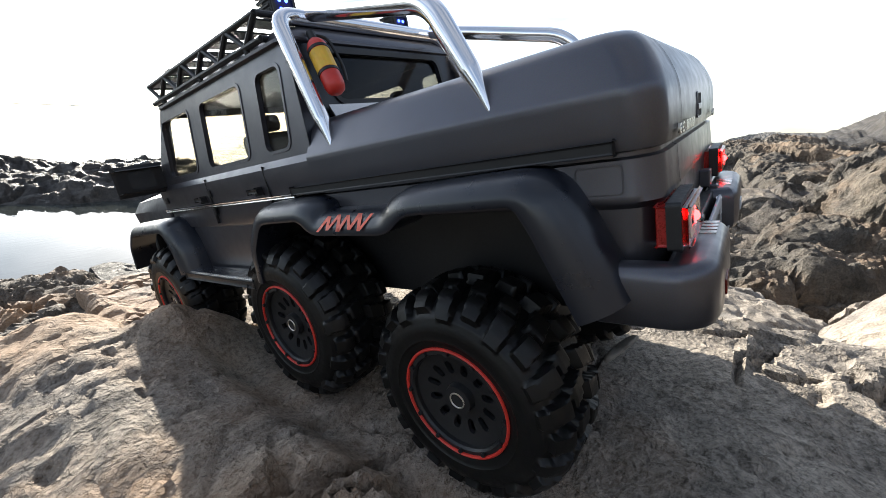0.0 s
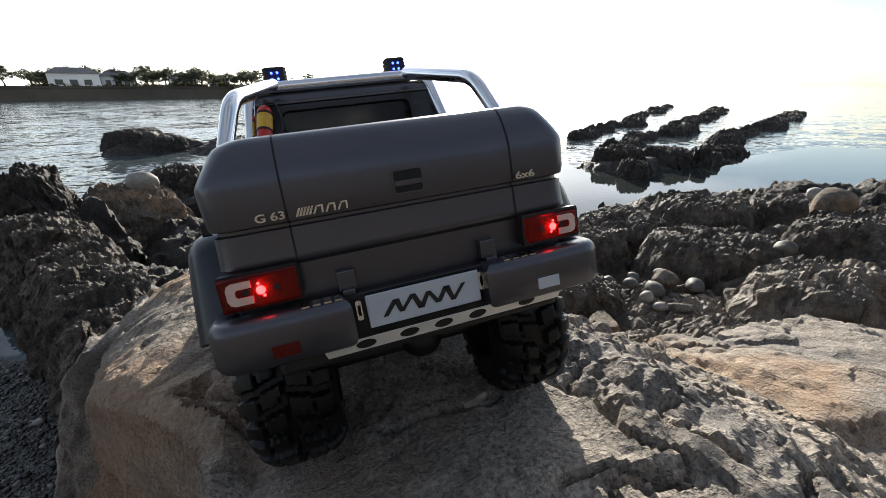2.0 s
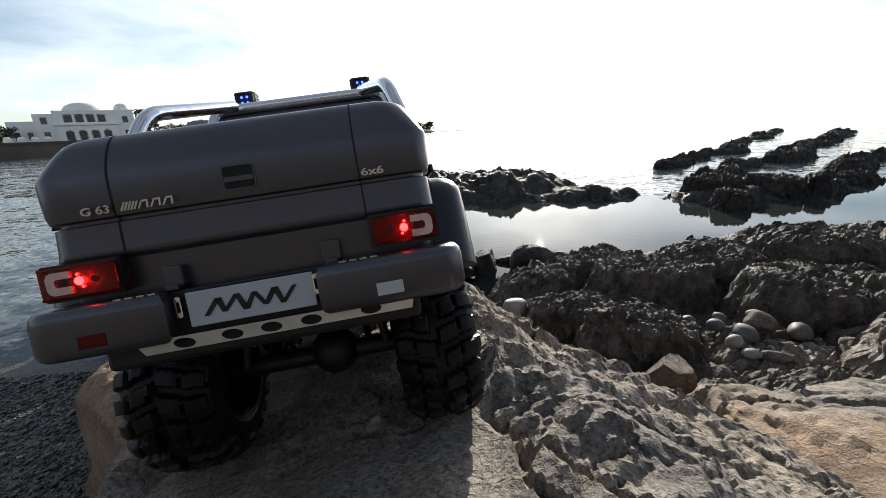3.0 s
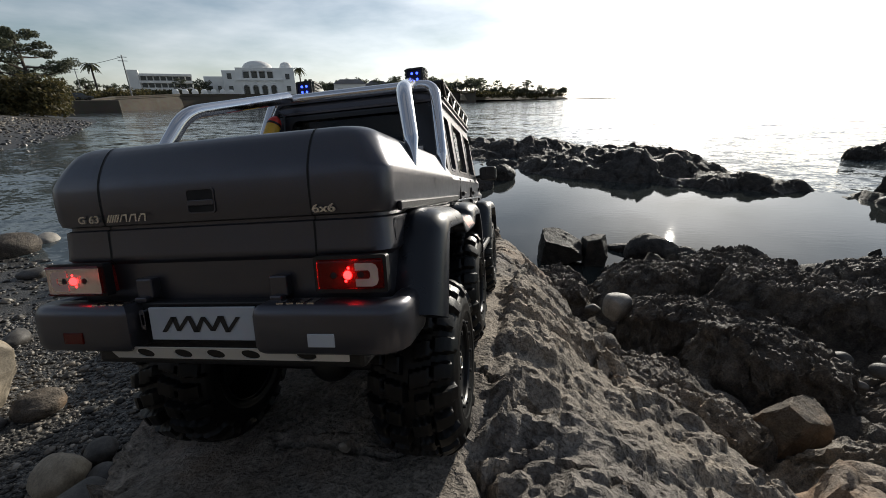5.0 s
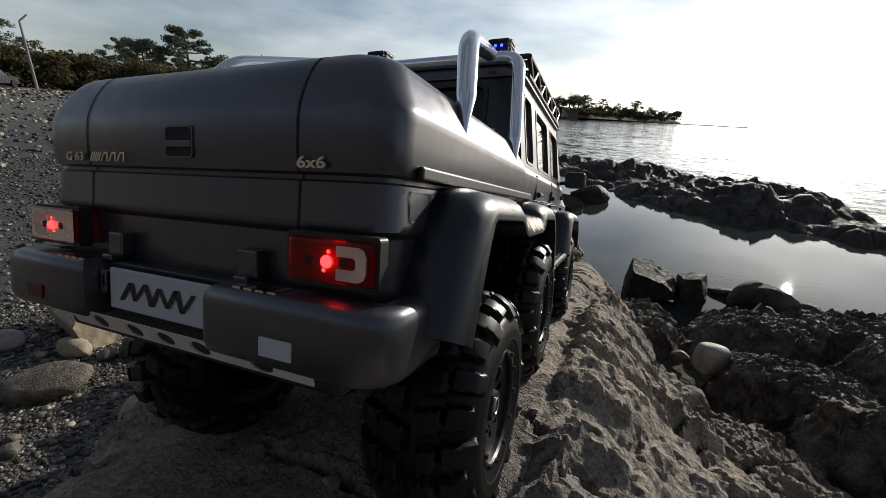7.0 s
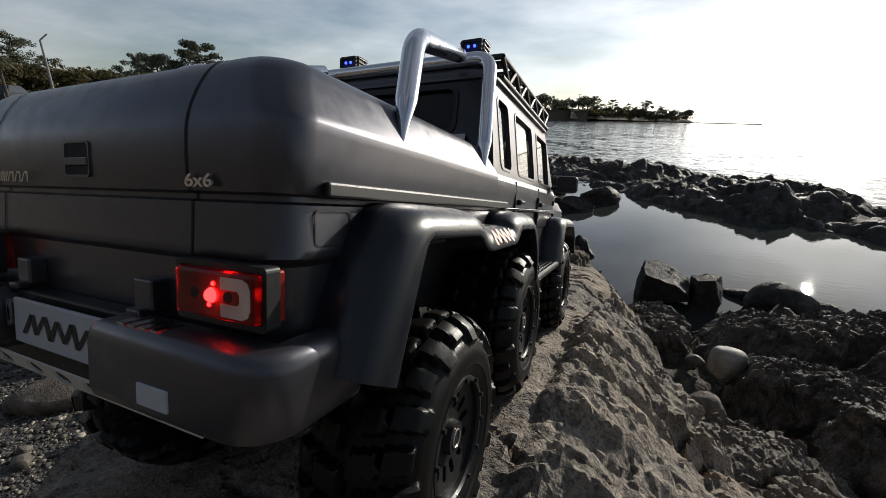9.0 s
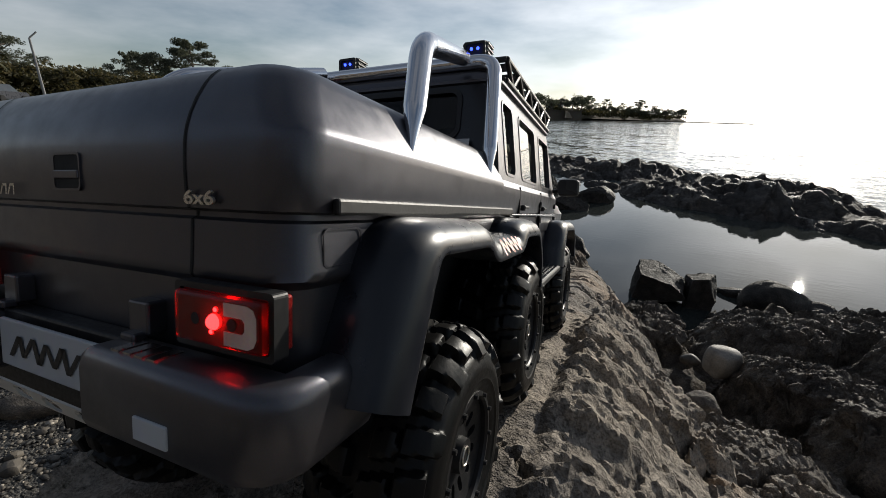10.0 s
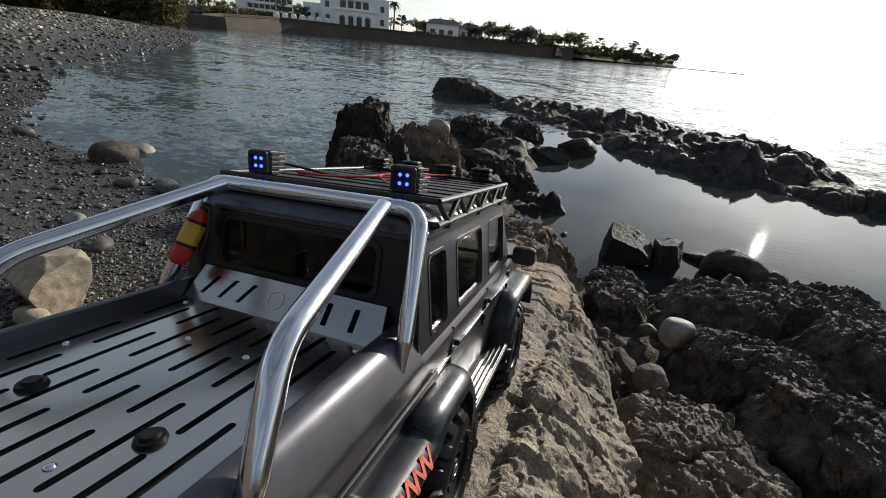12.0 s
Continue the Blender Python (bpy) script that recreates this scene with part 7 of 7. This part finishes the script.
# dense shrubs on the beach head
clumps = []
rnd = random.Random(77)
for k in range(460):
    f = rnd.random()
    az, d = -78 + 26.2 * f, 60 + 7 * f + rnd.uniform(-2.5, 3.5)
    h = rnd.uniform(0.0, 1.0) ** 0.8 * (6.0 - 1.6 * f)
    p = at(az, d - 1.5 * (1 - h / 6.0), 0.9 + h * 0.75)
    clumps.append((p, (rnd.uniform(0.8, 1.6), rnd.uniform(0.8, 1.6), rnd.uniform(0.5, 1.1))))
ob = part("shrubs", leaf_cloud(clumps, 72000, 0.34, 9), SHRUB)
tagged(ob, "dense dark green and russet shrubs at the head of the beach", "shrubs", kind="stuff")


clumps = []
for k in range(160):
    f = k / 160
    az = -26 + 31.5 * f
    d = 197 + 8 * f + max(0, az + 8) * 5.2 + rnd.uniform(-2, 6)
    clumps.append((at(az, d, 3.6 - 1.8 * max(0, f - 0.6) + rnd.uniform(-0.6, 1.0)), (rnd.uniform(1.6, 3.2), rnd.uniform(1.6, 3.2), rnd.uniform(0.8, 1.9))))
ob = part("thicket", leaf_cloud(clumps, 11000, 0.95, 19), SHRUB)
tagged(ob, "low dark thicket along the far shore and headland", "shrubs", kind="stuff")


clumps = []
for k in range(120):
    f = k / 120
    az = -60 + 20 * f
    p = at(az, 132 + 46 * f + rnd.uniform(-5, 6), 2.2 + 1.6 * f + rnd.uniform(0, 1.8))
    clumps.append((p, (rnd.uniform(1.5, 2.8), rnd.uniform(1.5, 2.8), rnd.uniform(0.9, 1.8))))
ob = part("hedge", leaf_cloud(clumps, 12000, 0.7, 29), SHRUB)
tagged(ob, "dense russet and green hedge behind the parked cars", "shrubs", kind="stuff")


def utility_pole(height, arms):
    t = thing("utility_pole", "grey utility pole with cross arms", "pole", group="utility poles")
    part("shaft", tube([(0, 0, 0), (0, 0, height)], 0.16, taper=(1.2, 0.8), segments=10), POLE_GREY, t)
    for k in range(arms):
        part("cross_arm", box((-1.0, -0.08, height - 0.6 - 0.9 * k), (1.0, 0.08, height - 0.45 - 0.9 * k)), POLE_GREY, t)
    return t


pole = utility_pole(10.5, 2)
pole.matrix_basis = facing(at(-46.4, 140, TOP - 1))
for az, d, z, s in ((-54.0, 150, TOP - 1, 0.8), (-50.5, 170, TOP, 0.75), (-7.2, 218, TOP, 0.8), (-8.4, 222, TOP, 0.7)):
    copy_thing(pole, facing(at(az, d, z), 0, s))
lamp_post = thing("lamp_post", "thin grey pole standing on the beach", "pole", facing(at(-67.2, 48, 1.3)))
part("shaft", tube([(0, 0, 0), (0, 0, 5.0)], 0.09, taper=(1.2, 0.8), segments=10), POLE_GREY, lamp_post)
part("lamp_arm", tube([(0, 0, 5.0), (0.5, 0, 5.5)], 0.06, segments=8), POLE_GREY, lamp_post)
wire = tube([at(-54.0, 150, TOP + 7.0).lerp(at(-46.4, 140, TOP + 9.0), t / 12) + Vector((0, 0, -1.2 * math.sin(math.pi * t / 12))) for t in range(13)], 0.05, segments=5)
tagged(part("power_line", wire, POLE_GREY), "thin power line slung between poles", "cable")


def car(material, label, m):
    t = thing("car", label, "car", m, group="parked cars")
    body = [[(-2.1, y, 0.35), (2.1, y, 0.35), (2.15, y, 0.75), (1.9, y, 0.9), (-2.0, y, 0.95), (-2.15, y, 0.75)] for y in (-0.85, 0.85)]
    part("body", loft(body), material, t)
    part("cabin", loft([[(-1.5, -0.8, 0.93), (1.0, -0.8, 0.9), (1.0, 0.8, 0.9), (-1.5, 0.8, 0.93)], [(-1.0, -0.65, 1.45), (0.4, -0.65, 1.45), (0.4, 0.65, 1.45), (-1.0, 0.65, 1.45)]]), DARK_PANE, t)
    part("roof", box((-0.95, -0.62, 1.44), (0.35, 0.62, 1.48)), material, t)
    for x in (-1.3, 1.3):
        for y in (-0.86, 0.86):
            part("wheel", drum(bmesh.new(), (x, y - 0.08, 0.32), (x, y + 0.08, 0.32), 0.32, None, 16), RUBBER, t)
    return t


first = car(CAR_PALE, "pale car parked on the quay", facing(at(-53.2, 112, 2.5), 25))
other = car(CAR_DARK, "dark car parked on the quay", facing(at(-51.6, 113, 2.5), 15))
copy_thing(first, facing(at(-52.4, 115, 2.5), 20))
copy_thing(other, facing(at(-50.8, 114, 2.5), 20))
copy_thing(other, facing(at(-70.3, 50, 1.35), 60))
bm = box((-9, -2, -2.8), (9, 12, 0.0), 0.2)
quay = part("quay", bm, CONCRETE)
quay.matrix_world = facing(at(-52.3, 112, 2.5))
tagged(quay, "raised concrete quay with parked cars", "quay", kind="structure")
van = thing("van", "white delivery van parked behind the cars", "van", facing(at(-54.2, 116, 2.5)), group="parked cars")
part("body", box((-1.0, -2, 0.4), (1.0, 2, 2.3), 0.15), WHITEWASH, van)
part("windscreen", box((-0.9, -2.05, 1.3), (0.9, -1.98, 2.0)), DARK_PANE, van)
